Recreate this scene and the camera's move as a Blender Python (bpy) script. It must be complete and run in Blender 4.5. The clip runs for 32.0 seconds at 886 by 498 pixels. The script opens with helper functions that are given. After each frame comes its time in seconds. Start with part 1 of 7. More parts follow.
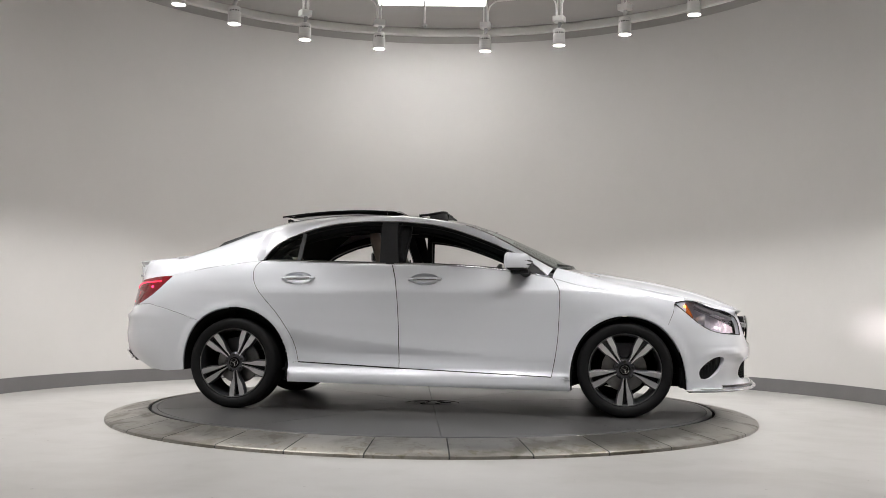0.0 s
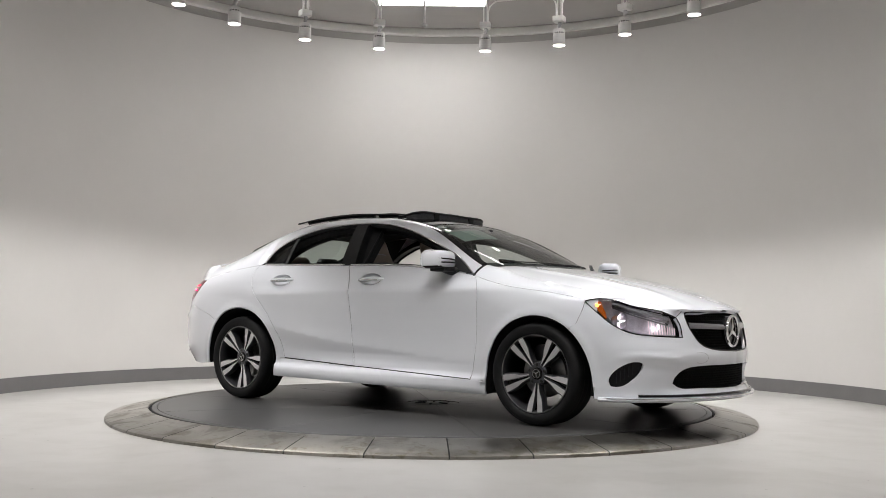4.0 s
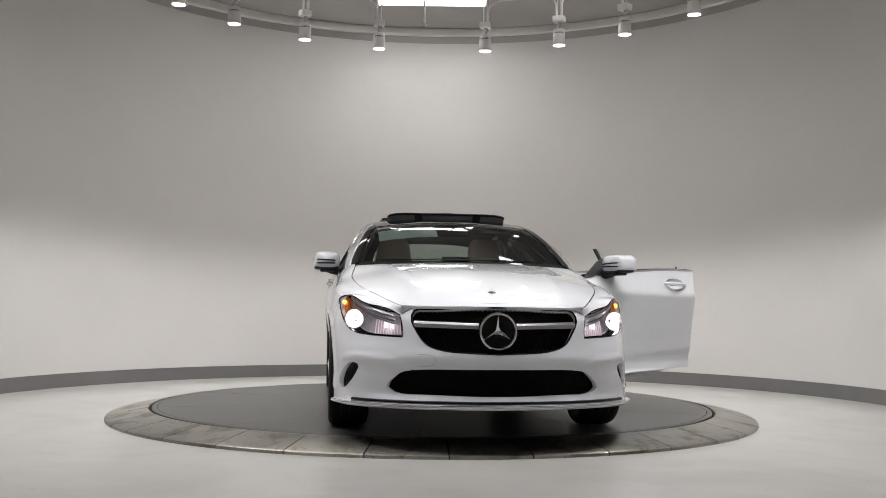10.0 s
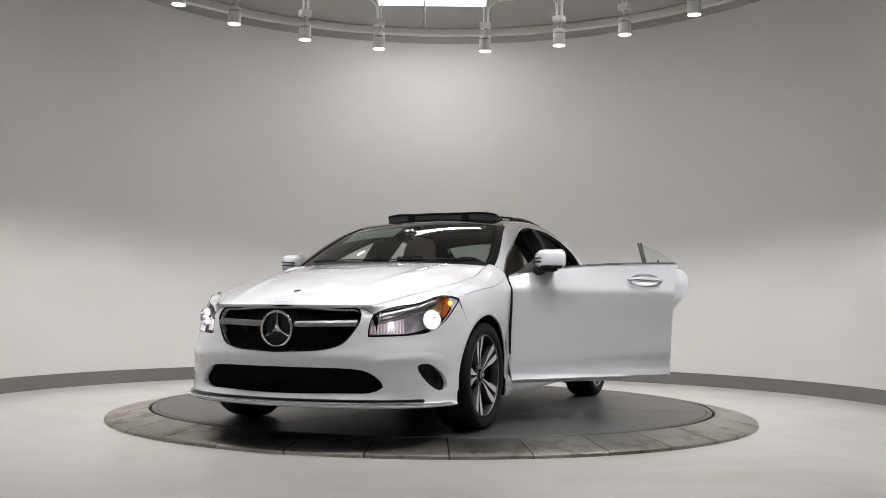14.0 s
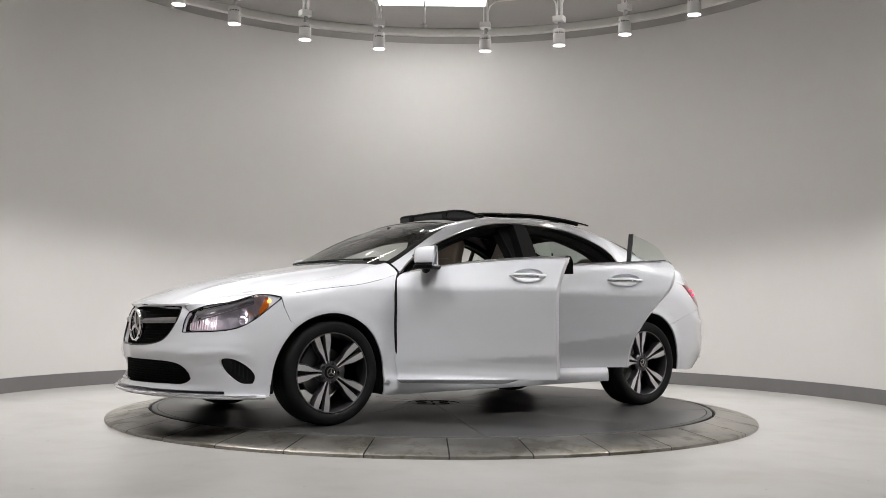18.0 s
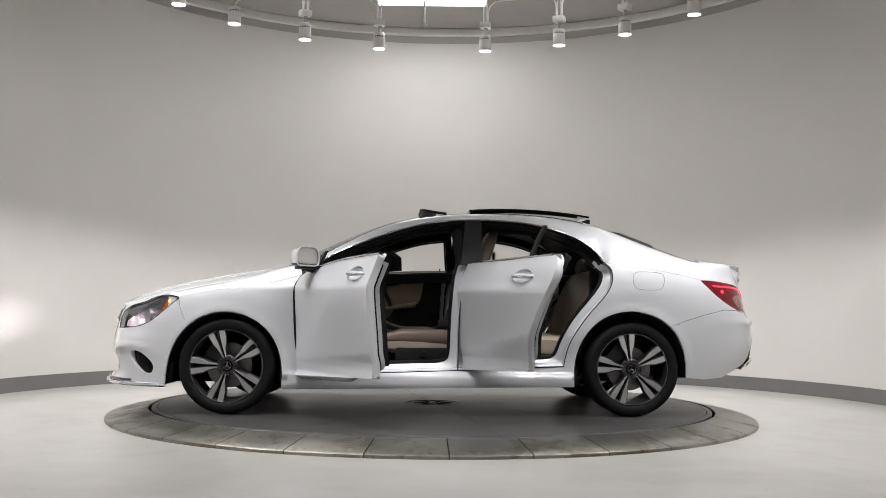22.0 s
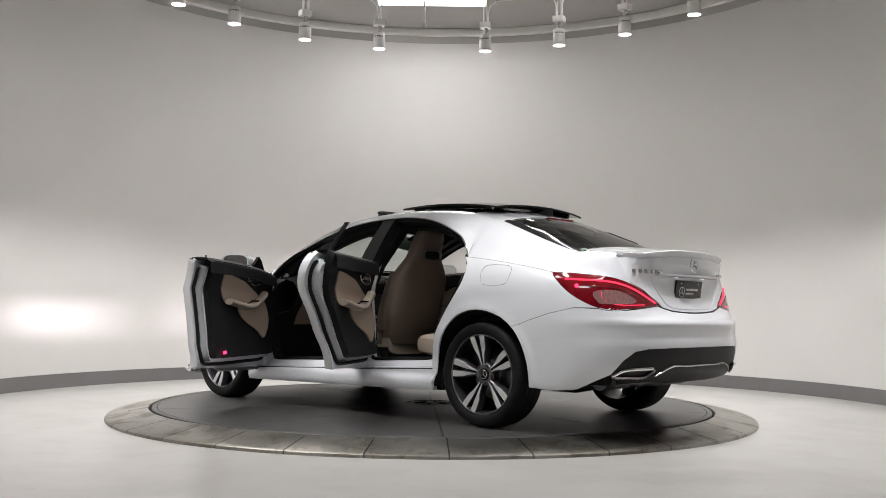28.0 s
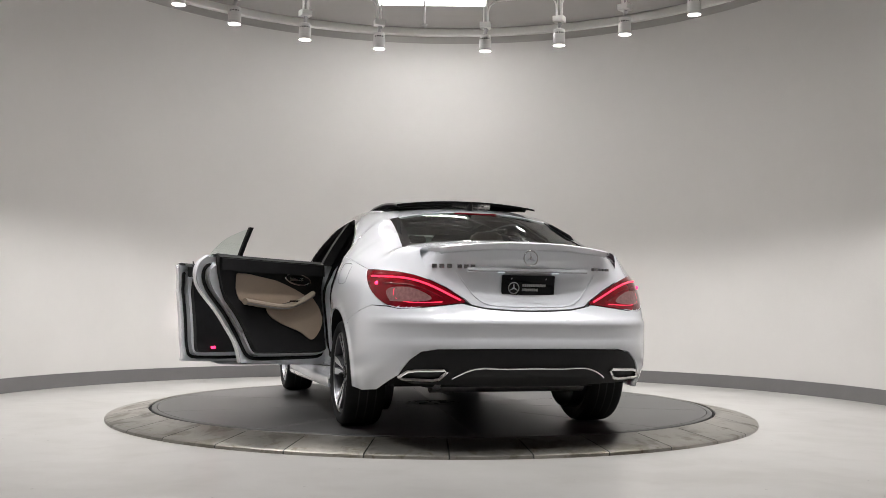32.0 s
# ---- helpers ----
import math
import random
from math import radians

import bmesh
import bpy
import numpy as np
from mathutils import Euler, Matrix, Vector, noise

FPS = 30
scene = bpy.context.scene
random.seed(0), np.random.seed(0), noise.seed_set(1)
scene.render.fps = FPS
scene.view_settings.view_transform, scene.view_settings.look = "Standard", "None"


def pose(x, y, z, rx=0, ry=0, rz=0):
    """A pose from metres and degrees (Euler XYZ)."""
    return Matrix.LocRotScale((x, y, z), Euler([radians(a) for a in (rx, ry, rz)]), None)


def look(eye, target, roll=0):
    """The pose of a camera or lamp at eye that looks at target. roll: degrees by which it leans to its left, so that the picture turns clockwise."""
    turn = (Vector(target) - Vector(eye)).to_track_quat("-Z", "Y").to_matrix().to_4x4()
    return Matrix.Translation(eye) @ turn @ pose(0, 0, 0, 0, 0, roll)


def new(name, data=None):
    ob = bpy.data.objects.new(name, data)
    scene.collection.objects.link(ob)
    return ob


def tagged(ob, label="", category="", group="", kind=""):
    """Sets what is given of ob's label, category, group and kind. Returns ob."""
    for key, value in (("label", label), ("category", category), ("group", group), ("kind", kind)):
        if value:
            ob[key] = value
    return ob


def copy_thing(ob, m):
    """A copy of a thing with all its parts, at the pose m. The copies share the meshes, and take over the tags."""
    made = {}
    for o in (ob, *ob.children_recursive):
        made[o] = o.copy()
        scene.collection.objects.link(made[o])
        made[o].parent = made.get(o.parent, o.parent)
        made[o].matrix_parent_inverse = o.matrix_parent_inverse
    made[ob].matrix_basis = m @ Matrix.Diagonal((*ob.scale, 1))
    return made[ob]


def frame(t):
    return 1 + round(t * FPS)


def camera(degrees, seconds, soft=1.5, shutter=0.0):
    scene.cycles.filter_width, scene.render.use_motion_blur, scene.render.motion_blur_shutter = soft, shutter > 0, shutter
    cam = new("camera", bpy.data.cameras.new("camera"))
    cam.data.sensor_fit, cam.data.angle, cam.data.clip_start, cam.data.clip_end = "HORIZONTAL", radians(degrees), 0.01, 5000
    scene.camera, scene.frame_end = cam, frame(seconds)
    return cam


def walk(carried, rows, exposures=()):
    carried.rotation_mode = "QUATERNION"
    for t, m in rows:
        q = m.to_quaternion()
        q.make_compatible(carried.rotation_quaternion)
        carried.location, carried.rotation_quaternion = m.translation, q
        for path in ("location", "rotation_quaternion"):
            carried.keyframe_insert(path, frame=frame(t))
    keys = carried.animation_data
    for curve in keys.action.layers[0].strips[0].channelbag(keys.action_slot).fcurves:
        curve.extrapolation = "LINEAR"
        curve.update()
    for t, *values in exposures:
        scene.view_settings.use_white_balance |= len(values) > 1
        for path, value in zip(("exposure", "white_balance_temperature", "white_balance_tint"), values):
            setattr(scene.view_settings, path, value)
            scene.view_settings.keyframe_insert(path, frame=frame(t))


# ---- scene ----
TURN = ((0, -8.07), (2, -23.0), (4, -38.0), (6, -53.1), (8, -68.4), (10, -83.5), (12, -98.6), (14, -113.6), (16, -129.2),
        (18, -145.0), (20, -161.2), (22, -177.8), (24, -193.9), (26, -208.8), (28, -223.7), (30, -239.1), (32, -254.4))
AXLE = (0.047, 0.082)          # middle of the wheelbase, from the turntable's axis
FLOOR = -0.075                 # room floor; the turntable's top is z = 0
WALL_C, WALL_R, CEIL = (0.03, 0.27), 3.93, 4.10

cam = camera(48.80, 32.0, soft=0.6)
EYE = (0.0, -7.468, 0.696)
AIM = (EYE[0] + math.sin(radians(0.503)) * math.cos(radians(3.612)), EYE[1] + math.cos(radians(0.503)) * math.cos(radians(3.612)),
       EYE[2] + math.sin(radians(3.612)))
walk(cam, [(0, look(EYE, AIM, 0.649)), (32, look(EYE, AIM, 0.649))],
     exposures=((0, 0.0), (8.4, 0.0), (9.6, -0.16), (12, -0.22), (14, -0.10), (17, -0.02), (22, 0.03), (25, 0.07), (32, 0.06)))

# ---- light ----
world = bpy.data.worlds.new("world")
scene.world = world
world.use_nodes = True
world.node_tree.nodes["Background"].inputs[0].default_value = (0.9, 0.95, 1.0, 1)
world.node_tree.nodes["Background"].inputs[1].default_value = 0.02
SPOT_W, PANEL_W = 167.0, 19.0
LAMP_R, LAMP_Z, LAMP_C = 2.6, 3.4, (0.03, 0.0)
LAMP_ANG = (154.3, 139.0, 121.5, 104.0, 79.5, 62.2, 46.2, 27.8)


def spot(m, watts, size, blend=0.6, soft=0.05, colour=(1.0, 0.982, 0.975)):
    d = bpy.data.lights.new("spot_light", "SPOT")
    d.energy, d.spot_size, d.spot_blend, d.shadow_soft_size, d.color = watts, radians(size), blend, soft, colour
    o = new("spot_light", d)
    o.matrix_world = m
    return o


def area(m, watts, sx, sy, colour=(1.0, 0.99, 0.99)):
    d = bpy.data.lights.new("panel_light", "AREA")
    d.shape, d.size, d.size_y, d.energy, d.color = "RECTANGLE", sx, sy, watts, colour
    o = new("panel_light", d)
    o.matrix_world = m
    return o


# ---- materials ----
def node_mat(name, base, rough=0.5, metal=0.0, coat=0.0, vary=0.0, scale=8.0, bump=0.0, bscale=60.0, spec=0.5, emit=None, power=0.0,
             trans=0.0, ior=1.5, alpha=1.0, vary_rough=0.0, dist=0.004):
    m = bpy.data.materials.new(name)
    m.use_nodes = True
    nt = m.node_tree
    b = nt.nodes["Principled BSDF"]
    b.inputs["Base Color"].default_value = (*base, 1)
    b.inputs["Roughness"].default_value = rough
    b.inputs["Metallic"].default_value = metal
    b.inputs["Coat Weight"].default_value = coat
    b.inputs["Coat Roughness"].default_value = 0.04
    b.inputs["Specular IOR Level"].default_value = spec
    b.inputs["Transmission Weight"].default_value = trans
    b.inputs["IOR"].default_value = ior
    b.inputs["Alpha"].default_value = alpha
    if emit:
        b.inputs["Emission Color"].default_value = (*emit, 1)
        b.inputs["Emission Strength"].default_value = power
    tc = nt.nodes.new("ShaderNodeTexCoord")

    def noise_at(sc, detail=4.0):
        n = nt.nodes.new("ShaderNodeTexNoise")
        n.inputs["Scale"].default_value, n.inputs["Detail"].default_value = sc, detail
        nt.links.new(tc.outputs["Object"], n.inputs["Vector"])
        return n

    if vary > 0:
        n1, n2 = noise_at(scale, 5), noise_at(scale * 9, 3)
        mx = nt.nodes.new("ShaderNodeMath")
        mx.operation = "MULTIPLY_ADD"
        nt.links.new(n2.outputs["Fac"], mx.inputs[0])
        mx.inputs[1].default_value = 0.35
        nt.links.new(n1.outputs["Fac"], mx.inputs[2])
        ramp = nt.nodes.new("ShaderNodeMapRange")
        ramp.inputs[1].default_value, ramp.inputs[2].default_value = 0.42, 0.92
        ramp.inputs[3].default_value, ramp.inputs[4].default_value = 1 - vary, 1 + vary
        nt.links.new(mx.outputs[0], ramp.inputs[0])
        hs = nt.nodes.new("ShaderNodeHueSaturation")
        hs.inputs["Color"].default_value = (*base, 1)
        nt.links.new(ramp.outputs[0], hs.inputs["Value"])
        nt.links.new(hs.outputs[0], b.inputs["Base Color"])
        if vary_rough > 0:
            rr = nt.nodes.new("ShaderNodeMapRange")
            rr.inputs[1].default_value, rr.inputs[2].default_value = 0.4, 0.95
            rr.inputs[3].default_value, rr.inputs[4].default_value = rough - vary_rough, rough + vary_rough
            nt.links.new(mx.outputs[0], rr.inputs[0])
            nt.links.new(rr.outputs[0], b.inputs["Roughness"])
    if bump > 0:
        n3 = noise_at(bscale, 4)
        bp = nt.nodes.new("ShaderNodeBump")
        bp.inputs["Strength"].default_value, bp.inputs["Distance"].default_value = bump, dist
        nt.links.new(n3.outputs["Fac"], bp.inputs["Height"])
        nt.links.new(bp.outputs[0], b.inputs["Normal"])
    return m


M_WALL = node_mat("wall_paint", (0.66, 0.642, 0.622), 0.75, vary=0.02, scale=1.2, bump=0.15, bscale=120)
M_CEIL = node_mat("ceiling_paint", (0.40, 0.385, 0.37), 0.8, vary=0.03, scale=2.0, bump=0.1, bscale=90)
M_DIM = node_mat("unseen_wall_grey", (0.38, 0.37, 0.36), 0.75, vary=0.04, scale=2)
M_TRIM = node_mat("trim_paint", (0.78, 0.77, 0.74), 0.6, vary=0.03, scale=4)
M_BASE = node_mat("baseboard_vinyl", (0.16, 0.155, 0.155), 0.45, vary=0.06, scale=5, bump=0.05)
M_FLOOR = node_mat("polished_concrete", (0.41, 0.40, 0.385), 0.29, vary=0.07, scale=0.8)


def add_specks(m, scale=3.0, size=0.0055, dark=0.35):
    """Scatter small dark grit over a floor material."""
    nt = m.node_tree
    b = nt.nodes["Principled BSDF"]
    src = b.inputs["Base Color"].links[0].from_socket
    vo = nt.nodes.new("ShaderNodeTexVoronoi")
    vo.inputs["Scale"].default_value = scale
    tc = nt.nodes.new("ShaderNodeTexCoord")
    nt.links.new(tc.outputs["Object"], vo.inputs["Vector"])
    lt = nt.nodes.new("ShaderNodeMath")
    lt.operation = "LESS_THAN"
    lt.inputs[1].default_value = size * scale
    nt.links.new(vo.outputs["Distance"], lt.inputs[0])
    mx = nt.nodes.new("ShaderNodeMix")
    mx.data_type = "RGBA"
    nt.links.new(lt.outputs[0], mx.inputs["Factor"])
    nt.links.new(src, mx.inputs["A"])
    mx.inputs["B"].default_value = (0.5 * dark, 0.48 * dark, 0.45 * dark, 1)
    nt.links.new(mx.outputs["Result"], b.inputs["Base Color"])


def add_stains(m, scale, lo, hi, dark, stretch=(1.0, 1.0, 1.0), gloss=0.0, detail=4.0):
    """Lay uneven worn patches over a material, and let them change its gloss."""
    nt = m.node_tree
    b = nt.nodes["Principled BSDF"]
    src = b.inputs["Base Color"].links[0].from_socket
    tc, mp, no = nt.nodes.new("ShaderNodeTexCoord"), nt.nodes.new("ShaderNodeMapping"), nt.nodes.new("ShaderNodeTexNoise")
    mp.inputs["Scale"].default_value = stretch
    no.inputs["Scale"].default_value, no.inputs["Detail"].default_value, no.inputs["Roughness"].default_value = scale, detail, 0.58
    no.inputs["Distortion"].default_value = 0.6
    nt.links.new(tc.outputs["Object"], mp.inputs["Vector"])
    nt.links.new(mp.outputs[0], no.inputs["Vector"])
    mr = nt.nodes.new("ShaderNodeMapRange")
    mr.interpolation_type = "SMOOTHSTEP"
    mr.inputs[1].default_value, mr.inputs[2].default_value = lo, hi
    nt.links.new(no.outputs["Fac"], mr.inputs[0])
    mx = nt.nodes.new("ShaderNodeMix")
    mx.data_type, mx.blend_type = "RGBA", "MULTIPLY"
    nt.links.new(mr.outputs[0], mx.inputs["Factor"])
    nt.links.new(src, mx.inputs["A"])
    mx.inputs["B"].default_value = (*dark, 1)
    nt.links.new(mx.outputs["Result"], b.inputs["Base Color"])
    if gloss:
        ad = nt.nodes.new("ShaderNodeMath")
        ad.operation = "MULTIPLY_ADD"
        ad.inputs[1].default_value = gloss
        rs = b.inputs["Roughness"]
        ad.inputs[2].default_value = rs.default_value
        if rs.links:
            nt.links.new(rs.links[0].from_socket, ad.inputs[2])
        nt.links.new(mr.outputs[0], ad.inputs[0])
        nt.links.new(ad.outputs[0], rs)


add_stains(M_FLOOR, 0.9, 0.42, 0.72, (0.84, 0.835, 0.825))
add_stains(M_FLOOR, 3.0, 0.45, 0.75, (0.90, 0.895, 0.885), detail=3.0)
add_specks(M_FLOOR, 3.0, 0.009)
add_specks(M_FLOOR, 7.0, 0.005, 0.3)
M_STEEL = node_mat("ring_steel", (0.17, 0.168, 0.165), 0.42, metal=0.35, vary=0.28, scale=3.5, bump=0.08, bscale=40, vary_rough=0.1)
M_DISC = node_mat("disc_floor", (0.046, 0.0455, 0.045), 0.36, metal=0.1, spec=0.5, vary=0.06, scale=1.2)
add_stains(M_DISC, 1.4, 0.30, 0.78, (1.3, 1.29, 1.27), detail=2.0)
M_GAP = node_mat("dark_gap", (0.02, 0.02, 0.02), 0.8, vary=0.1)
M_LAMPW = node_mat("lamp_white", (0.78, 0.77, 0.75), 0.45, vary=0.03, scale=20)
M_LENS = node_mat("lamp_lens", (1, 1, 1), 0.4, emit=(1.0, 0.97, 0.93), power=40.0)
M_PANEL = node_mat("panel_diffuser", (1, 1, 1), 0.5, emit=(1.0, 0.98, 0.97), power=12.0)
M_GREY = node_mat("galvanised", (0.5, 0.5, 0.5), 0.4, metal=0.7, vary=0.1, scale=30)


# ---- mesh helpers ----
def part(name, bm, material, parent=None, label="", smooth=True, kind=""):
    me = bpy.data.meshes.new(name)
    bm.to_mesh(me)
    bm.free()
    for m in (material if isinstance(material, (list, tuple)) else (material,)):
        me.materials.append(m)
    if smooth:
        for p in me.polygons:
            p.use_smooth = True
        me.set_sharp_from_angle(angle=radians(38))
    ob = new(name, me)
    if parent is not None:
        ob.parent = parent
    return tagged(ob, label=label, kind=kind)


def grid(bm, rows, closed_u=False, closed_v=False):
    vs = [[bm.verts.new(p) for p in r] for r in rows]
    n, m = len(vs), len(vs[0])
    for i in range(n if closed_v else n - 1):
        for j in range(m if closed_u else m - 1):
            q = (vs[i][j], vs[i][(j + 1) % m], vs[(i + 1) % n][(j + 1) % m], vs[(i + 1) % n][j])
            try:
                bm.faces.new(q)
            except ValueError:
                pass
    return vs


def ringed(bm, prof, n=48, a0=0.0, a1=360.0, c=(0, 0), axis="z"):
    """Turn a profile of (radius, height) round the axis."""
    full = abs(a1 - a0 - 360) < 1e-6
    rows = []
    for k in range(n if full else n + 1):
        a = radians(a0 + (a1 - a0) * k / n)
        ca, sa = math.cos(a), math.sin(a)
        if axis == "z":
            rows.append([(c[0] + r * ca, c[1] + r * sa, h) for r, h in prof])
        elif axis == "y":
            rows.append([(c[0] + r * ca, h, c[1] + r * sa) for r, h in prof])
        else:
            rows.append([(h, c[0] + r * ca, c[1] + r * sa) for r, h in prof])
    return grid(bm, rows, closed_v=full)


def box(bm, lo, hi, bev=0.0, m=None):
    r = bmesh.ops.create_cube(bm, size=1)
    lo, hi = Vector(lo), Vector(hi)
    for v in r["verts"]:
        v.co = Vector((lo[i] + (v.co[i] + 0.5) * (hi[i] - lo[i]) for i in range(3)))
    if bev > 0:
        es = list({e for v in r["verts"] for e in v.link_edges})
        out = bmesh.ops.bevel(bm, geom=es, offset=bev, segments=2, profile=0.7, affect="EDGES")
        vs = list({v for f in out["faces"] for v in f.verts} | {v for v in r["verts"] if v.is_valid})
    else:
        vs = r["verts"]
    if m is not None:
        bmesh.ops.transform(bm, matrix=m, verts=vs)
    return vs


def tube(bm, pts, r, n=8, cap=True):
    rows, prev = [], None
    pts = [Vector(p) for p in pts]
    for i, p in enumerate(pts):
        d = (pts[min(i + 1, len(pts) - 1)] - pts[max(i - 1, 0)]).normalized()
        if prev is None:
            u = d.orthogonal().normalized()
        else:
            u = (prev - d * prev.dot(d)).normalized()
        prev = u
        w = d.cross(u)
        rr = r[i] if isinstance(r, (list, tuple)) else r
        rows.append([p + (u * math.cos(2 * math.pi * k / n) + w * math.sin(2 * math.pi * k / n)) * rr for k in range(n)])
    vs = grid(bm, rows, closed_u=True)
    if cap:
        bm.faces.new(list(reversed(vs[0])))
        bm.faces.new(vs[-1])


def fix(bm):
    bmesh.ops.recalc_face_normals(bm, faces=bm.faces)
    return bm


# ---- room ----
def wall_line(r, back=-9.2):
    """Plan of the horseshoe wall, from the front of one flank round the back to the other."""
    cx, cy = WALL_C
    pts = [(cx + r, back)] + [(cx + r, back + (cy - back) * k / 8) for k in range(1, 8)]
    pts += [(cx + r * math.cos(math.pi * k / 96), cy + r * math.sin(math.pi * k / 96)) for k in range(97)]
    pts += [(cx - r, back + (cy - back) * k / 8) for k in range(7, -1, -1)]
    return pts


def wall_strip(name, r_in, r_out, z0, z1, mat, label):
    bm = bmesh.new()
    a, b = wall_line(r_in), wall_line(r_out)
    rows = [[(p[0], p[1], z0), (p[0], p[1], z1), (q[0], q[1], z1), (q[0], q[1], z0)] for p, q in zip(a, b)]
    grid(bm, rows, closed_u=True)
    return part(name, fix(bm), mat, label=label, kind="structure")


def build_room():
    wall_strip("wall_curved", WALL_R, WALL_R + 0.15, FLOOR, CEIL, M_WALL, "smooth warm white painted curved showroom wall")
    wall_strip("baseboard", WALL_R - 0.012, WALL_R - 0.001, FLOOR, 0.057, M_BASE, "dark grey vinyl baseboard round the curved wall")
    # cornice: a shallow lip under the ceiling
    bm = bmesh.new()
    # grey strip colours in the shade below the lip
    wall_strip("trim_shadow_gap", WALL_R - 0.006, WALL_R - 0.001, 3.925, 4.008, M_CEIL, "grey band painted in as the shade under the cornice")
    prof = ((0.0, 4.008), (0.055, 4.010), (0.06, 4.016), (0.06, 4.085), (0.055, 4.096), (0.0, 4.0985))
    rows = []
    lines = [wall_line(WALL_R - 0.001 - d) for d, _ in prof]
    for k in range(len(lines[0])):
        rows.append([(lines[j][k][0], lines[j][k][1], prof[j][1]) for j in range(len(prof))])
    grid(bm, rows)
    part("trim_cornice", fix(bm), M_TRIM, label="pale painted cornice lip round the top of the wall", kind="structure")
    bm = bmesh.new()
    box(bm, (-4.3, -9.35, FLOOR - 0.2), (4.35, 4.5, FLOOR))
    part("floor", bm, M_FLOOR, label="polished pale grey concrete showroom floor", smooth=False, kind="structure")
    bm = bmesh.new()
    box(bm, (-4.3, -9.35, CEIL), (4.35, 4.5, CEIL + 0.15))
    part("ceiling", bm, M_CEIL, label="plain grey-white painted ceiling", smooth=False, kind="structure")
    # unseen wall added behind the camera; its grey keeps the bounced light low
    bm = bmesh.new()
    box(bm, (-4.1, -9.35, FLOOR), (4.15, -9.2, CEIL))
    part("wall_south", bm, M_DIM, label="unseen grey wall added behind the camera to hold bounced light down", smooth=False, kind="structure")


RING_IN, RING_OUT, DISC_R = 2.062, 2.353, 2.044


def build_turntable():
    base = tagged(new("turntable_ring"), "fixed ring of dark steel ramp plates round the turntable", "turntable")
    bm = bmesh.new()
    ringed(bm, ((RING_IN - 0.012, -0.14), (RING_IN - 0.012, -0.03), (RING_IN, -0.012), (RING_OUT - 0.004, FLOOR + 0.004), (RING_OUT - 0.004, -0.14)), 128)
    part("base_ring", fix(bm), M_GAP, base, "dark recessed ring under the plates")
    n = 33
    off = -87.8
    for k in range(n):
        a0, a1 = off + 360 / n * k + 0.10, off + 360 / n * (k + 1) - 0.10
        bm = bmesh.new()
        ringed(bm, ((RING_IN + 0.004, -0.03), (RING_IN + 0.004, -0.004), (RING_IN + 0.012, 0.0), (RING_OUT - 0.012, FLOOR + 0.024),
                    (RING_OUT, FLOOR + 0.017), (RING_OUT, FLOOR - 0.02)), 8, a0, a1)
        for f in [bm.edges[:]]:
            bmesh.ops.holes_fill(bm, edges=[e for e in f if e.is_boundary], sides=12)
        part("ramp_plate", fix(bm), M_PLATE, base)
    disc = tagged(new("turntable_disc"), "grey round turntable deck with fine radial seams", "turntable")
    bm = bmesh.new()
    ringed(bm, ((DISC_R - 0.02, -0.1), (DISC_R - 0.004, -0.1), (DISC_R, -0.004), (DISC_R - 0.006, 0.0), (DISC_R - 0.034, 0.0), (DISC_R - 0.036, -0.005)), 160)
    part("rim", fix(bm), M_DISC, disc, "grey steel rim of the deck")
    seams = [27.5 + 36 * k for k in range(10)]
    for i, a in enumerate(seams):
        b = a + 36
        bm = bmesh.new()
        r1 = DISC_R - 0.04
        d0 = 0.0016
        vs = [bm.verts.new((0.2 * math.cos(radians(t)), 0.2 * math.sin(radians(t)), 0)) for t in np.linspace(a + 0.4, b - 0.4, 16)]
        vo = [bm.verts.new((r1 * math.cos(radians(t)), r1 * math.sin(radians(t)), 0)) for t in np.linspace(a + 0.06, b - 0.06, 48)]
        f = bm.faces.new(vo + vs[::-1])
        g = bmesh.ops.extrude_face_region(bm, geom=[f])
        bmesh.ops.translate(bm, verts=[e for e in g["geom"] if isinstance(e, bmesh.types.BMVert)], vec=(0, 0, -0.02))
        part("deck_plate", fix(bm), M_DISC, disc, smooth=False)
    bm = bmesh.new()
    ringed(bm, ((0.0, -0.001), (0.15, -0.001), (0.155, -0.004), (0.196, -0.004), (0.198, -0.02)), 48)
    part("hub_cover", fix(bm), M_STEEL, disc, "dark round cover at the centre of the deck")
    for k in range(6):
        a = radians(60 * k)
        bm = bmesh.new()
        box(bm, (0.06, -0.008, -0.001), (0.14, 0.008, 0.004), 0.002, Matrix.Rotation(a, 4, "Z"))
        part("cover_slot", bm, M_GAP, disc)
    bm = bmesh.new()
    ringed(bm, ((0.0, -0.06), (DISC_R - 0.03, -0.06)), 64)
    part("underlay", fix(bm), M_GAP, disc)
    return disc


M_PLATE = node_mat("ramp_plate_steel", (0.33, 0.318, 0.29), 0.33, metal=0.95, vary=0.22, scale=3.0, bump=0.04, bscale=35, vary_rough=0.05)
add_stains(M_PLATE, 4.0, 0.50, 0.64, (0.62, 0.60, 0.55), gloss=0.08, detail=8.0)
add_stains(M_PLATE, 16.0, 0.56, 0.66, (0.72, 0.68, 0.60), detail=8.0)


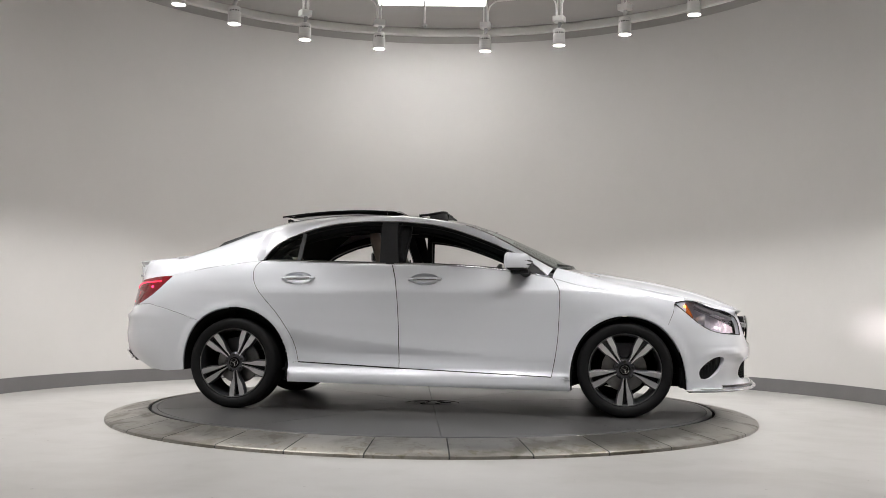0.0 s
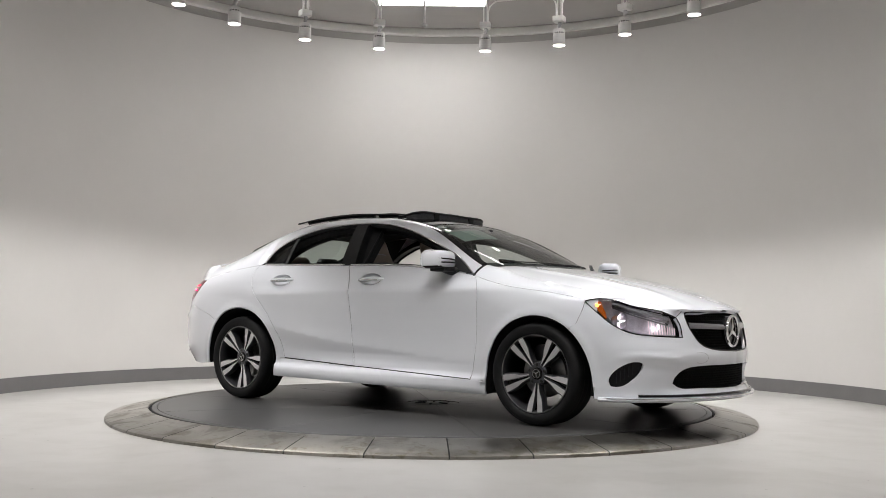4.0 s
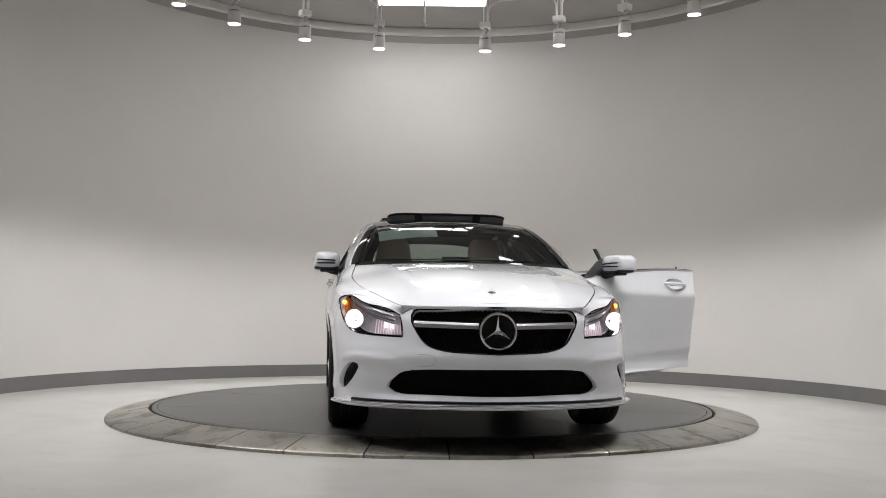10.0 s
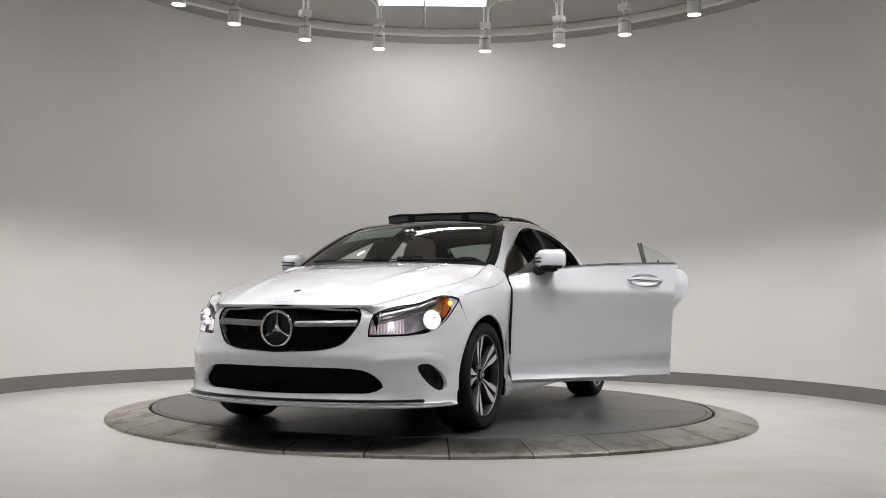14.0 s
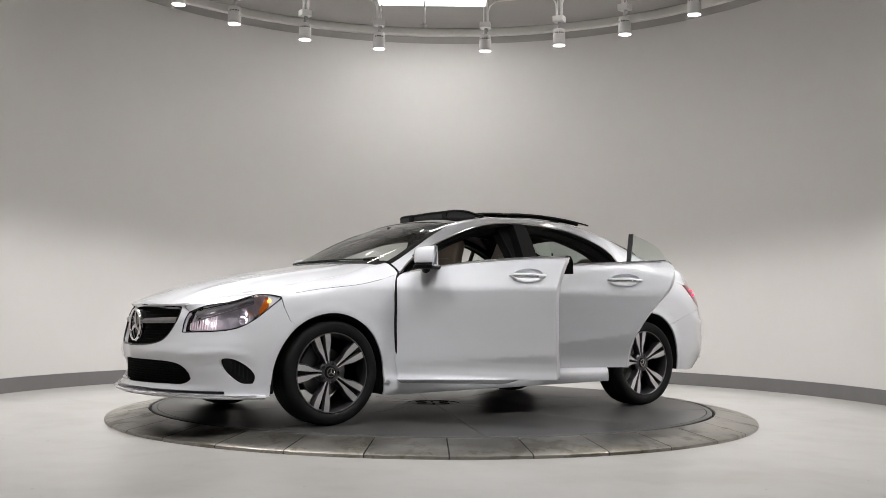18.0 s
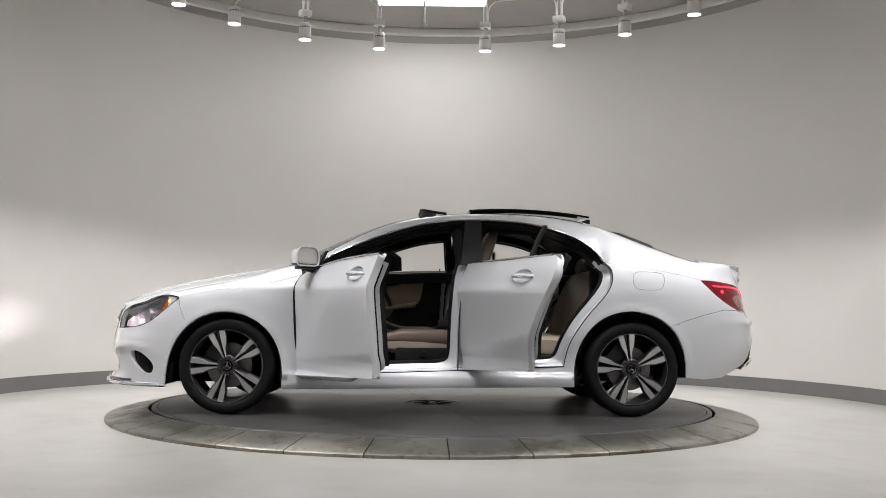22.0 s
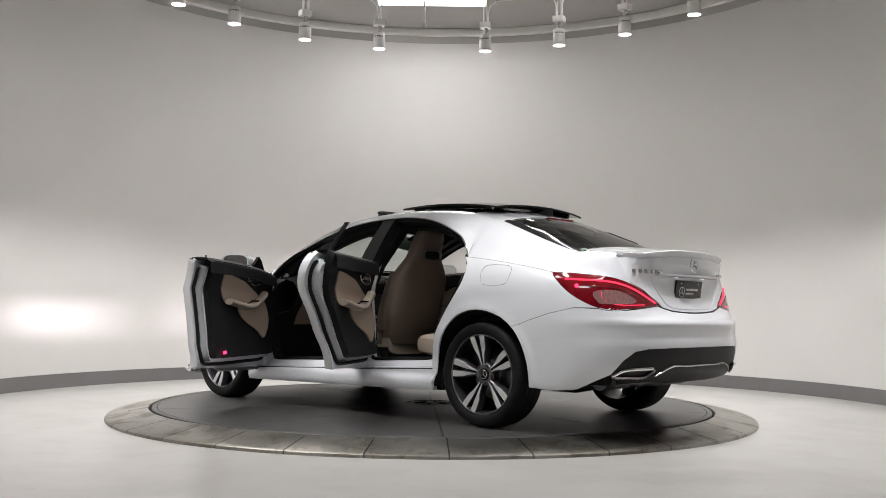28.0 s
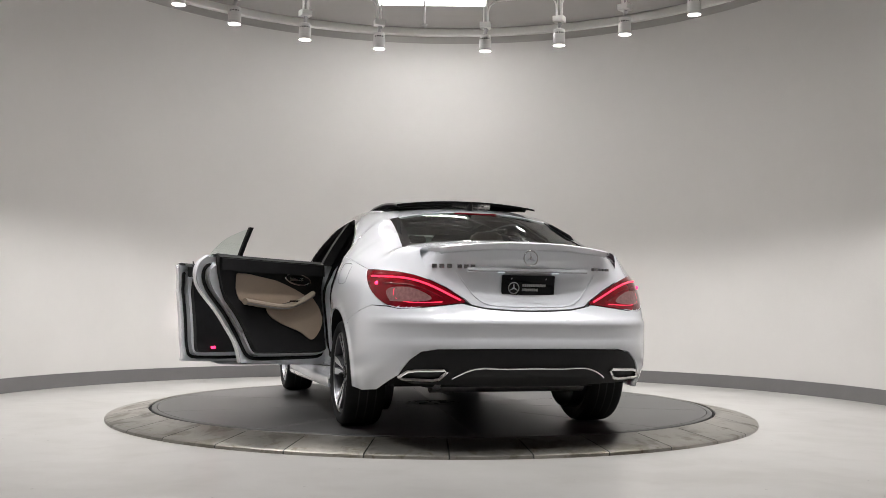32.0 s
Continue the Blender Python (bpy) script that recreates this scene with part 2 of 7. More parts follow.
def vary_by_piece(m, lo, hi):
    """Make every piece a little lighter or darker than its neighbours."""
    nt = m.node_tree
    b = nt.nodes["Principled BSDF"]
    src = b.inputs["Base Color"].links[0].from_socket
    info, mr, hs = nt.nodes.new("ShaderNodeObjectInfo"), nt.nodes.new("ShaderNodeMapRange"), nt.nodes.new("ShaderNodeHueSaturation")
    mr.inputs[3].default_value, mr.inputs[4].default_value = lo, hi
    nt.links.new(info.outputs["Random"], mr.inputs[0])
    nt.links.new(mr.outputs[0], hs.inputs["Value"])
    nt.links.new(src, hs.inputs["Color"])
    nt.links.new(hs.outputs[0], b.inputs["Base Color"])


vary_by_piece(M_PLATE, 0.78, 1.3)


def build_lamps():
    lamp = tagged(new("ceiling_spotlight"), "white cylindrical ceiling spotlight hanging on a conduit", "spotlight", "spotlights round the ceiling")
    bm = bmesh.new()
    ringed(bm, ((0.0, 0.165), (0.050, 0.165), (0.058, 0.158), (0.060, 0.150), (0.060, 0.128)), 28)
    part("cap", fix(bm), M_LAMPW, lamp)
    bm = bmesh.new()
    ringed(bm, ((0.054, 0.129), (0.054, 0.114)), 28)
    part("vent_band", fix(bm), M_GAP, lamp, "dark slotted cooling band")
    for k in range(14):
        bm = bmesh.new()
        box(bm, (0.053, -0.004, 0.112), (0.0598, 0.004, 0.13), 0, Matrix.Rotation(2 * math.pi * k / 14, 4, "Z"))
        part("vent_rib", bm, M_LAMPW, lamp, smooth=False)
    bm = bmesh.new()
    ringed(bm, ((0.060, 0.115), (0.062, 0.10), (0.063, 0.0), (0.060, -0.004), (0.056, 0.0), (0.056, 0.012), (0.0, 0.012)), 28)
    part("barrel", fix(bm), M_LAMPW, lamp)
    bm = bmesh.new()
    ringed(bm, ((0.0, 0.006), (0.0565, 0.006)), 28)
    part("lens", fix(bm), M_LENS, lamp, "glowing round lens")
    bm = bmesh.new()
    tube(bm, [(0, 0, 0.16), (0, 0, 0.20), (0.012, 0, 0.22), (0.0, 0, 0.245)], [0.018, 0.016, 0.024, 0.014], 10)
    part("knuckle", fix(bm), M_GREY, lamp)
    bm = bmesh.new()
    box(bm, (-0.055, -0.05, 0.24), (0.055, 0.05, 0.30), 0.006)
    part("junction_box", bm, M_LAMPW, lamp)
    for sx in (-1, 1):
        bm = bmesh.new()
        tube(bm, [(sx * 0.018, 0, 0.30), (sx * 0.018, 0, CEIL - LAMP_Z)], 0.006, 6)
        part("hanger", fix(bm), M_LAMPW, lamp)
    poses = []
    for a in LAMP_ANG:
        x, y = LAMP_C[0] + LAMP_R * math.cos(radians(a)), LAMP_C[1] + LAMP_R * math.sin(radians(a))
        poses.append((x, y, a))
    # added lamps carry the ring on out of view and light the near side
    for a in (7.0, -14.0, -38.0, -64.0, -90.0, -116.0, -142.0, 173.0, 194.0):
        x, y = LAMP_C[0] + LAMP_R * math.cos(radians(a)), LAMP_C[1] + LAMP_R * math.sin(radians(a))
        poses.append((x, y, a))
    for i, (x, y, a) in enumerate(poses):
        m = pose(x, y, LAMP_Z, 0, 0, a - 90)
        if i == 0:
            lamp.matrix_basis = m
        else:
            copy_thing(lamp, m)
        out = (math.cos(radians(a)), math.sin(radians(a)))
        spot(look((x, y, LAMP_Z - 0.006), (x + out[0] * 0.05, y + out[1] * 0.05, 0)), SPOT_W, 80, 0.4)
    # conduits between neighbouring lamps
    for i, j in ((2, 3), (4, 5), (1, 2), (5, 6)):
        if i >= len(poses):
            continue
        p, q = poses[i], poses[j]
        c = tagged(new("conduit"), "thin white painted conduit bent between two spotlights", "conduit", "conduits between the spotlights")
        zt = LAMP_Z + 0.52
        a, b = Vector((p[0], p[1], LAMP_Z + 0.3)), Vector((q[0], q[1], LAMP_Z + 0.3))
        d = (b - a).normalized()
        pts = [a + d * 0.03]
        for k in range(7):
            u = k / 6 * math.pi / 2
            pts.append(Vector((0, 0, zt - 0.12)) + Vector((a.x, a.y, 0)) + d * (0.03 + 0.12 * (1 - math.cos(u))) + Vector((0, 0, 0.12 * math.sin(u))))
        for k in range(7):
            u = (6 - k) / 6 * math.pi / 2
            pts.append(Vector((0, 0, zt - 0.12)) + Vector((b.x, b.y, 0)) - d * (0.03 + 0.12 * (1 - math.cos(u))) + Vector((0, 0, 0.12 * math.sin(u))))
        pts.append(b - d * 0.03)
        bm = bmesh.new()
        tube(bm, pts, 0.008, 8)
        part("pipe", fix(bm), M_LAMPW, c)


def light_panel(w, d):
    panel = tagged(new("light_panel"), "bright white rectangular ceiling light panel", "light panel", "ceiling light panels")
    bm = bmesh.new()
    for lo, hi in (((-w / 2 - 0.02, -d / 2 - 0.02, 0), (w / 2 + 0.02, -d / 2, 0.026)), ((-w / 2 - 0.02, d / 2, 0), (w / 2 + 0.02, d / 2 + 0.02, 0.026)),
                   ((-w / 2 - 0.02, -d / 2, 0), (-w / 2, d / 2, 0.026)), ((w / 2, -d / 2, 0), (w / 2 + 0.02, d / 2, 0.026))):
        box(bm, lo, hi)
    part("frame", bm, M_LAMPW, panel, smooth=False)
    bm = bmesh.new()
    box(bm, (-w / 2 + 0.001, -d / 2 + 0.001, 0.006), (w / 2 - 0.001, d / 2 - 0.001, 0.024))
    part("diffuser", bm, M_PANEL, panel, "glowing white diffuser", smooth=False)
    return panel


def build_panels():
    w, d = 1.17, 0.32
    x, y = PANELS[0]
    first = light_panel(w, d)
    first.matrix_basis = pose(x, y, PANEL_Z)
    area(pose(x, y, PANEL_Z - 0.004), PANEL_W, w, d)
    # added unseen panels that brighten the walls and the car
    for x, y in PANELS[1:]:
        copy_thing(first, pose(x, y, PANEL_Z))
    slim = light_panel(1.0, 0.11)
    for k, (x, y, a) in enumerate(STRIPS):
        if k == 0:
            slim.matrix_basis = pose(x, y, PANEL_Z, 0, 0, a)
        else:
            copy_thing(slim, pose(x, y, PANEL_Z, 0, 0, a))


def build_sprinkler():
    s = tagged(new("sprinkler"), "small white ceiling sprinkler on a short pipe", "sprinkler")
    s.matrix_basis = pose(-0.13, 2.45, 3.63)
    bm = bmesh.new()
    tube(bm, [(0, 0, 0), (0, 0, CEIL - 3.63)], 0.010, 8)
    part("pipe", fix(bm), M_LAMPW, s)
    bm = bmesh.new()
    ringed(bm, ((0.0, -0.02), (0.012, -0.02), (0.014, 0.0), (0.032, 0.004), (0.034, 0.012), (0.012, 0.02)), 16)
    part("head", fix(bm), M_GREY, s)


PANEL_Z = CEIL - 0.03
# the first panel is in view; the other three are added unseen fill
PANELS = ((-0.06, 3.02), (-1.35, -3.2), (1.35, -3.2), (-0.06, -5.2))
STRIPS = ((-1.62, 2.24, -20), (1.55, 2.08, 18), (-1.55, -1.0, 0), (1.55, -1.0, 0))
build_room()
DISC = build_turntable()
build_lamps()
build_panels()
build_sprinkler()

# ---- car: materials ----
M_PAINT = node_mat("white_paint", (0.735, 0.75, 0.79), 0.22, coat=1.0, vary=0.012, scale=2.0)
M_BLACK = node_mat("black_plastic", (0.008, 0.008, 0.009), 0.5, spec=0.3, vary=0.2, scale=20, bump=0.1, bscale=300)
M_GLOSS = node_mat("gloss_black", (0.007, 0.007, 0.008), 0.05, spec=0.4)
M_RUBBER = node_mat("tyre_rubber", (0.008, 0.008, 0.0085), 0.65, spec=0.22, vary=0.2, scale=12, bump=0.15, bscale=200)
M_CHROME = node_mat("chrome", (0.82, 0.82, 0.83), 0.09, metal=1.0)
M_ALLOY = node_mat("machined_alloy", (0.66, 0.66, 0.67), 0.28, metal=0.75, vary=0.05, scale=30)
M_ALLOYD = node_mat("grey_alloy", (0.10, 0.10, 0.11), 0.32, metal=0.8, vary=0.05, scale=30)
M_BRAKE = node_mat("brake_steel", (0.28, 0.28, 0.28), 0.35, metal=0.9, vary=0.2, scale=30)
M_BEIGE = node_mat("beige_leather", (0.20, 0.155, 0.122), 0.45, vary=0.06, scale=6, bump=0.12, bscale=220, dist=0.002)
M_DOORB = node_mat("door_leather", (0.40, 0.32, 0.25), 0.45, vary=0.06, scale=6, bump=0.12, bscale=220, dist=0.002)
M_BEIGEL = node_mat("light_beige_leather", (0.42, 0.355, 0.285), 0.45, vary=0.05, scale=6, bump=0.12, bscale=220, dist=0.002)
M_TRIMB = node_mat("black_trim", (0.010, 0.010, 0.011), 0.6, spec=0.3, vary=0.2, scale=15, bump=0.12, bscale=250)
M_CARPET = node_mat("black_carpet", (0.012, 0.012, 0.013), 0.9, vary=0.3, scale=60, bump=0.4, bscale=400)
M_MESH = node_mat("grey_mesh", (0.07, 0.07, 0.075), 0.7, vary=0.3, scale=80)
M_LINER = node_mat("wheel_arch_liner", (0.008, 0.008, 0.008), 0.9, spec=0.15, vary=0.2, scale=20)
M_RED = node_mat("red_lamp_plastic", (0.17, 0.004, 0.009), 0.07, coat=0.6, vary=0.35, scale=22)
M_REDGLOW = node_mat("red_light_guide", (0.8, 0.02, 0.05), 0.2, emit=(1.0, 0.035, 0.09), power=1.6)
M_REDDOT = node_mat("red_marker", (0.8, 0.02, 0.03), 0.2, emit=(1.0, 0.02, 0.08), power=5.0)
M_AMBER = node_mat("amber_lens", (0.34, 0.07, 0.012), 0.12, coat=0.5, vary=0.1, scale=40, emit=(1.0, 0.30, 0.03), power=0.09)
M_BULB = node_mat("indicator_bulb", (1.0, 0.5, 0.1), 0.3, emit=(1.0, 0.36, 0.05), power=5.0)
M_LEDW = node_mat("headlamp_led", (1, 1, 1), 0.2, emit=(1.0, 0.88, 0.90), power=26.0)
M_BEAM = node_mat("headlamp_beam_source", (1, 1, 1), 0.2, emit=(1.0, 0.90, 0.94), power=90000.0)
M_PLATEW = node_mat("plate_lamp", (1, 1, 1), 0.3, emit=(0.8, 0.9, 1.0), power=0.5)
M_BADGE = node_mat("badge_chrome", (0.5, 0.5, 0.51), 0.22, metal=1.0)
M_LAMPIN = node_mat("lamp_housing", (0.72, 0.69, 0.74), 0.34, metal=0.35, vary=0.2, scale=30)
M_BOWL = node_mat("lamp_bowl_metal", (0.55, 0.53, 0.58), 0.28, metal=1.0, vary=0.1, scale=40)
M_FLUTE = node_mat("lamp_flute_glow", (0.7, 0.62, 0.66), 0.25, emit=(1.0, 0.80, 0.82), power=0.5)
M_GREYLENS = node_mat("reverse_lens", (0.26, 0.13, 0.13), 0.10, coat=0.6, vary=0.25, scale=60)
M_SILVER = node_mat("silver_trim", (0.30, 0.30, 0.31), 0.32, metal=0.9)
M_PAPER = node_mat("sticker_paper", (0.34, 0.46, 0.42), 0.6)
M_WHITE = node_mat("plain_white", (0.8, 0.8, 0.8), 0.5)
M_SCREEN = node_mat("display", (0.05, 0.06, 0.08), 0.15, emit=(0.6, 0.7, 0.8), power=0.5)


def glass_mat(name, tint, gloss=1.0):
    """Thin automotive glass: tinted and clear, with a mirror sheen."""
    m = bpy.data.materials.new(name)
    m.use_nodes = True
    nt = m.node_tree
    nt.nodes.remove(nt.nodes["Principled BSDF"])
    tr, gl = nt.nodes.new("ShaderNodeBsdfTransparent"), nt.nodes.new("ShaderNodeBsdfGlossy")
    mx, lw = nt.nodes.new("ShaderNodeMixShader"), nt.nodes.new("ShaderNodeLayerWeight")
    pw, ma = nt.nodes.new("ShaderNodeMath"), nt.nodes.new("ShaderNodeMath")
    pw.operation, ma.operation = "POWER", "MULTIPLY_ADD"
    lw.inputs["Blend"].default_value = 0.5
    pw.inputs[1].default_value = 5.0
    ma.inputs[1].default_value, ma.inputs[2].default_value = 0.9 * gloss, 0.045 * gloss
    nt.links.new(lw.outputs["Facing"], pw.inputs[0])
    nt.links.new(pw.outputs[0], ma.inputs[0])
    tr.inputs[0].default_value = (*tint, 1)
    gl.inputs["Roughness"].default_value = 0.015
    nt.links.new(ma.outputs[0], mx.inputs[0])
    nt.links.new(tr.outputs[0], mx.inputs[1])
    nt.links.new(gl.outputs[0], mx.inputs[2])
    nt.links.new(mx.outputs[0], nt.nodes["Material Output"].inputs[0])
    return m


M_GLASS = glass_mat("window_glass", (0.52, 0.60, 0.56))
M_LAMPGLASS = glass_mat("lamp_cover_glass", (0.90, 0.91, 0.93), 0.9)
M_QGLASS = glass_mat("quarter_glass", (0.84, 0.91, 0.88))
M_WSGLASS = glass_mat("windscreen_glass", (0.76, 0.82, 0.79))


# ---- car: curves and surfaces ----
class Spl:
    """Cubic spline through points; pchip keeps it free of overshoot."""

    def __init__(self, pts, pchip=True):
        pts = sorted(pts)
        self.x = np.array([p[0] for p in pts], float)
        self.y = np.array([p[1] for p in pts], float)
        h, d = np.diff(self.x), np.diff(self.y) / np.diff(self.x)
        n = len(self.x)
        m = np.zeros(n)
        if n == 2:
            m[:] = d[0]
        elif pchip:
            for k in range(1, n - 1):
                if d[k - 1] * d[k] > 0:
                    w1, w2 = 2 * h[k] + h[k - 1], h[k] + 2 * h[k - 1]
                    m[k] = (w1 + w2) / (w1 / d[k - 1] + w2 / d[k])
            m[0], m[-1] = d[0], d[-1]
        else:
            a = np.zeros((n, n))
            b = np.zeros(n)
            a[0, :2], b[0] = (2, 1), 3 * d[0]
            a[-1, -2:], b[-1] = (1, 2), 3 * d[-1]
            for k in range(1, n - 1):
                a[k, k - 1:k + 2] = (h[k], 2 * (h[k - 1] + h[k]), h[k - 1])
                b[k] = 3 * (h[k] * d[k - 1] + h[k - 1] * d[k])
            m = np.linalg.solve(a, b)
        self.m = m

    def __call__(self, q):
        q = np.asarray(q, float)
        k = np.clip(np.searchsorted(self.x, q) - 1, 0, len(self.x) - 2)
        h = self.x[k + 1] - self.x[k]
        t = (q - self.x[k]) / h
        lo, hi = t < 0, t > 1
        tc = np.clip(t, 0, 1)
        v = ((1 + 2 * tc) * (1 - tc) ** 2 * self.y[k] + tc * (1 - tc) ** 2 * h * self.m[k]
             + tc * tc * (3 - 2 * tc) * self.y[k + 1] + tc * tc * (tc - 1) * h * self.m[k + 1])
        return v + np.where(lo, t * h * self.m[k], 0) + np.where(hi, (t - 1) * h * self.m[k + 1], 0)


def crv(pts, n=24):
    """A smooth plane or space curve through points."""
    p = np.array(pts, float)
    s = np.r_[0, np.cumsum(np.linalg.norm(np.diff(p, axis=0), axis=1))]
    q = np.linspace(0, s[-1], n)
    return np.stack([Spl(list(zip(s, p[:, k])), False)(q) for k in range(p.shape[1])], 1)


# half plan of the body at mid height, from the middle of the tail round to the middle of the nose
PLAN = ((-2.352, 0), (-2.343, 0.25), (-2.312, 0.45), (-2.245, 0.62), (-2.13, 0.755), (-1.95, 0.838), (-1.7, 0.876), (-1.35, 0.888),
        (-0.9, 0.882), (-0.4, 0.878), (0.1, 0.876), (0.5, 0.874), (0.9, 0.875), (1.35, 0.884), (1.62, 0.872), (1.83, 0.832), (2.0, 0.745), (2.12, 0.60),
        (2.2, 0.44), (2.262, 0.22), (2.285, 0))
_p = np.array(PLAN, float)
_s = np.r_[0, np.cumsum(np.linalg.norm(np.diff(_p, axis=0), axis=1))]
SLEN = _s[-1]
PX, PY = Spl(list(zip(_s, _p[:, 0])), False), Spl(list(zip(_s, _p[:, 1])), False)
_q = np.linspace(0, SLEN, 4000)
_qx, _qy = PX(_q), PY(_q)


def sx(x):
    """Place along the plan at a given x."""
    return float(np.interp(x, _qx, _q))


def sy_rear(y):
    k = _q < 1.3
    return float(np.interp(y, _qy[k], _q[k]))


def sy_front(y):
    k = _q > SLEN - 1.2
    return float(np.interp(-y, -_qy[k], _q[k]))


# outward offsets from the plan, as profiles over height
PROFS = (
    (0.0, ((0.2, -0.16), (0.26, -0.12), (0.31, -0.07), (0.36, -0.025), (0.42, -0.008), (0.49, 0.002), (0.515, 0.004), (0.535, 0.002), (0.56, -0.002), (0.60, -0.002), (0.630, 0.003), (0.641, 0.004), (0.650, -0.008), (0.675, -0.040),
           (0.70, -0.065), (0.77, -0.10), (0.84, -0.115), (0.92, -0.105), (0.98, -0.078), (1.03, -0.078), (1.06, -0.08))),
    (sy_rear(0.45), ((0.2, -0.16), (0.26, -0.12), (0.31, -0.07), (0.36, -0.025), (0.42, -0.008), (0.49, 0.002), (0.515, 0.004), (0.535, 0.002), (0.56, -0.002), (0.60, -0.002), (0.630, 0.003), (0.641, 0.004), (0.650, -0.008), (0.68, -0.036),
                     (0.72, -0.058), (0.80, -0.078), (0.88, -0.092), (0.95, -0.088), (1.0, -0.078), (1.06, -0.078))),
    (sx(-2.13), ((0.2, -0.10), (0.27, -0.07), (0.33, -0.03), (0.40, -0.004), (0.48, 0.003), (0.51, 0.004), (0.56, 0.002), (0.60, 0.002), (0.632, 0.004), (0.642, 0.004), (0.655, -0.004), (0.70, -0.016), (0.76, -0.030), (0.84, -0.055),
                 (0.90, -0.09), (0.95, -0.14), (1.0, -0.20))),
    (sx(-1.85), ((0.2, -0.04), (0.28, -0.018), (0.40, -0.006), (0.5, 0), (0.62, 0.004), (0.72, 0.0), (0.80, -0.010), (0.88, -0.032), (0.93, -0.06), (0.98, -0.10), (1.04, -0.17))),
    (sx(-1.35), ((0.2, -0.02), (0.40, -0.004), (0.60, 0.0), (0.72, 0.006), (0.82, 0.006), (0.90, -0.006), (0.96, -0.028), (1.0, -0.05), (1.04, -0.078), (1.08, -0.11))),
    (sx(-0.9), ((0.15, -0.03), (0.24, -0.012), (0.32, -0.022), (0.42, -0.030), (0.54, -0.018), (0.66, 0.0), (0.76, 0.010), (0.80, 0.011), (0.815, 0.009), (0.835, 0.002), (0.88, -0.012), (0.95, -0.030), (1.02, -0.055), (1.06, -0.075))),
    (sx(0.0), ((0.15, -0.03), (0.22, -0.008), (0.29, -0.016), (0.355, -0.034), (0.39, -0.037), (0.42, -0.033), (0.50, -0.022), (0.62, -0.004), (0.74, 0.008), (0.815, 0.011), (0.83, 0.009), (0.85, 0.001), (0.93, -0.026), (1.0, -0.046), (1.05, -0.07))),
    (sx(0.75), ((0.15, -0.03), (0.20, -0.006), (0.27, -0.010), (0.33, -0.022), (0.36, -0.025), (0.40, -0.022), (0.48, -0.016), (0.60, -0.006), (0.74, 0.004), (0.825, 0.006), (0.84, 0.003), (0.86, -0.007), (0.91, -0.034), (0.97, -0.07), (1.02, -0.11))),
    (sx(1.35), ((0.15, -0.02), (0.40, -0.006), (0.60, 0.0), (0.70, 0.002), (0.76, -0.006), (0.81, -0.022), (0.86, -0.055), (0.90, -0.10), (0.95, -0.18))),
    (sx(1.7), ((0.15, -0.015), (0.19, 0.0), (0.24, 0.0), (0.36, -0.006), (0.5, -0.004), (0.60, -0.008), (0.68, -0.018), (0.75, -0.035), (0.80, -0.065), (0.85, -0.13))),
    (sx(2.0), ((0.14, -0.015), (0.185, 0.005), (0.22, -0.004), (0.28, -0.008), (0.40, -0.004), (0.48, -0.010), (0.55, -0.028), (0.62, -0.040), (0.70, -0.068), (0.76, -0.105), (0.82, -0.17))),
    (sy_front(0.44), ((0.14, -0.03), (0.185, 0.012), (0.22, 0.004), (0.245, -0.012), (0.30, -0.012), (0.38, -0.006), (0.44, 0.0), (0.50, -0.012), (0.56, -0.022), (0.64, -0.035), (0.70, -0.065), (0.75, -0.12), (0.80, -0.20))),
    (SLEN, ((0.14, -0.03), (0.185, 0.014), (0.22, 0.006), (0.245, -0.010), (0.30, -0.010), (0.38, -0.002), (0.44, 0.004), (0.50, -0.004), (0.56, -0.014), (0.64, -0.034), (0.70, -0.062), (0.75, -0.12), (0.80, -0.20))),
)
_ps = np.array([p[0] for p in PROFS])
_pf = [Spl(p[1]) for p in PROFS]


CREASE_UP = Spl(((-1.2, 0.832), (-0.6, 0.842), (0.0, 0.850), (0.6, 0.856), (1.0, 0.850)), False)
CREASE_LOW = Spl(((-1.1, 0.60), (-0.9, 0.555), (-0.4, 0.478), (0.2, 0.415), (0.9, 0.360)), False)


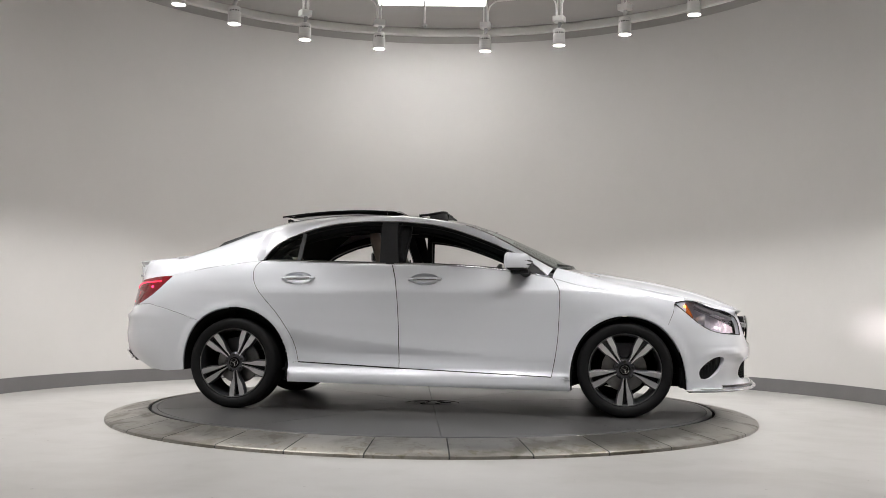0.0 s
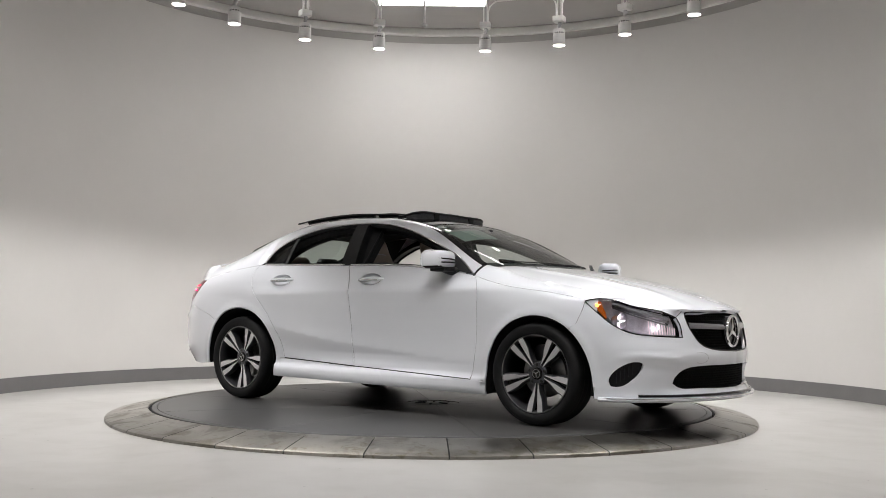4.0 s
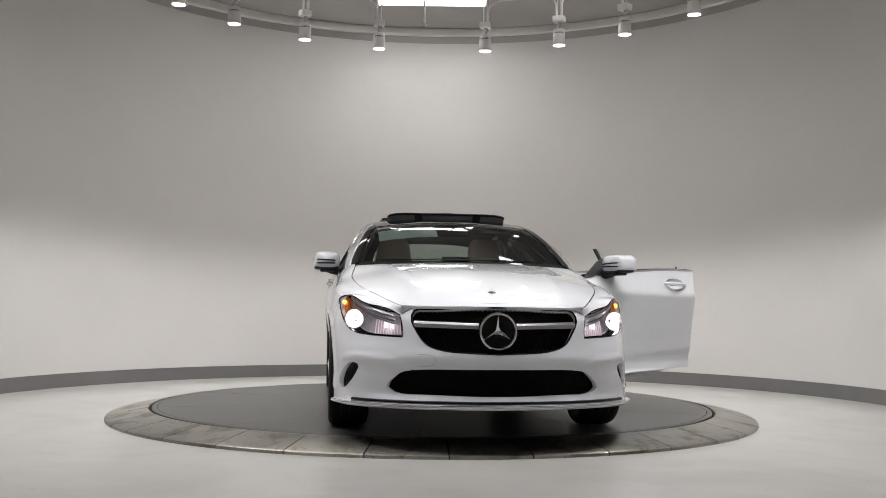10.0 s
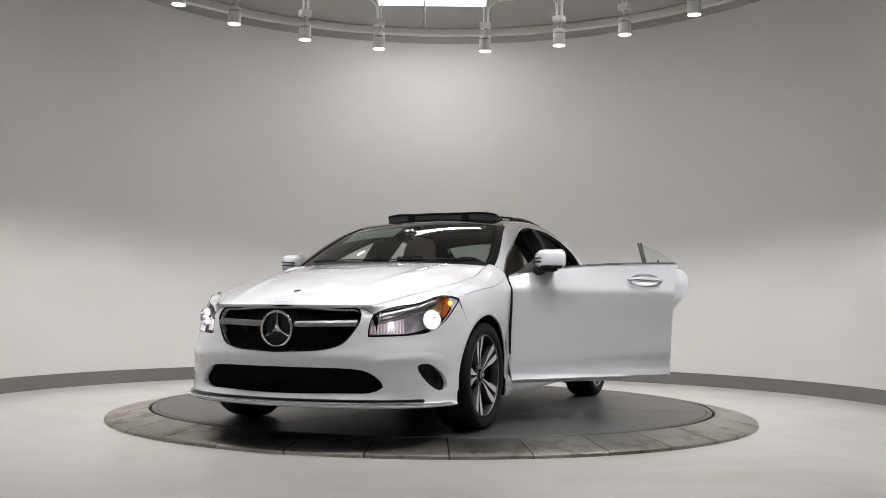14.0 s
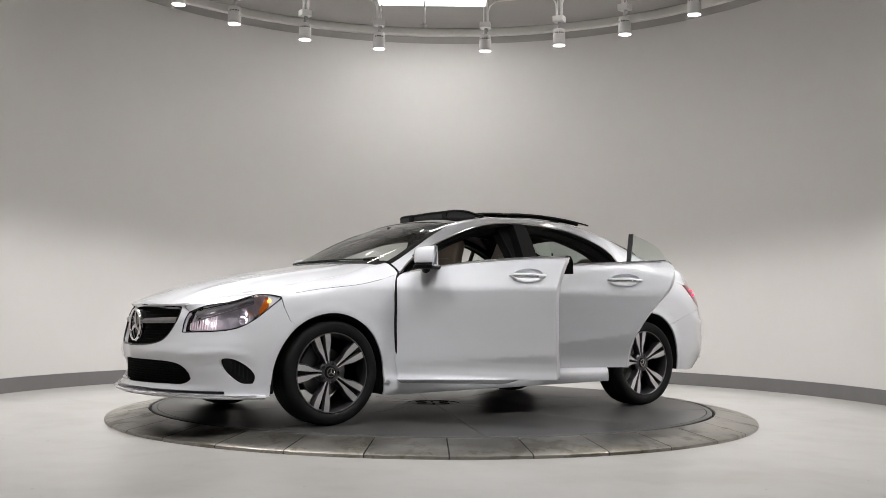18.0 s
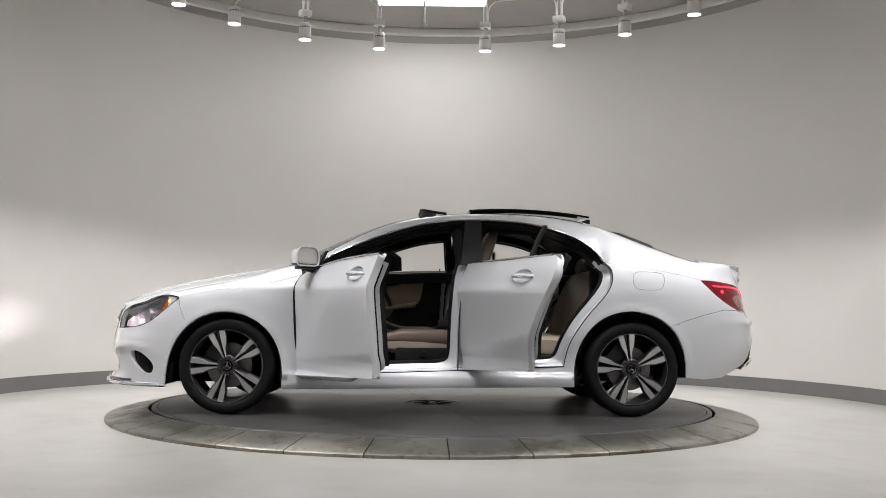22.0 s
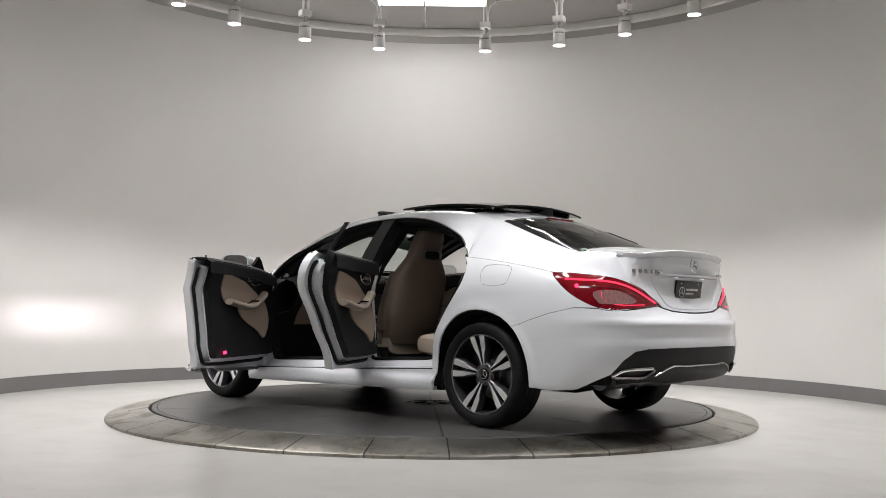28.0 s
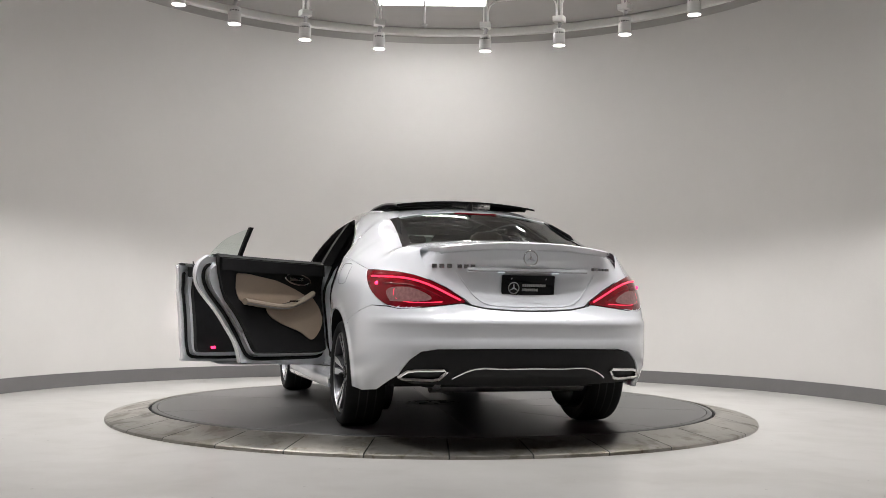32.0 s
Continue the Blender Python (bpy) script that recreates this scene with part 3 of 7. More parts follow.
def side_relief(s, z):
    """Hollow between the two side creases, and the lips round the wheel arches."""
    x = PX(s)
    on = np.clip((s - sx(-1.25)) / 0.30, 0, 1) * np.clip((sx(1.08) - s) / 0.22, 0, 1)
    on = on * on * (3 - 2 * on)
    hi, lo = CREASE_UP(np.clip(x, -1.2, 1.0)), CREASE_LOW(np.clip(x, -1.1, 0.9))
    u = np.clip((z - lo) / (hi - lo), 0, 1)
    d = -0.011 * on * 4 * u * (1 - u)
    fold = np.clip((s - sx(-1.02)) / 0.10, 0, 1) * np.clip((sx(1.04) - s) / 0.10, 0, 1) * np.clip((z - 0.262) / 0.03, 0, 1)
    d = d - 0.20 * fold * np.minimum(0.022 * np.logaddexp(0, (lo - 0.012 - z) / 0.022), 0.20)
    mid = (s > sx(-2.0)) & (s < sx(1.9))
    for xc, zc, r in ((1.365, 0.30, 0.385), (-1.335, 0.315, 0.395)):
        q = np.hypot(x - xc, z - zc) - r
        d = d + np.where(mid & (z > 0.25), 0.007 * np.exp(-(q / 0.030) ** 2), 0)
    # soft shelf over the side intakes and hollow below it
    zr = np.interp(s, (sx(1.80), sx(1.90), sx(2.0), sy_front(0.60), sy_front(0.48)), (0.385, 0.432, 0.446, 0.432, 0.405))
    w = np.clip((s - sx(1.79)) / 0.24, 0, 1) * np.clip((sy_front(0.42) - s) / 0.20, 0, 1)
    u = (z - zr) / 0.022
    return d + w * w * (3 - 2 * w) * (0.007 * np.exp(-u * u) - 0.005 * np.exp(-((z - zr + 0.065) / 0.035) ** 2))


def offset(s, z):
    s, z = np.broadcast_arrays(np.asarray(s, float), np.asarray(z, float))
    vals = np.stack([f(z) for f in _pf])
    k = np.clip(np.searchsorted(_ps, s) - 1, 0, len(_ps) - 2)
    h = _ps[k + 1] - _ps[k]
    t = np.clip((s - _ps[k]) / h, 0, 1)
    pick = lambda i: np.take_along_axis(vals, np.clip(i, 0, len(_ps) - 1)[None], 0)[0]
    v0, v1 = pick(k), pick(k + 1)
    hm, hp = _ps[k] - _ps[np.maximum(k - 1, 0)], _ps[np.minimum(k + 2, len(_ps) - 1)] - _ps[k + 1]
    sm = np.where(hm > 0, (v0 - pick(k - 1)) / np.where(hm > 0, hm, 1), 0)
    sp = np.where(hp > 0, (pick(k + 2) - v1) / np.where(hp > 0, hp, 1), 0)
    sc = (v1 - v0) / h
    lim = lambda a, b: np.where(a * b > 0, 2 * a * b / np.where(np.abs(a + b) > 1e-9, a + b, 1), 0)
    m0, m1 = lim(sm, sc), lim(sc, sp)
    return side_relief(s, z) + (1 + 2 * t) * (1 - t) ** 2 * v0 + t * (1 - t) ** 2 * h * m0 + t * t * (3 - 2 * t) * v1 + t * t * (t - 1) * h * m1


def body(s, z, lift=0.0):
    """Point of the body's flank; s runs along the half plan and mirrors past either end."""
    s, z = np.broadcast_arrays(np.asarray(s, float), np.asarray(z, float))
    neg = (s < 0) | (s > SLEN)
    a = np.where(s < 0, -s, np.where(s > SLEN, 2 * SLEN - s, s))
    e = 1e-3
    x, y = PX(a), PY(a)
    tx, ty = PX(a + e) - PX(a - e), PY(a + e) - PY(a - e)
    n = np.hypot(tx, ty)
    nx, ny = -ty / n, tx / n * np.clip(np.minimum(a, SLEN - a) / 0.06, 0, 1)
    d = offset(a, z) + lift
    return np.stack([x + nx * d, np.where(neg, -1, 1) * (y + ny * d), z + 0 * x], -1)


def flank(x, z):
    """The body's half width at a place on its side."""
    return body(sx(x), z)[1]


# upper surfaces: heights over the plan
HZ = Spl(((0.95, 1.022), (1.04, 1.010), (1.2, 0.988), (1.41, 0.955), (1.67, 0.908), (1.9, 0.852), (2.08, 0.79), (2.16, 0.752), (2.21, 0.72)), False)
HY = Spl(((0.95, 0.715), (1.03, 0.722), (1.18, 0.742), (1.41, 0.735), (1.67, 0.69), (1.9, 0.605), (2.08, 0.52), (2.22, 0.44)), False)
HD = Spl(((0.95, 0.035), (1.03, 0.045), (1.18, 0.072), (1.41, 0.082), (1.67, 0.085), (1.9, 0.078), (2.08, 0.062), (2.22, 0.03)), False)
CZ = Spl(((1.08, 0.995), (0.85, 1.108), (0.6, 1.222), (0.40, 1.305), (0.25, 1.352), (0.1, 1.383), (-0.1, 1.408), (-0.35, 1.422), (-0.7, 1.415), (-1.0, 1.386), (-1.25, 1.335),
          (-1.5, 1.250), (-1.75, 1.155), (-1.95, 1.078)), False)
CY = Spl(((1.08, 0.75), (0.85, 0.742), (0.6, 0.69), (0.40, 0.635), (0.25, 0.598), (0.0, 0.572), (-0.5, 0.56), (-1.0, 0.552), (-1.3, 0.55), (-1.6, 0.575), (-1.95, 0.625)), False)
CD = Spl(((1.08, 0.10), (0.85, 0.105), (0.6, 0.078), (0.25, 0.05), (0.0, 0.045), (-0.5, 0.045), (-1.0, 0.052), (-1.3, 0.068), (-1.6, 0.075), (-1.95, 0.055)), False)
DZ = Spl(((-1.85, 1.112), (-1.93, 1.103), (-2.1, 1.082), (-2.2, 1.066), (-2.32, 1.045)), False)
DY = Spl(((-1.85, 0.62), (-1.95, 0.63), (-2.1, 0.62), (-2.2, 0.58), (-2.32, 0.5)), False)
DD = Spl(((-1.85, 0.05), (-1.95, 0.05), (-2.1, 0.055), (-2.2, 0.055), (-2.32, 0.05)), False)


def top_surface(fz, fy, fd, p=2.3):
    def f(x, y, lift=0.0):
        x, y = np.broadcast_arrays(np.asarray(x, float), np.asarray(y, float))
        return np.stack([x, y, fz(x) - fd(x) * (np.abs(y) / fy(x)) ** p + lift], -1)
    return f




def bonnet(x, y, lift=0.0):
    """Bonnet surface with two soft ridges."""
    p = top_surface(HZ, HY, HD)(x, y, lift)
    yr = 0.36 + 0.14 * (2.2 - p[..., 0]) / 1.2
    fade = np.clip((2.2 - p[..., 0]) / 0.25, 0, 1) * np.clip((p[..., 0] - 1.0) / 0.2, 0, 1)
    p[..., 2] += 0.007 * fade * np.exp(-((np.abs(p[..., 1]) - yr) / 0.045) ** 2)
    return p


HOOD, CABIN, DECK = bonnet, top_surface(CZ, CY, CD), top_surface(DZ, DY, DD)
BELT = Spl(((-1.25, 1.034), (-1.16, 1.033), (-0.7, 1.022), (-0.25, 1.014), (0.1, 1.006), (0.5, 0.979), (0.7, 0.953), (0.86, 0.926), (1.0, 0.89)), False)
WTOP = ((0.835, 0.936), (0.686, 1.058), (0.564, 1.118), (0.306, 1.222), (0.08, 1.290), (-0.12, 1.318), (-0.335, 1.328), (-0.52, 1.322), (-0.70, 1.300), (-0.96, 1.218), (-1.10, 1.132), (-1.165, 1.042))


def side_glass(x, z, lift=0.0):
    """Tumblehome of the side windows and pillars."""
    x, z = np.broadcast_arrays(np.asarray(x, float), np.asarray(z, float))
    zb = BELT(x)
    yb = 0.822 - 0.10 * np.clip((-x - 0.75) / 0.7, 0, 1) ** 2 - 0.05 * np.clip((x - 0.55) / 0.4, 0, 1) ** 1.5
    h = np.clip(z - zb, -0.2, 0.5)
    return np.stack([x, yb - 0.48 * h - 0.45 * h * np.abs(h) + lift, z], -1)


# ---- car: trimmed panels ----
def inside(pts, poly):
    x, y = pts[:, 0], pts[:, 1]
    c = np.zeros(len(pts), bool)
    a, b = poly, np.roll(poly, -1, 0)
    for (x0, y0), (x1, y1) in zip(a, b):
        if y0 == y1:
            continue
        m = ((y0 > y) != (y1 > y)) & (x < (x1 - x0) * (y - y0) / (y1 - y0) + x0)
        c ^= m
    return c


def dense(poly, step):
    out = []
    for a, b in zip(poly, np.roll(poly, -1, 0)):
        n = max(1, int(math.ceil(np.linalg.norm(b - a) / step)))
        for k in range(n):
            out.append(a + (b - a) * k / n)
    return np.array(out)


def inset(poly, d):
    a = 0.5 * np.sum(poly[:, 0] * np.roll(poly[:, 1], -1) - np.roll(poly[:, 0], -1) * poly[:, 1])
    t = np.roll(poly, -1, 0) - np.roll(poly, 1, 0)
    t /= np.maximum(np.linalg.norm(t, axis=1), 1e-9)[:, None]
    n = np.stack([-t[:, 1], t[:, 0]], 1) * (1 if a > 0 else -1)
    return poly + n * d


def clean(poly):
    keep = [p for p, q in zip(poly, np.roll(poly, 1, 0)) if np.linalg.norm(p - q) > 1e-4]
    return np.array(keep)


from mathutils.geometry import delaunay_2d_cdt


def panel(name, outline, surf, material, parent, label="", side=1, step=0.03, gap=0.002, flange=0.016, holes=(), ref=(0.0, 0.0, 0.55), lift=0.0):
    """A trimmed piece of a surface, with its edges turned in."""
    loops = []
    for k, o in enumerate((outline, *holes)):
        o = clean(np.array(o, float))
        o = dense(o, step)
        loops.append(inset(o, gap if k == 0 else -gap))
    lo, hi = loops[0].min(0), loops[0].max(0)
    nx, ny = int((hi[0] - lo[0]) / step) + 1, int((hi[1] - lo[1]) / step) + 1
    gx, gy = np.meshgrid(lo[0] + (np.arange(nx) + 0.5) * step, lo[1] + (np.arange(ny) + 0.5) * step)
    inner = np.stack([gx.ravel(), gy.ravel()], 1)
    ok = inside(inner, loops[0])
    for h in loops[1:]:
        ok &= ~inside(inner, h)
    inner = inner[ok]
    edge = np.concatenate(loops)
    if len(inner):
        dmin = np.full(len(inner), 9.0)
        for i in range(0, len(edge), 64):
            dmin = np.minimum(dmin, np.linalg.norm(inner[:, None] - edge[None, i:i + 64], axis=2).min(1))
        inner = inner[dmin > step * 0.45]
    pts = np.concatenate([edge, inner]) if len(inner) else edge
    cons, base = [], 0
    for l in loops:
        n = len(l)
        cons += [(base + i, base + (i + 1) % n) for i in range(n)]
        base += n
    v2, _, tris, *_ = delaunay_2d_cdt([Vector(p) for p in pts], cons, [], 0, 1e-6)
    v2 = np.array([(v.x, v.y) for v in v2])
    tris = np.array([t for t in tris if len(t) == 3])
    cen = v2[tris].mean(1)
    ok = inside(cen, loops[0])
    for h in loops[1:]:
        ok &= ~inside(cen, h)
    tris = tris[ok]

    def place(p):
        e = 2e-3
        P = surf(p[:, 0], p[:, 1])
        A = surf(p[:, 0] + e, p[:, 1]) - surf(p[:, 0] - e, p[:, 1])
        B = surf(p[:, 0], p[:, 1] + e) - surf(p[:, 0], p[:, 1] - e)
        N = np.cross(A, B)
        N /= np.maximum(np.linalg.norm(N, axis=1), 1e-12)[:, None]
        return P, N

    P, N = place(v2)
    out = P - np.array(ref) * 1.0
    out[:, 0] = np.sign(P[:, 0]) * np.maximum(np.abs(P[:, 0]) - 1.6, 0)
    sg = 1.0 if np.sum(N * out) > 0 else -1.0
    N = N * sg
    P = P + N * lift
    # face order
    a, b, c = P[tris[:, 0]], P[tris[:, 1]], P[tris[:, 2]]
    fl = np.einsum("ij,ij->i", np.cross(b - a, c - a), N[tris[:, 0]]) < 0
    tris[fl] = tris[fl][:, [0, 2, 1]]
    verts, norms, faces = P.tolist(), N.tolist(), tris.tolist()
    for l in loops:
        E, EN = place(l)
        EN = EN * sg
        E = E + EN * lift
        n, b0 = len(l), len(verts)
        T = np.roll(E, -1, 0) - np.roll(E, 1, 0)
        side_n = np.cross(T, EN)
        side_n /= np.maximum(np.linalg.norm(side_n, axis=1), 1e-12)[:, None]
        mid = E.mean(0)
        if np.sum(side_n * (E - mid)) < 0:
            side_n = -side_n
        if l is not loops[0]:
            side_n = -side_n
        verts += E.tolist() + (E - EN * flange).tolist()
        norms += (side_n * 0.6 + EN * 0.4).tolist() + side_n.tolist()
        for i in range(n):
            j = (i + 1) % n
            q = [b0 + i, b0 + j, b0 + n + j, b0 + n + i]
            fn = np.cross(np.array(verts[q[1]]) - verts[q[0]], np.array(verts[q[3]]) - verts[q[0]])
            faces.append(q if fn @ side_n[i] > 0 else q[::-1])
    if side < 0:
        verts = [(x, -y, z) for x, y, z in verts]
        norms = [(x, -y, z) for x, y, z in norms]
        faces = [f[::-1] for f in faces]
    me = bpy.data.meshes.new(name)
    me.from_pydata(verts, [], faces)
    me.materials.append(material)
    me.polygons.foreach_set("use_smooth", [True] * len(me.polygons))
    me.normals_split_custom_set_from_vertices([Vector(n).normalized() for n in norms])
    ob = new(name, me)
    ob.parent = parent
    return tagged(ob, label=label)


def mirror_bm(bm, side):
    if side < 0:
        for v in bm.verts:
            v.co.y = -v.co.y
        bmesh.ops.reverse_faces(bm, faces=bm.faces)
    return bm


def loft(name, lower, ltan, upper, utan, n, material, parent, label="", side=1, smooth=True):
    """A smooth skin between two edges, leaving each along the given directions."""
    bm = bmesh.new()
    rows = []
    for k in range(n + 1):
        t = k / n
        h00, h10, h01, h11 = 2 * t ** 3 - 3 * t * t + 1, t ** 3 - 2 * t * t + t, -2 * t ** 3 + 3 * t * t, t ** 3 - t * t
        rows.append(h00 * lower + h10 * ltan + h01 * upper + h11 * utan)
    grid(bm, rows)
    mirror_bm(bm, side)
    fix(bm)
    bm.faces.ensure_lookup_table()
    c = bm.faces[len(bm.faces) // 2]
    if c.normal.dot(c.calc_center_median() - Vector((c.calc_center_median().x * 0.8, 0, 0.5))) < 0:
        bmesh.ops.reverse_faces(bm, faces=bm.faces)
    return part(name, bm, material, parent, label)


def sb(pts):
    """Side outline points (x, z) into the flank's own (s, z)."""
    return [(sx(x), z) for x, z in pts]


def ribbon(name, pts, r, material, parent, label="", side=1, n=6):
    bm = bmesh.new()
    tube(bm, [tuple(p) for p in pts], r, n)
    mirror_bm(fix(bm), side)
    return part(name, bm, material, parent, label)


def solid(name, bm, material, parent, label="", side=1):
    mirror_bm(bm, side)
    return part(name, bm, material, parent, label)


# ---- car: body outlines ----
F_GAP = crv(((0.863, 0.261), (0.893, 0.42), (0.910, 0.585), (0.917, 0.75), (0.912, 0.85), (0.868, 0.925)), 22)
B_GAP = crv(((-0.178, 0.30), (-0.180, 0.5), (-0.188, 0.744), (-0.21, 0.92), (-0.236, 1.014)), 20)
R_GAP = crv(((-0.893, 0.331), (-0.935, 0.496), (-0.985, 0.585), (-1.053, 0.680), (-1.135, 0.775), (-1.195, 0.860), (-1.217, 0.945), (-1.205, 1.0), (-1.165, 1.034)), 34)
R_ARCH = crv(((-1.712, 0.262), (-1.708, 0.36), (-1.685, 0.46), (-1.625, 0.575), (-1.53, 0.655), (-1.42, 0.695), (-1.30, 0.702), (-1.17, 0.665), (-1.065, 0.585), (-0.995, 0.47), (-0.962, 0.34), (-0.955, 0.22)), 48)
F_ARCH = crv(((1.752, 0.19), (1.742, 0.30), (1.712, 0.42), (1.650, 0.53), (1.56, 0.615), (1.45, 0.662), (1.35, 0.673), (1.23, 0.648), (1.12, 0.585), (1.04, 0.485), (0.998, 0.37), (0.985, 0.17)), 48)
FEND_TOP = crv(((0.868, 0.925), (1.0, 0.888), (1.18, 0.850), (1.41, 0.822), (1.6, 0.790), (1.690, 0.772)), 26)
QTR_TOP = crv(((-1.165, 1.034), (-1.30, 1.018), (-1.5, 0.990), (-1.7, 0.955), (-1.845, 0.926)), 22)


def split_arch(arch, x):
    k = int(np.argmin(np.abs(arch[:, 0] - x) + np.where(arch[:, 1] < 0.45, 9, 0)))
    return arch[:k + 1], arch[k:]


def q_out(pts_side=(), pts_rear=()):
    return [(sx(x), z) for x, z in pts_side] + [(sy_rear(y), z) for y, z in pts_rear]


FA_FRONT, FA_BACK = split_arch(F_ARCH, 1.60)
RA_BACK, RA_FRONT = split_arch(R_ARCH, -1.60)
CUT_F = [(1.683, 0.762), (1.668, 0.70), (1.635, 0.625)]
CUT_R = [(-2.0, 0.723), (-1.85, 0.688), (-1.72, 0.648)]


# ---- car: body ----
CAR = tagged(new("car"), "white four-door coupe saloon with two doors standing open on a turntable", "car")


def hat(v):
    return v / np.maximum(np.linalg.norm(v, axis=-1, keepdims=True), 1e-9)


def up_tangent(s, z, size):
    e = 0.004
    return hat(body(s, z + e) - body(s, z - e)) * size[:, None]


TAIL_TOP = [(sx(-1.842), 0.924), (sx(-1.93), 0.922), (sx(-2.03), 0.914), (sy_rear(0.70), 0.896), (sy_rear(0.60), 0.868), (sy_rear(0.48), 0.815), (sy_rear(0.375), 0.752)]
TAIL_TOP = crv(TAIL_TOP, 30)
TAIL_BOT = crv([(sy_rear(0.375), 0.740), (sy_rear(0.50), 0.727), (sy_rear(0.62), 0.714), (sy_rear(0.72), 0.710), (sx(-2.12), 0.722), (sx(-2.05), 0.752), (sx(-1.95), 0.815), (sx(-1.842), 0.918)], 30)
HEAD_TOP = crv([(sx(1.682), 0.764), (sx(1.76), 0.778), (sx(1.86), 0.768), (sx(1.96), 0.738), (sy_front(0.60), 0.700), (sy_front(0.535), 0.672)], 26)
HEAD_IN = crv([(sy_front(0.535), 0.672), (sy_front(0.515), 0.62), (sy_front(0.508), 0.553)], 8)
HEAD_BOT = crv([(sy_front(0.508), 0.553), (sy_front(0.60), 0.556), (sy_front(0.70), 0.562), (sx(1.93), 0.585), (sx(1.83), 0.640), (sx(1.75), 0.705), (sx(1.682), 0.760)], 26)
GRILLE = crv([(0.0, 0.716), (0.20, 0.713), (0.40, 0.704), (0.463, 0.690), (0.470, 0.655), (0.44, 0.590), (0.385, 0.520), (0.31, 0.488), (0.16, 0.472), (0.0, 0.466)], 40)
LOWGR = crv([(0.0, 0.386), (0.2, 0.385), (0.42, 0.381), (0.50, 0.368), (0.562, 0.325), (0.583, 0.288), (0.545, 0.262), (0.45, 0.252), (0.2, 0.248), (0.0, 0.247)], 36)


def front_loop(half):
    """A closed outline round the nose from one half (y, z)."""
    return [(sy_front(y), z) for y, z in half][:-1] + [(2 * SLEN - sy_front(y), z) for y, z in half[::-1]][:-1]


def rear_loop(half):
    return [(sy_rear(y), z) for y, z in half][:-1] + [(-sy_rear(y), z) for y, z in half[::-1]][:-1]


FOG = [(sx(1.846), 0.268), (sx(1.835), 0.30), (sx(1.86), 0.345), (sx(1.92), 0.39), (sx(1.99), 0.408), (sx(2.012), 0.398), (sx(2.0), 0.355), (sx(1.955), 0.30), (sx(1.90), 0.268)]
FOG = crv(FOG + [FOG[0]], 36)[:-1]


def rear_x(y, z):
    """How far back the tail reaches at a place across it."""
    ss = np.linspace(0, sx(-1.9), 240)
    p = body(ss, np.full(240, z))
    return float(np.interp(abs(y), p[:, 1], p[:, 0]))


S_LID = sy_rear(0.64)


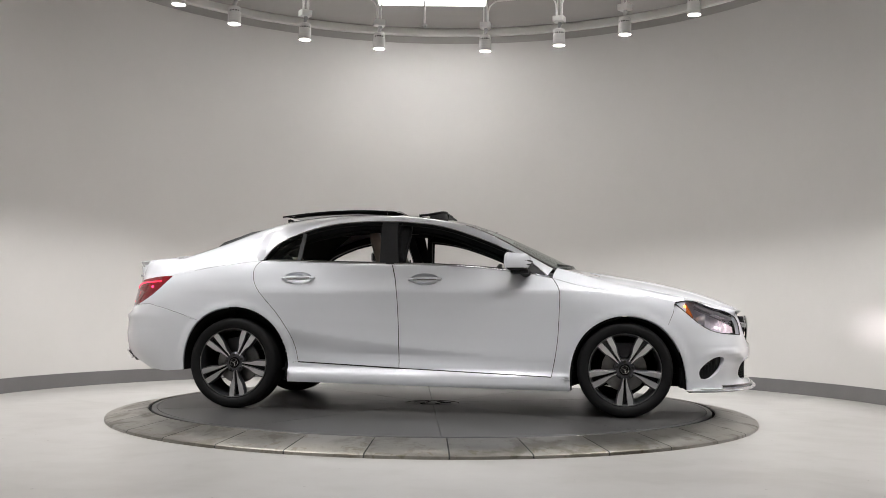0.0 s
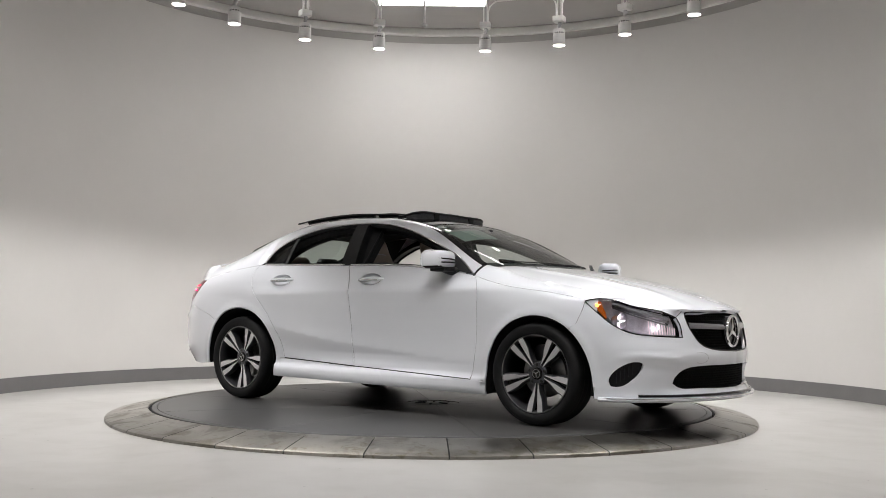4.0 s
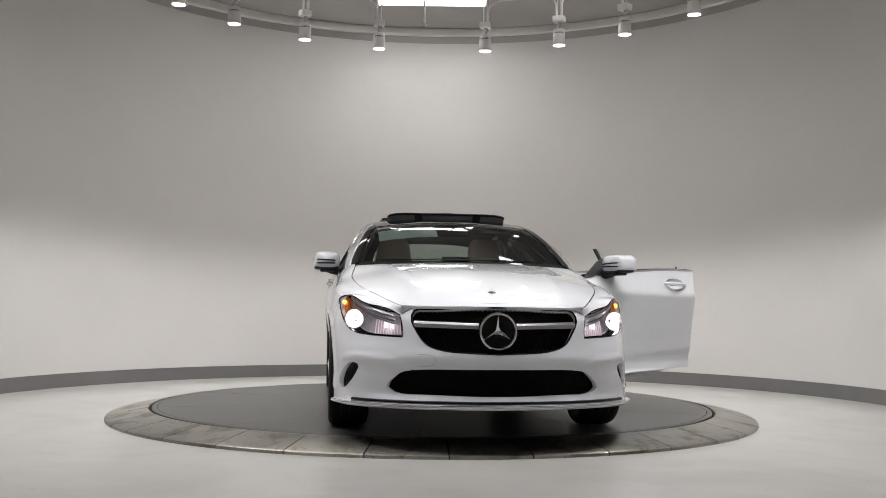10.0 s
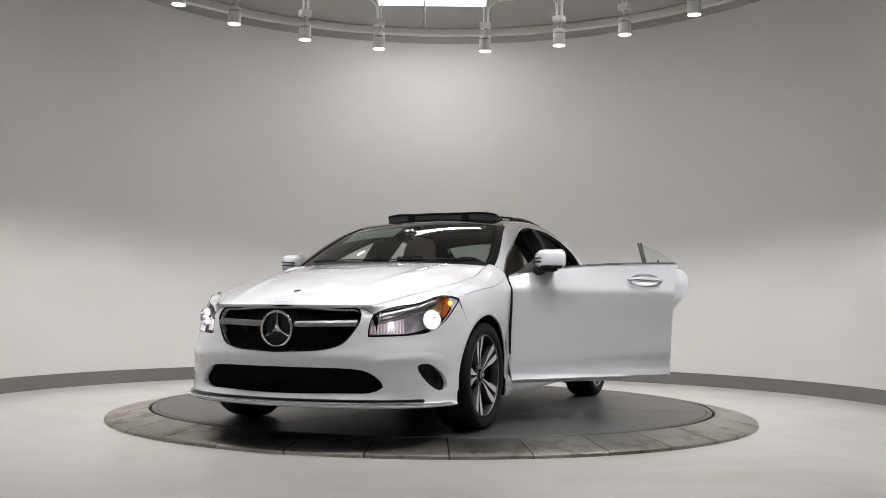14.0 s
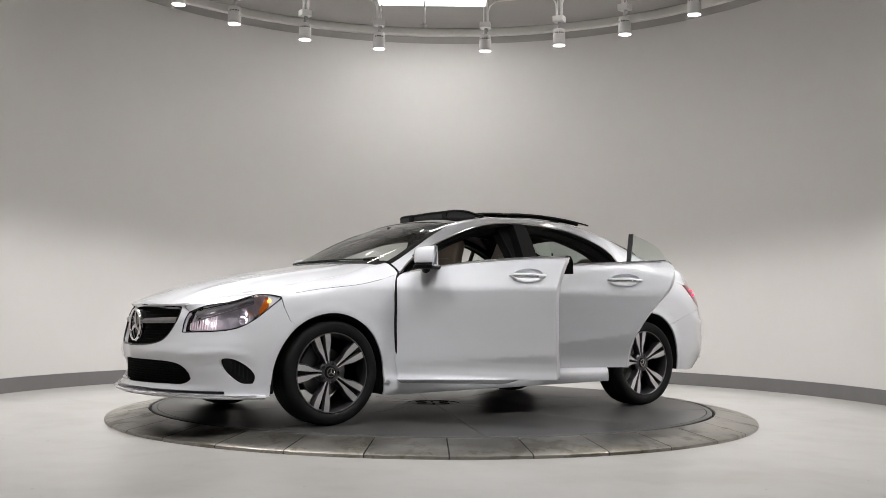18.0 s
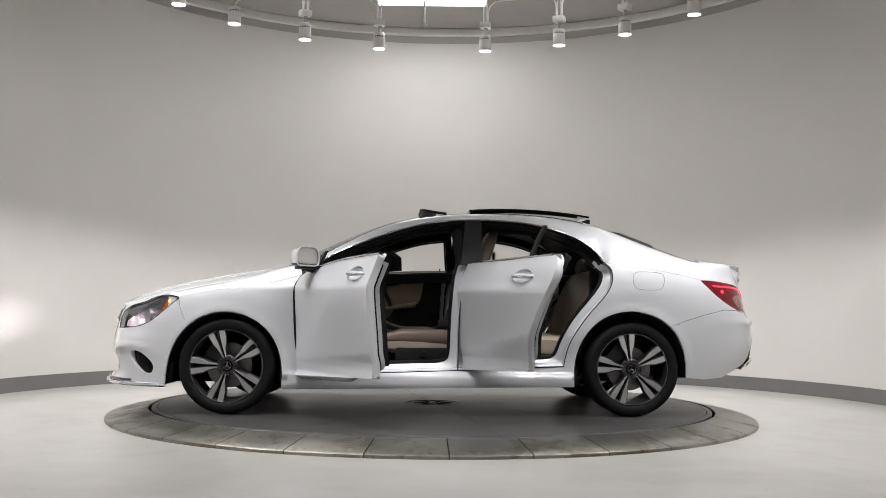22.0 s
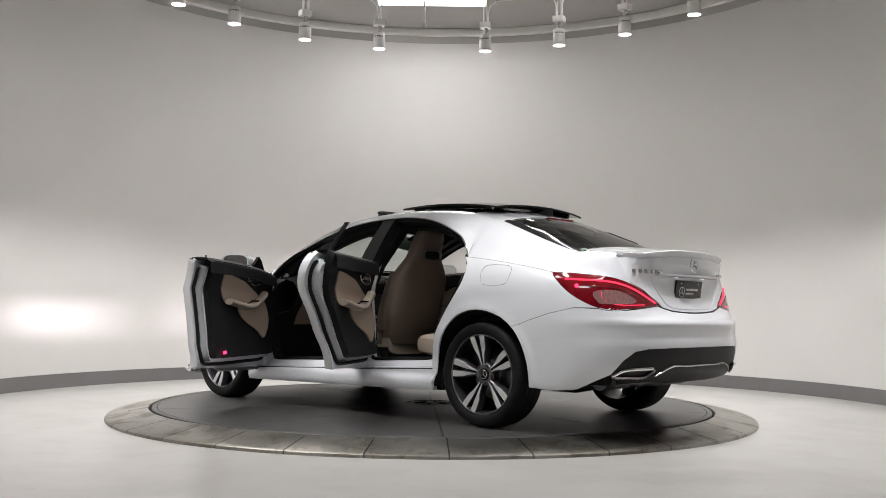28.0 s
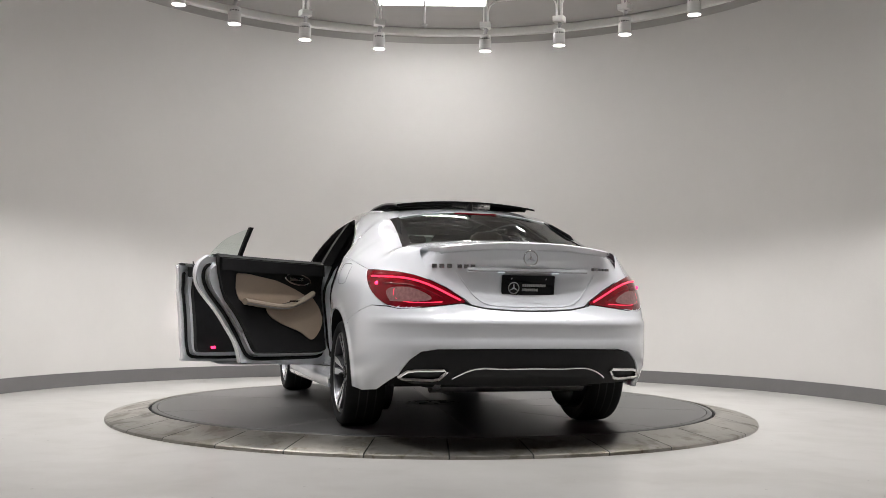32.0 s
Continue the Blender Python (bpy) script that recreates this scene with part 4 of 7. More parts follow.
def build_shell():
    for sd in (1, -1):
        # front wing
        o = sb(FA_BACK) + sb([(0.985, 0.245), (0.865, 0.255)]) + sb(F_GAP[1:]) + sb(FEND_TOP[1:]) + sb(CUT_F)
        panel("front_wing", o, body, M_PAINT, CAR, side=sd, gap=0.0016)
        # rear quarter
        o = sb(RA_FRONT) + sb([(-0.950, 0.322)]) + sb(R_GAP) + sb(QTR_TOP[1:]) + [tuple(p) for p in TAIL_BOT[::-1][:-9]] + sb(CUT_R)
        panel("rear_quarter", o, body, M_PAINT, CAR, side=sd, gap=0.0016)
        # sill
        o = sb([(-0.956, 0.196), (0.986, 0.168), (0.986, 0.249), (0.863, 0.257), (-0.178, 0.294), (-0.893, 0.325), (-0.956, 0.327)])
        panel("side_skirt", o, body, M_PAINT, CAR, side=sd, gap=0.001, lift=0.004, flange=0.04)
        # fender top between flank and bonnet
        lowp = np.array(sb(FEND_TOP) + [tuple(p) for p in HEAD_TOP[2:]] + [(sy_front(0.50), 0.694), (sy_front(0.463), 0.717)])
        n, n0 = len(lowp), len(FEND_TOP)
        s = lowp[:, 0]
        low = body(s, lowp[:, 1])
        hx = np.array([np.interp(k, (0, 5, n0 - 1, n - 3, n - 1), (0.90, 1.10, 1.80, 2.10, 2.135)) for k in range(n)])
        up = HOOD(hx, HY(hx) + 0.004)
        gap = np.linalg.norm(up - low, axis=1)
        e = 0.01
        ut = hat(HOOD(hx, HY(hx) - e) - HOOD(hx, HY(hx)))
        w = np.interp(np.arange(n), (0, n0 - 9, n0 + 1, n - 1), (0.0, 0.0, 0.9, 0.9))[:, None]
        lt = hat(hat(up_tangent(s, lowp[:, 1], gap)) * (1 - w) + hat(up - low) * w) * gap[:, None] * 0.9
        loft("wing_top", low, lt, up, ut * gap[:, None] * 0.9, 10, M_PAINT, CAR, side=sd)
        # roof rail, from the windscreen foot to the tail
        wt = crv(WTOP, 60)
        low1 = side_glass(wt[:, 0], wt[:, 1])
        e = 0.004
        lt1 = hat(side_glass(wt[:, 0], wt[:, 1] + e) - side_glass(wt[:, 0], wt[:, 1] - e))
        qt = np.array(sb(QTR_TOP[1:]) + [tuple(p) for p in TAIL_TOP[1:21]])
        low2 = body(qt[:, 0], qt[:, 1])
        lt2 = hat(body(qt[:, 0], qt[:, 1] + e) - body(qt[:, 0], qt[:, 1] - e))
        k2 = len(qt)
        ux1 = np.interp(np.linspace(0, 1, 60), (0, 0.10, 0.42, 0.9, 1), (0.87, 0.68, 0.12, -0.85, -1.17))
        up1 = CABIN(ux1, CY(ux1))
        ut1 = hat(CABIN(ux1, CY(ux1) - 0.01) - CABIN(ux1, CY(ux1)))
        v = np.linspace(0, 1, k2 + 1)[1:]
        ux2 = np.interp(v, (0, 0.5, 0.62, 1), (-1.17, -1.86, -1.96, -2.225))
        cab, dk = CABIN(ux2, CY(ux2)), DECK(ux2, DY(ux2))
        w = np.clip((-1.80 - ux2) / 0.16, 0, 1)[:, None]
        w = w * w * (3 - 2 * w)
        pe = body(S_LID, 0.995)
        q = np.clip((v - 0.62) / 0.38, 0, 1)
        ux2 = np.where(v > 0.62, -1.96 + (pe[0] + 1.96) * q, ux2)
        uy2 = np.where(v > 0.62, float(DY(-1.96)) + (pe[1] - float(DY(-1.96))) * q ** 1.3, DY(ux2))
        dk = DECK(ux2, uy2)
        up2 = cab * (1 - w) + dk * w
        ut2 = hat((CABIN(ux2, CY(ux2) - 0.01) - CABIN(ux2, CY(ux2))) * (1 - w) + (DECK(ux2, DY(ux2) - 0.01) - DECK(ux2, DY(ux2))) * w)
        low, up = np.concatenate([low1, low2]), np.concatenate([up1, up2])
        lt, ut = np.concatenate([lt1, lt2]), np.concatenate([ut1, ut2])
        gap = np.linalg.norm(up - low, axis=1)[:, None]
        loft("roof_rail", low, lt * gap * 0.8, up, ut * gap * 0.8, 14, M_PAINT, CAR, side=sd)
        o = sb([(1.60, 0.60), (1.60, 0.80), (1.76, 0.80), (1.76, 0.60)])
        panel("wing_flange", o, lambda s, z: body(s, z, -0.007), M_PAINT, CAR, side=sd, gap=0.0, step=0.03, flange=0.004)
        o = [(sy_rear(0.52), 0.90), (sy_rear(0.52), 1.035), (sy_rear(0.70), 1.01), (sy_rear(0.70), 0.90)]
        panel("boot_flange", o, lambda s, z: body(s, z, -0.012), M_PAINT, CAR, side=sd, gap=0.0, step=0.03, flange=0.004, ref=(-1.5, 0, 0.8))
    # bonnet
    fy = [0.0, 0.12, 0.24, 0.34, 0.42]
    front = [(2.212 - 0.02 * (y / 0.42) ** 2 - 0.03 * (y / 0.42) ** 4, y) for y in fy]
    edge = [(x, float(HY(x))) for x in np.linspace(2.10, 0.965, 30)]
    back = [(1.045 - 0.10 * (y / 0.72) ** 2, y) for y in (0.6, 0.45, 0.3, 0.15, 0.0)]
    half = front + edge + back
    panel("bonnet", half + [(x, -y) for x, y in half[::-1][1:-1]], HOOD, M_PAINT, CAR, gap=0.002, step=0.04)
    # windscreen
    half = [(1.065, 0), (1.05, 0.2), (1.01, 0.4), (0.94, 0.58), (0.868, 0.715)] + [(x, float(CY(x)) - 0.018) for x in np.linspace(0.80, 0.27, 18)] + [(0.285, 0.4), (0.295, 0.2), (0.30, 0)]
    panel("windscreen", half + [(x, -y) for x, y in half[::-1][1:-1]], CABIN, M_WSGLASS, CAR, "clear windscreen with a paper sticker behind it", gap=0.0, step=0.05, flange=0.003, lift=-0.004)
    # black band round the windscreen
    for sd in (1, -1):
        xs = np.linspace(0.87, 0.25, 24)
        bm = bmesh.new()
        grid(bm, [CABIN(xs, CY(xs) - d, l) for d, l in ((0.001, 0.0), (0.012, 0.002), (0.05, 0.001), (0.052, -0.01))])
        solid("screen_seal", fix(bm), M_GLOSS, CAR, side=sd)
    bm = bmesh.new()
    ys = np.linspace(-0.72, 0.72, 30)
    rows = []
    for d, l in ((0.0, -0.022), (0.012, -0.014), (0.070, -0.008), (0.085, -0.02)):
        rows.append(CABIN(1.088 - d - 0.19 * (ys / 0.72) ** 2, ys, l))
    grid(bm, rows)
    part("scuttle", fix(bm), M_BLACK, CAR)
    # roof: black glass in the middle, opening behind the header
    half = [(0.30, 0), (0.30, 0.3), (0.282, 0.56), (0.1, 0.555), (-0.3, 0.545), (-0.9, 0.538), (-1.0, 0.536), (-1.0, 0)]
    hole = [(0.07, -0.44), (0.07, 0.44), (-0.34, 0.44), (-0.34, -0.44)]
    panel("roof_glass", half + [(x, -y) for x, y in half[::-1][1:-1]], CABIN, M_GLOSS, CAR, "black panoramic roof glass with an open sunroof", gap=0.001, step=0.05, holes=(hole,), lift=-0.002)
    half = [(-1.003, 0), (-1.003, 0.552), (-1.2, 0.551), (-1.255, 0.54), (-1.262, 0.3), (-1.27, 0)]
    panel("roof_panel", half + [(x, -y) for x, y in half[::-1][1:-1]], CABIN, M_PAINT, CAR, gap=0.001, step=0.05)
    for sd in (1, -1):
        xs = np.linspace(0.30, -1.0, 30)
        bm = bmesh.new()
        grid(bm, [CABIN(xs, CY(xs) - d, 0) for d in (-0.001, 0.012, 0.024)])
        solid("roof_edge", fix(bm), M_PAINT, CAR, side=sd)
    # slid-back roof pane
    zs = Spl(((-0.29, 1.446), (-0.45, 1.456), (-0.7, 1.455), (-0.95, 1.438), (-1.15, 1.412)), False)
    bm = bmesh.new()
    xs, ys = np.linspace(-0.29, -1.15, 22), np.linspace(-0.475, 0.475, 22)
    top = [[(x + 0.02 * (y / 0.475) ** 2, y, float(zs(x)) - 0.032 * (abs(y) / 0.475) ** 2.2) for y in ys] for x in xs]
    low = [[(a, b, c - 0.012) for a, b, c in r] for r in top]
    a, b = grid(bm, top), grid(bm, low)
    ra = a[0] + [r[-1] for r in a[1:]] + a[-1][::-1][1:] + [r[0] for r in a[::-1][1:-1]]
    rb = b[0] + [r[-1] for r in b[1:]] + b[-1][::-1][1:] + [r[0] for r in b[::-1][1:-1]]
    for i in range(len(ra)):
        j = (i + 1) % len(ra)
        bm.faces.new((ra[i], ra[j], rb[j], rb[i]))
    pane = part("sunroof_pane", fix(bm), M_GLOSS, CAR, "black glass sunroof pane slid back over the roof")
    for sd in (1, -1):
        ribbon("pane_rail", [(x, 0.43, float(zs(x)) - 0.045) for x in np.linspace(-0.35, -1.05, 8)], 0.014, M_BLACK, pane, side=sd)
    # wind deflector
    bm = bmesh.new()
    pts = [(-0.11, -0.44, 1.388), (-0.02, -0.44, 1.398), (0.03, -0.435, 1.408), (0.055, -0.40, 1.415), (0.068, -0.2, 1.421), (0.072, 0, 1.423), (0.068, 0.2, 1.421), (0.055, 0.40, 1.415), (0.03, 0.435, 1.408), (-0.02, 0.44, 1.398), (-0.11, 0.44, 1.388)]
    tube(bm, crv(pts, 50), 0.009, 8)
    defl = part("wind_deflector", fix(bm), M_BLACK, CAR, "raised black mesh wind deflector")
    bm = bmesh.new()
    rows = []
    for q in crv(pts, 50)[3:-3]:
        rows.append([(q[0] + 0.012, q[1], float(CABIN(np.array(q[0]), np.array(q[1]))[2]) - 0.010), (q[0], q[1], q[2] - 0.004)])
    grid(bm, rows)
    part("mesh", fix(bm), M_MESH, defl, "grey deflector mesh")
    for y in (-0.22, 0.22):
        bm = bmesh.new()
        box(bm, (0.064, y - 0.03, 1.378), (0.082, y + 0.03, 1.415), 0.003)
        part("rib", bm, M_BLACK, defl)
    # rear window
    half = [(-1.275, 0), (-1.27, 0.25), (-1.262, 0.515)] + [(x, float(CY(x)) - 0.03) for x in np.linspace(-1.33, -1.80, 14)] + [(-1.88, 0.56), (-1.92, 0.35), (-1.935, 0)]
    panel("rear_window", half + [(x, -y) for x, y in half[::-1][1:-1]], CABIN, M_GLASS, CAR, "tinted rear window", gap=0.001, step=0.05, flange=0.003, lift=-0.004)
    for sd in (1, -1):
        xs = np.linspace(-1.255, -1.86, 22)
        bm = bmesh.new()
        grid(bm, [CABIN(xs, CY(xs) - d, l) for d, l in ((0.0, 0.0), (0.012, 0.001), (0.055, 0.0), (0.058, -0.01))])
        solid("rear_seal", fix(bm), M_GLOSS, CAR, side=sd)
    # boot deck and spoiler
    half = [(-1.945, 0), (-1.935, 0.35), (-1.90, 0.56), (-1.93, 0.615)] + [(x, float(np.interp(x, (float(body(S_LID, 0.995)[0]), -1.96), (float(body(S_LID, 0.995)[1]), float(DY(-1.96))))) - 0.004) for x in np.linspace(-1.97, float(body(S_LID, 0.995)[0]) + 0.01, 10)] + [(rear_x(y, 1.01) + 0.012, y) for y in (0.5, 0.4, 0.3, 0.15, 0.0)]
    deck = panel("boot_deck", half + [(x, -y) for x, y in half[::-1][1:-1]], DECK, M_PAINT, CAR, gap=0.002, step=0.04)
    bm = bmesh.new()
    rows = []
    ye = float(body(S_LID, 0.995)[1]) - 0.004
    for y in np.linspace(-ye, ye, 45):
        t = abs(y) / ye
        x1 = rear_x(y, 1.02) - 0.012 * (1 - t ** 4)
        x0 = x1 + 0.15 - 0.05 * t ** 2
        zt, z2, k = float(DECK(np.array(x0), np.array(y))[2]), float(DECK(np.array(x1), np.array(y))[2]), 1 - t ** 5
        rows.append([(x0, y, zt + 0.001), ((x0 * 2 + x1) / 3, y, zt * 0.67 + z2 * 0.33 + 0.002 + 0.004 * k), ((x0 + 2 * x1) / 3, y, zt * 0.33 + z2 * 0.67 + 0.002 + 0.011 * k), (x1 + 0.004, y, z2 + 0.004 + 0.016 * k),
                     (x1, y, z2 + 0.002 + 0.013 * k), (x1 + 0.008, y, z2 - 0.002 - 0.004 * k), (x1 + 0.018, y, z2 - 0.012 - 0.012 * k), (x1 + 0.03, y, z2 - 0.03)])
    vs = grid(bm, rows)
    bm.faces.new(vs[0]), bm.faces.new(vs[-1])
    part("boot_spoiler", fix(bm), M_PAINT, CAR, "slim white lip spoiler")
    # boot lid rear face
    half = [(0.0, 1.030), (0.25, 1.026), (0.45, 1.010), (0.58, 0.995), (0.638, 0.985), (0.632, 0.95), (0.612, 0.90), (0.588, 0.868), (0.48, 0.822), (0.372, 0.757), (0.335, 0.728), (0.25, 0.712), (0.12, 0.704), (0.0, 0.701)]
    lid = panel("boot_lid", rear_loop(half), body, M_PAINT, CAR, gap=0.002, step=0.025, ref=(-1.5, 0, 0.8))
    # rear bumper
    side_l = [(sx(x), z) for x, z in RA_BACK] + sb(CUT_R[::-1])
    top = side_l + [tuple(p) for p in np.array([(sx(-2.12), 0.716), (sy_rear(0.72), 0.705), (sy_rear(0.62), 0.709), (sy_rear(0.50), 0.722), (sy_rear(0.39), 0.735), (sy_rear(0.335), 0.722), (sy_rear(0.25), 0.706), (sy_rear(0.12), 0.698), (0.0, 0.695)])]
    bot = [(0.0, 0.496), (sy_rear(0.3), 0.496), (sy_rear(0.52), 0.492), (sy_rear(0.60), 0.478), (sy_rear(0.66), 0.43), (sy_rear(0.715), 0.35), (sx(-2.0), 0.262), (sx(-1.85), 0.25)]
    loop = top + [(-s, z) for s, z in top[::-1][1:]] + [(-s, z) for s, z in bot[::-1][:-1]] + bot
    panel("rear_bumper", loop, body, M_PAINT, CAR, gap=0.0016, step=0.02, flange=0.03)
    # black diffuser
    half = [(0.0, 0.494), (0.3, 0.494), (0.52, 0.490), (0.60, 0.476), (0.66, 0.43), (0.712, 0.352), (0.70, 0.32), (0.66, 0.305), (0.45, 0.30), (0.2, 0.29), (0.0, 0.29)]
    diff = panel("diffuser", rear_loop(half), lambda s, z: body(s, z, -0.006), M_BLACK, CAR, "matt black rear diffuser", gap=0.001, step=0.03, flange=0.05)
    pts = [(0.445, 0.338), (0.40, 0.362), (0.33, 0.388), (0.2, 0.391), (0.0, 0.392)]
    pts = pts + [(-y, z) for y, z in pts[::-1][1:]]
    ribbon("chrome_strip", body(np.array([math.copysign(sy_rear(abs(y)), y) for y, z in crv(pts, 60)]), crv(pts, 60)[:, 1], 0.004), 0.006, M_CHROME, diff, "thin chrome strip")
    for sd in (1, -1):
        loop = [(0.722, 0.334), (0.655, 0.378), (0.462, 0.384), (0.52, 0.328)]
        lp = np.array(loop + [loop[0]])
        loop = np.concatenate([[a * 0.86 + b * 0.14, a * 0.5 + b * 0.5, a * 0.14 + b * 0.86] for a, b in zip(lp[:-1], lp[1:])])
        loop = np.concatenate([loop, loop[:1]])
        ss = np.array([sy_rear(y) for y, z in loop])
        p = body(ss, loop[:, 1], 0.008)
        ex = ribbon("exhaust_tip", p, 0.009, M_CHROME, diff, "polished trapezoid exhaust tip", side=sd)
        bm = bmesh.new()
        c = p.mean(0)
        grid(bm, [p, p + np.array((0.02, 0, 0)), (p - c) * 0.85 + c + np.array((0.10, 0, 0)), (p - c) * 0.01 + c + np.array((0.10, 0, 0))])
        solid("pipe_bore", fix(bm), M_GLOSS, ex, side=sd)
    # front bumper
    top = [(sx(x), z) for x, z in FA_FRONT] + sb(CUT_F[::-1][:2]) + [tuple(p) for p in HEAD_BOT[::-1]][1:] + [tuple(p) for p in HEAD_IN[::-1]][1:]
    top += [(sy_front(0.50), 0.692), (sy_front(0.46), 0.718), (sy_front(0.40), 0.724), (sy_front(0.2), 0.730), (SLEN, 0.732)]
    bot = [(SLEN, 0.205), (sy_front(0.25), 0.203), (sy_front(0.5), 0.200), (sx(2.08), 0.192), (sx(1.95), 0.19), (sx(1.85), 0.19)]
    loop = top + [(2 * SLEN - s, z) for s, z in top[::-1][1:]] + [(2 * SLEN - s, z) for s, z in bot[::-1][:-1]] + bot
    mf = [(2 * SLEN - s, z) for s, z in FOG]
    fb = panel("front_bumper", loop, body, M_PAINT, CAR, gap=0.0016, step=0.02, flange=0.03, holes=(front_loop(GRILLE), front_loop(LOWGR), FOG, mf))
    s = np.linspace(sy_front(0.455), 2 * SLEN - sy_front(0.455), 40)
    ab = np.minimum(s, 2 * SLEN - s)
    zz = np.interp(ab, (sy_front(0.46), sy_front(0.40), sy_front(0.2), SLEN), (0.718, 0.724, 0.730, 0.732))
    ribbon("nose_seam", body(s, zz, -0.006), 0.008, M_PAINT, CAR)
    # lip with a chrome blade
    ys = np.concatenate([[sx(1.78), sx(1.86), sx(1.95), sx(2.03)], [sy_front(y) for y in (0.62, 0.5, 0.35, 0.2, 0.1, 0)]])
    full = np.concatenate([ys, 2 * SLEN - ys[::-1][1:]])
    full = np.interp(np.linspace(0, len(full) - 1, 60), np.arange(len(full)), full)
    bm = bmesh.new()
    grid(bm, [body(full, np.full(60, z), l) for z, l in ((0.205, 0.0), (0.200, 0.018), (0.188, 0.024), (0.178, 0.012), (0.172, -0.03), (0.176, -0.10))])
    part("front_lip", fix(bm), M_PAINT, CAR)
    n = 44
    mid = full[8:-8]
    bm = bmesh.new()
    grid(bm, [body(mid, np.full(len(mid), z), l) for z, l in ((0.222, 0.004), (0.219, 0.012), (0.209, 0.012), (0.206, 0.004))])
    part("lip_slot", fix(bm), M_GLOSS, CAR)
    tube_pts = body(full, np.full(60, 0.1975), 0.0225)
    ribbon("chrome_blade", tube_pts[2:-2], 0.0035, M_CHROME, CAR, "chrome blade along the front lip")
    # intakes
    for nm, lp, dp in (("lower_intake", front_loop(LOWGR), -0.05), ("grille_back", front_loop(GRILLE), -0.05)):
        panel(nm, lp, lambda s, z, d=dp: body(s, z, d), M_LINER, CAR, "black honeycomb intake", gap=-0.008, step=0.05, flange=0.001)
    for sd in (1, -1):
        panel("side_intake", FOG, lambda s, z: body(s, z, -0.03), M_BLACK, CAR, "black side intake", side=sd, gap=-0.006, step=0.04, flange=0.001)
        for k in range(5):
            s0 = sx(1.875 + 0.022 * k)
            ribbon("intake_rib", body(np.full(5, s0), np.linspace(0.285 + 0.012 * k, 0.345 + 0.012 * k, 5), -0.024), 0.004, M_BLACK, CAR, side=sd, n=4)
    # honeycomb of both grilles
    for lo, outl, dx, dz in ((0.0, LOWGR, 0.020, 0.016), (0.0, GRILLE, 0.026, 0.018)):
        bm = bmesh.new()
        poly = np.array([(y, z) for y, z in outl] + [(-y, z) for y, z in outl[::-1][1:-1]])
        z0, z1 = poly[:, 1].min(), poly[:, 1].max()
        row = 0
        z = z0
        while z < z1:
            y = -0.6 + (dx / 2 if row % 2 else 0)
            while y < 0.6:
                pt = np.array([[y, z]])
                if inside(pt, poly * np.array([0.985, 1.0]))[0]:
                    s = sy_front(abs(y))
                    s = s if y >= 0 else 2 * SLEN - s
                    hexa = []
                    for rr, l in ((0.5, -0.030), (0.5, -0.042), (0.38, -0.042), (0.38, -0.030)):
                        ring = []
                        for k in range(6):
                            a = math.pi / 6 + k * math.pi / 3
                            ring.append(body(s + math.cos(a) * dx * 0.58 * rr * 2 * 0.95, z + math.sin(a) * dz * 0.66 * rr * 2, l))
                        hexa.append(ring)
                    grid(bm, [hexa[1], hexa[0], hexa[3], hexa[2]], closed_u=True)
                y += dx
            z += dz * 0.9
            row += 1
        part("honeycomb", fix(bm), M_LINER, CAR, smooth=False)
    # grille frame, blades and star disc
    ribbon("grille_frame", body(np.array([p[0] for p in front_loop(GRILLE)] + [front_loop(GRILLE)[0][0]]), np.array([p[1] for p in front_loop(GRILLE)] + [front_loop(GRILLE)[0][1]]), -0.004), 0.006, M_GLOSS, CAR)
    for sd in (1, -1):
        ys = np.linspace(0.105, 0.452, 16)
        s = np.array([sy_front(y) for y in ys])
        bm = bmesh.new()
        zc = 0.612 + 0.012 * (ys / 0.45)
        hh = 0.015 + 0.003 * (ys / 0.45)
        grid(bm, [body(s, zc + hh * k, l) for k, l in ((1, -0.03), (0.9, -0.002), (0.1, 0.004), (0.0, -0.004), (-0.1, 0.004), (-0.9, -0.002), (-1, -0.03))])
        bl = solid("grille_blade", fix(bm), M_SILVER, CAR, "silver grille louvre with a chrome edge", side=sd)
        ribbon("blade_edge", body(s, zc + hh * 0.1, 0.006), 0.0025, M_SILVER, bl, side=sd)
    star_badge("front_badge", CAR, Vector((2.262, 0, 0.588)), 0.094, Matrix.Rotation(radians(90), 4, "Y") @ Matrix.Rotation(radians(90), 4, "Z"), True)
    # bonnet badge
    bm = bmesh.new()
    ringed(bm, ((0.0, 0.0025), (0.017, 0.002), (0.021, 0.0)), 20)
    bmesh.ops.transform(bm, matrix=Matrix.Translation((2.06, 0, float(HZ(2.06)) + 0.0015)) @ Matrix.Rotation(radians(19.5), 4, "Y"), verts=bm.verts)
    part("bonnet_badge", fix(bm), M_CHROME, CAR, "small round chrome badge")
    star_badge("rear_badge", CAR, Vector((-2.288, 0, 0.985)), 0.040, Matrix.Rotation(radians(-90), 4, "Y") @ Matrix.Rotation(radians(-90), 4, "Z"), False)


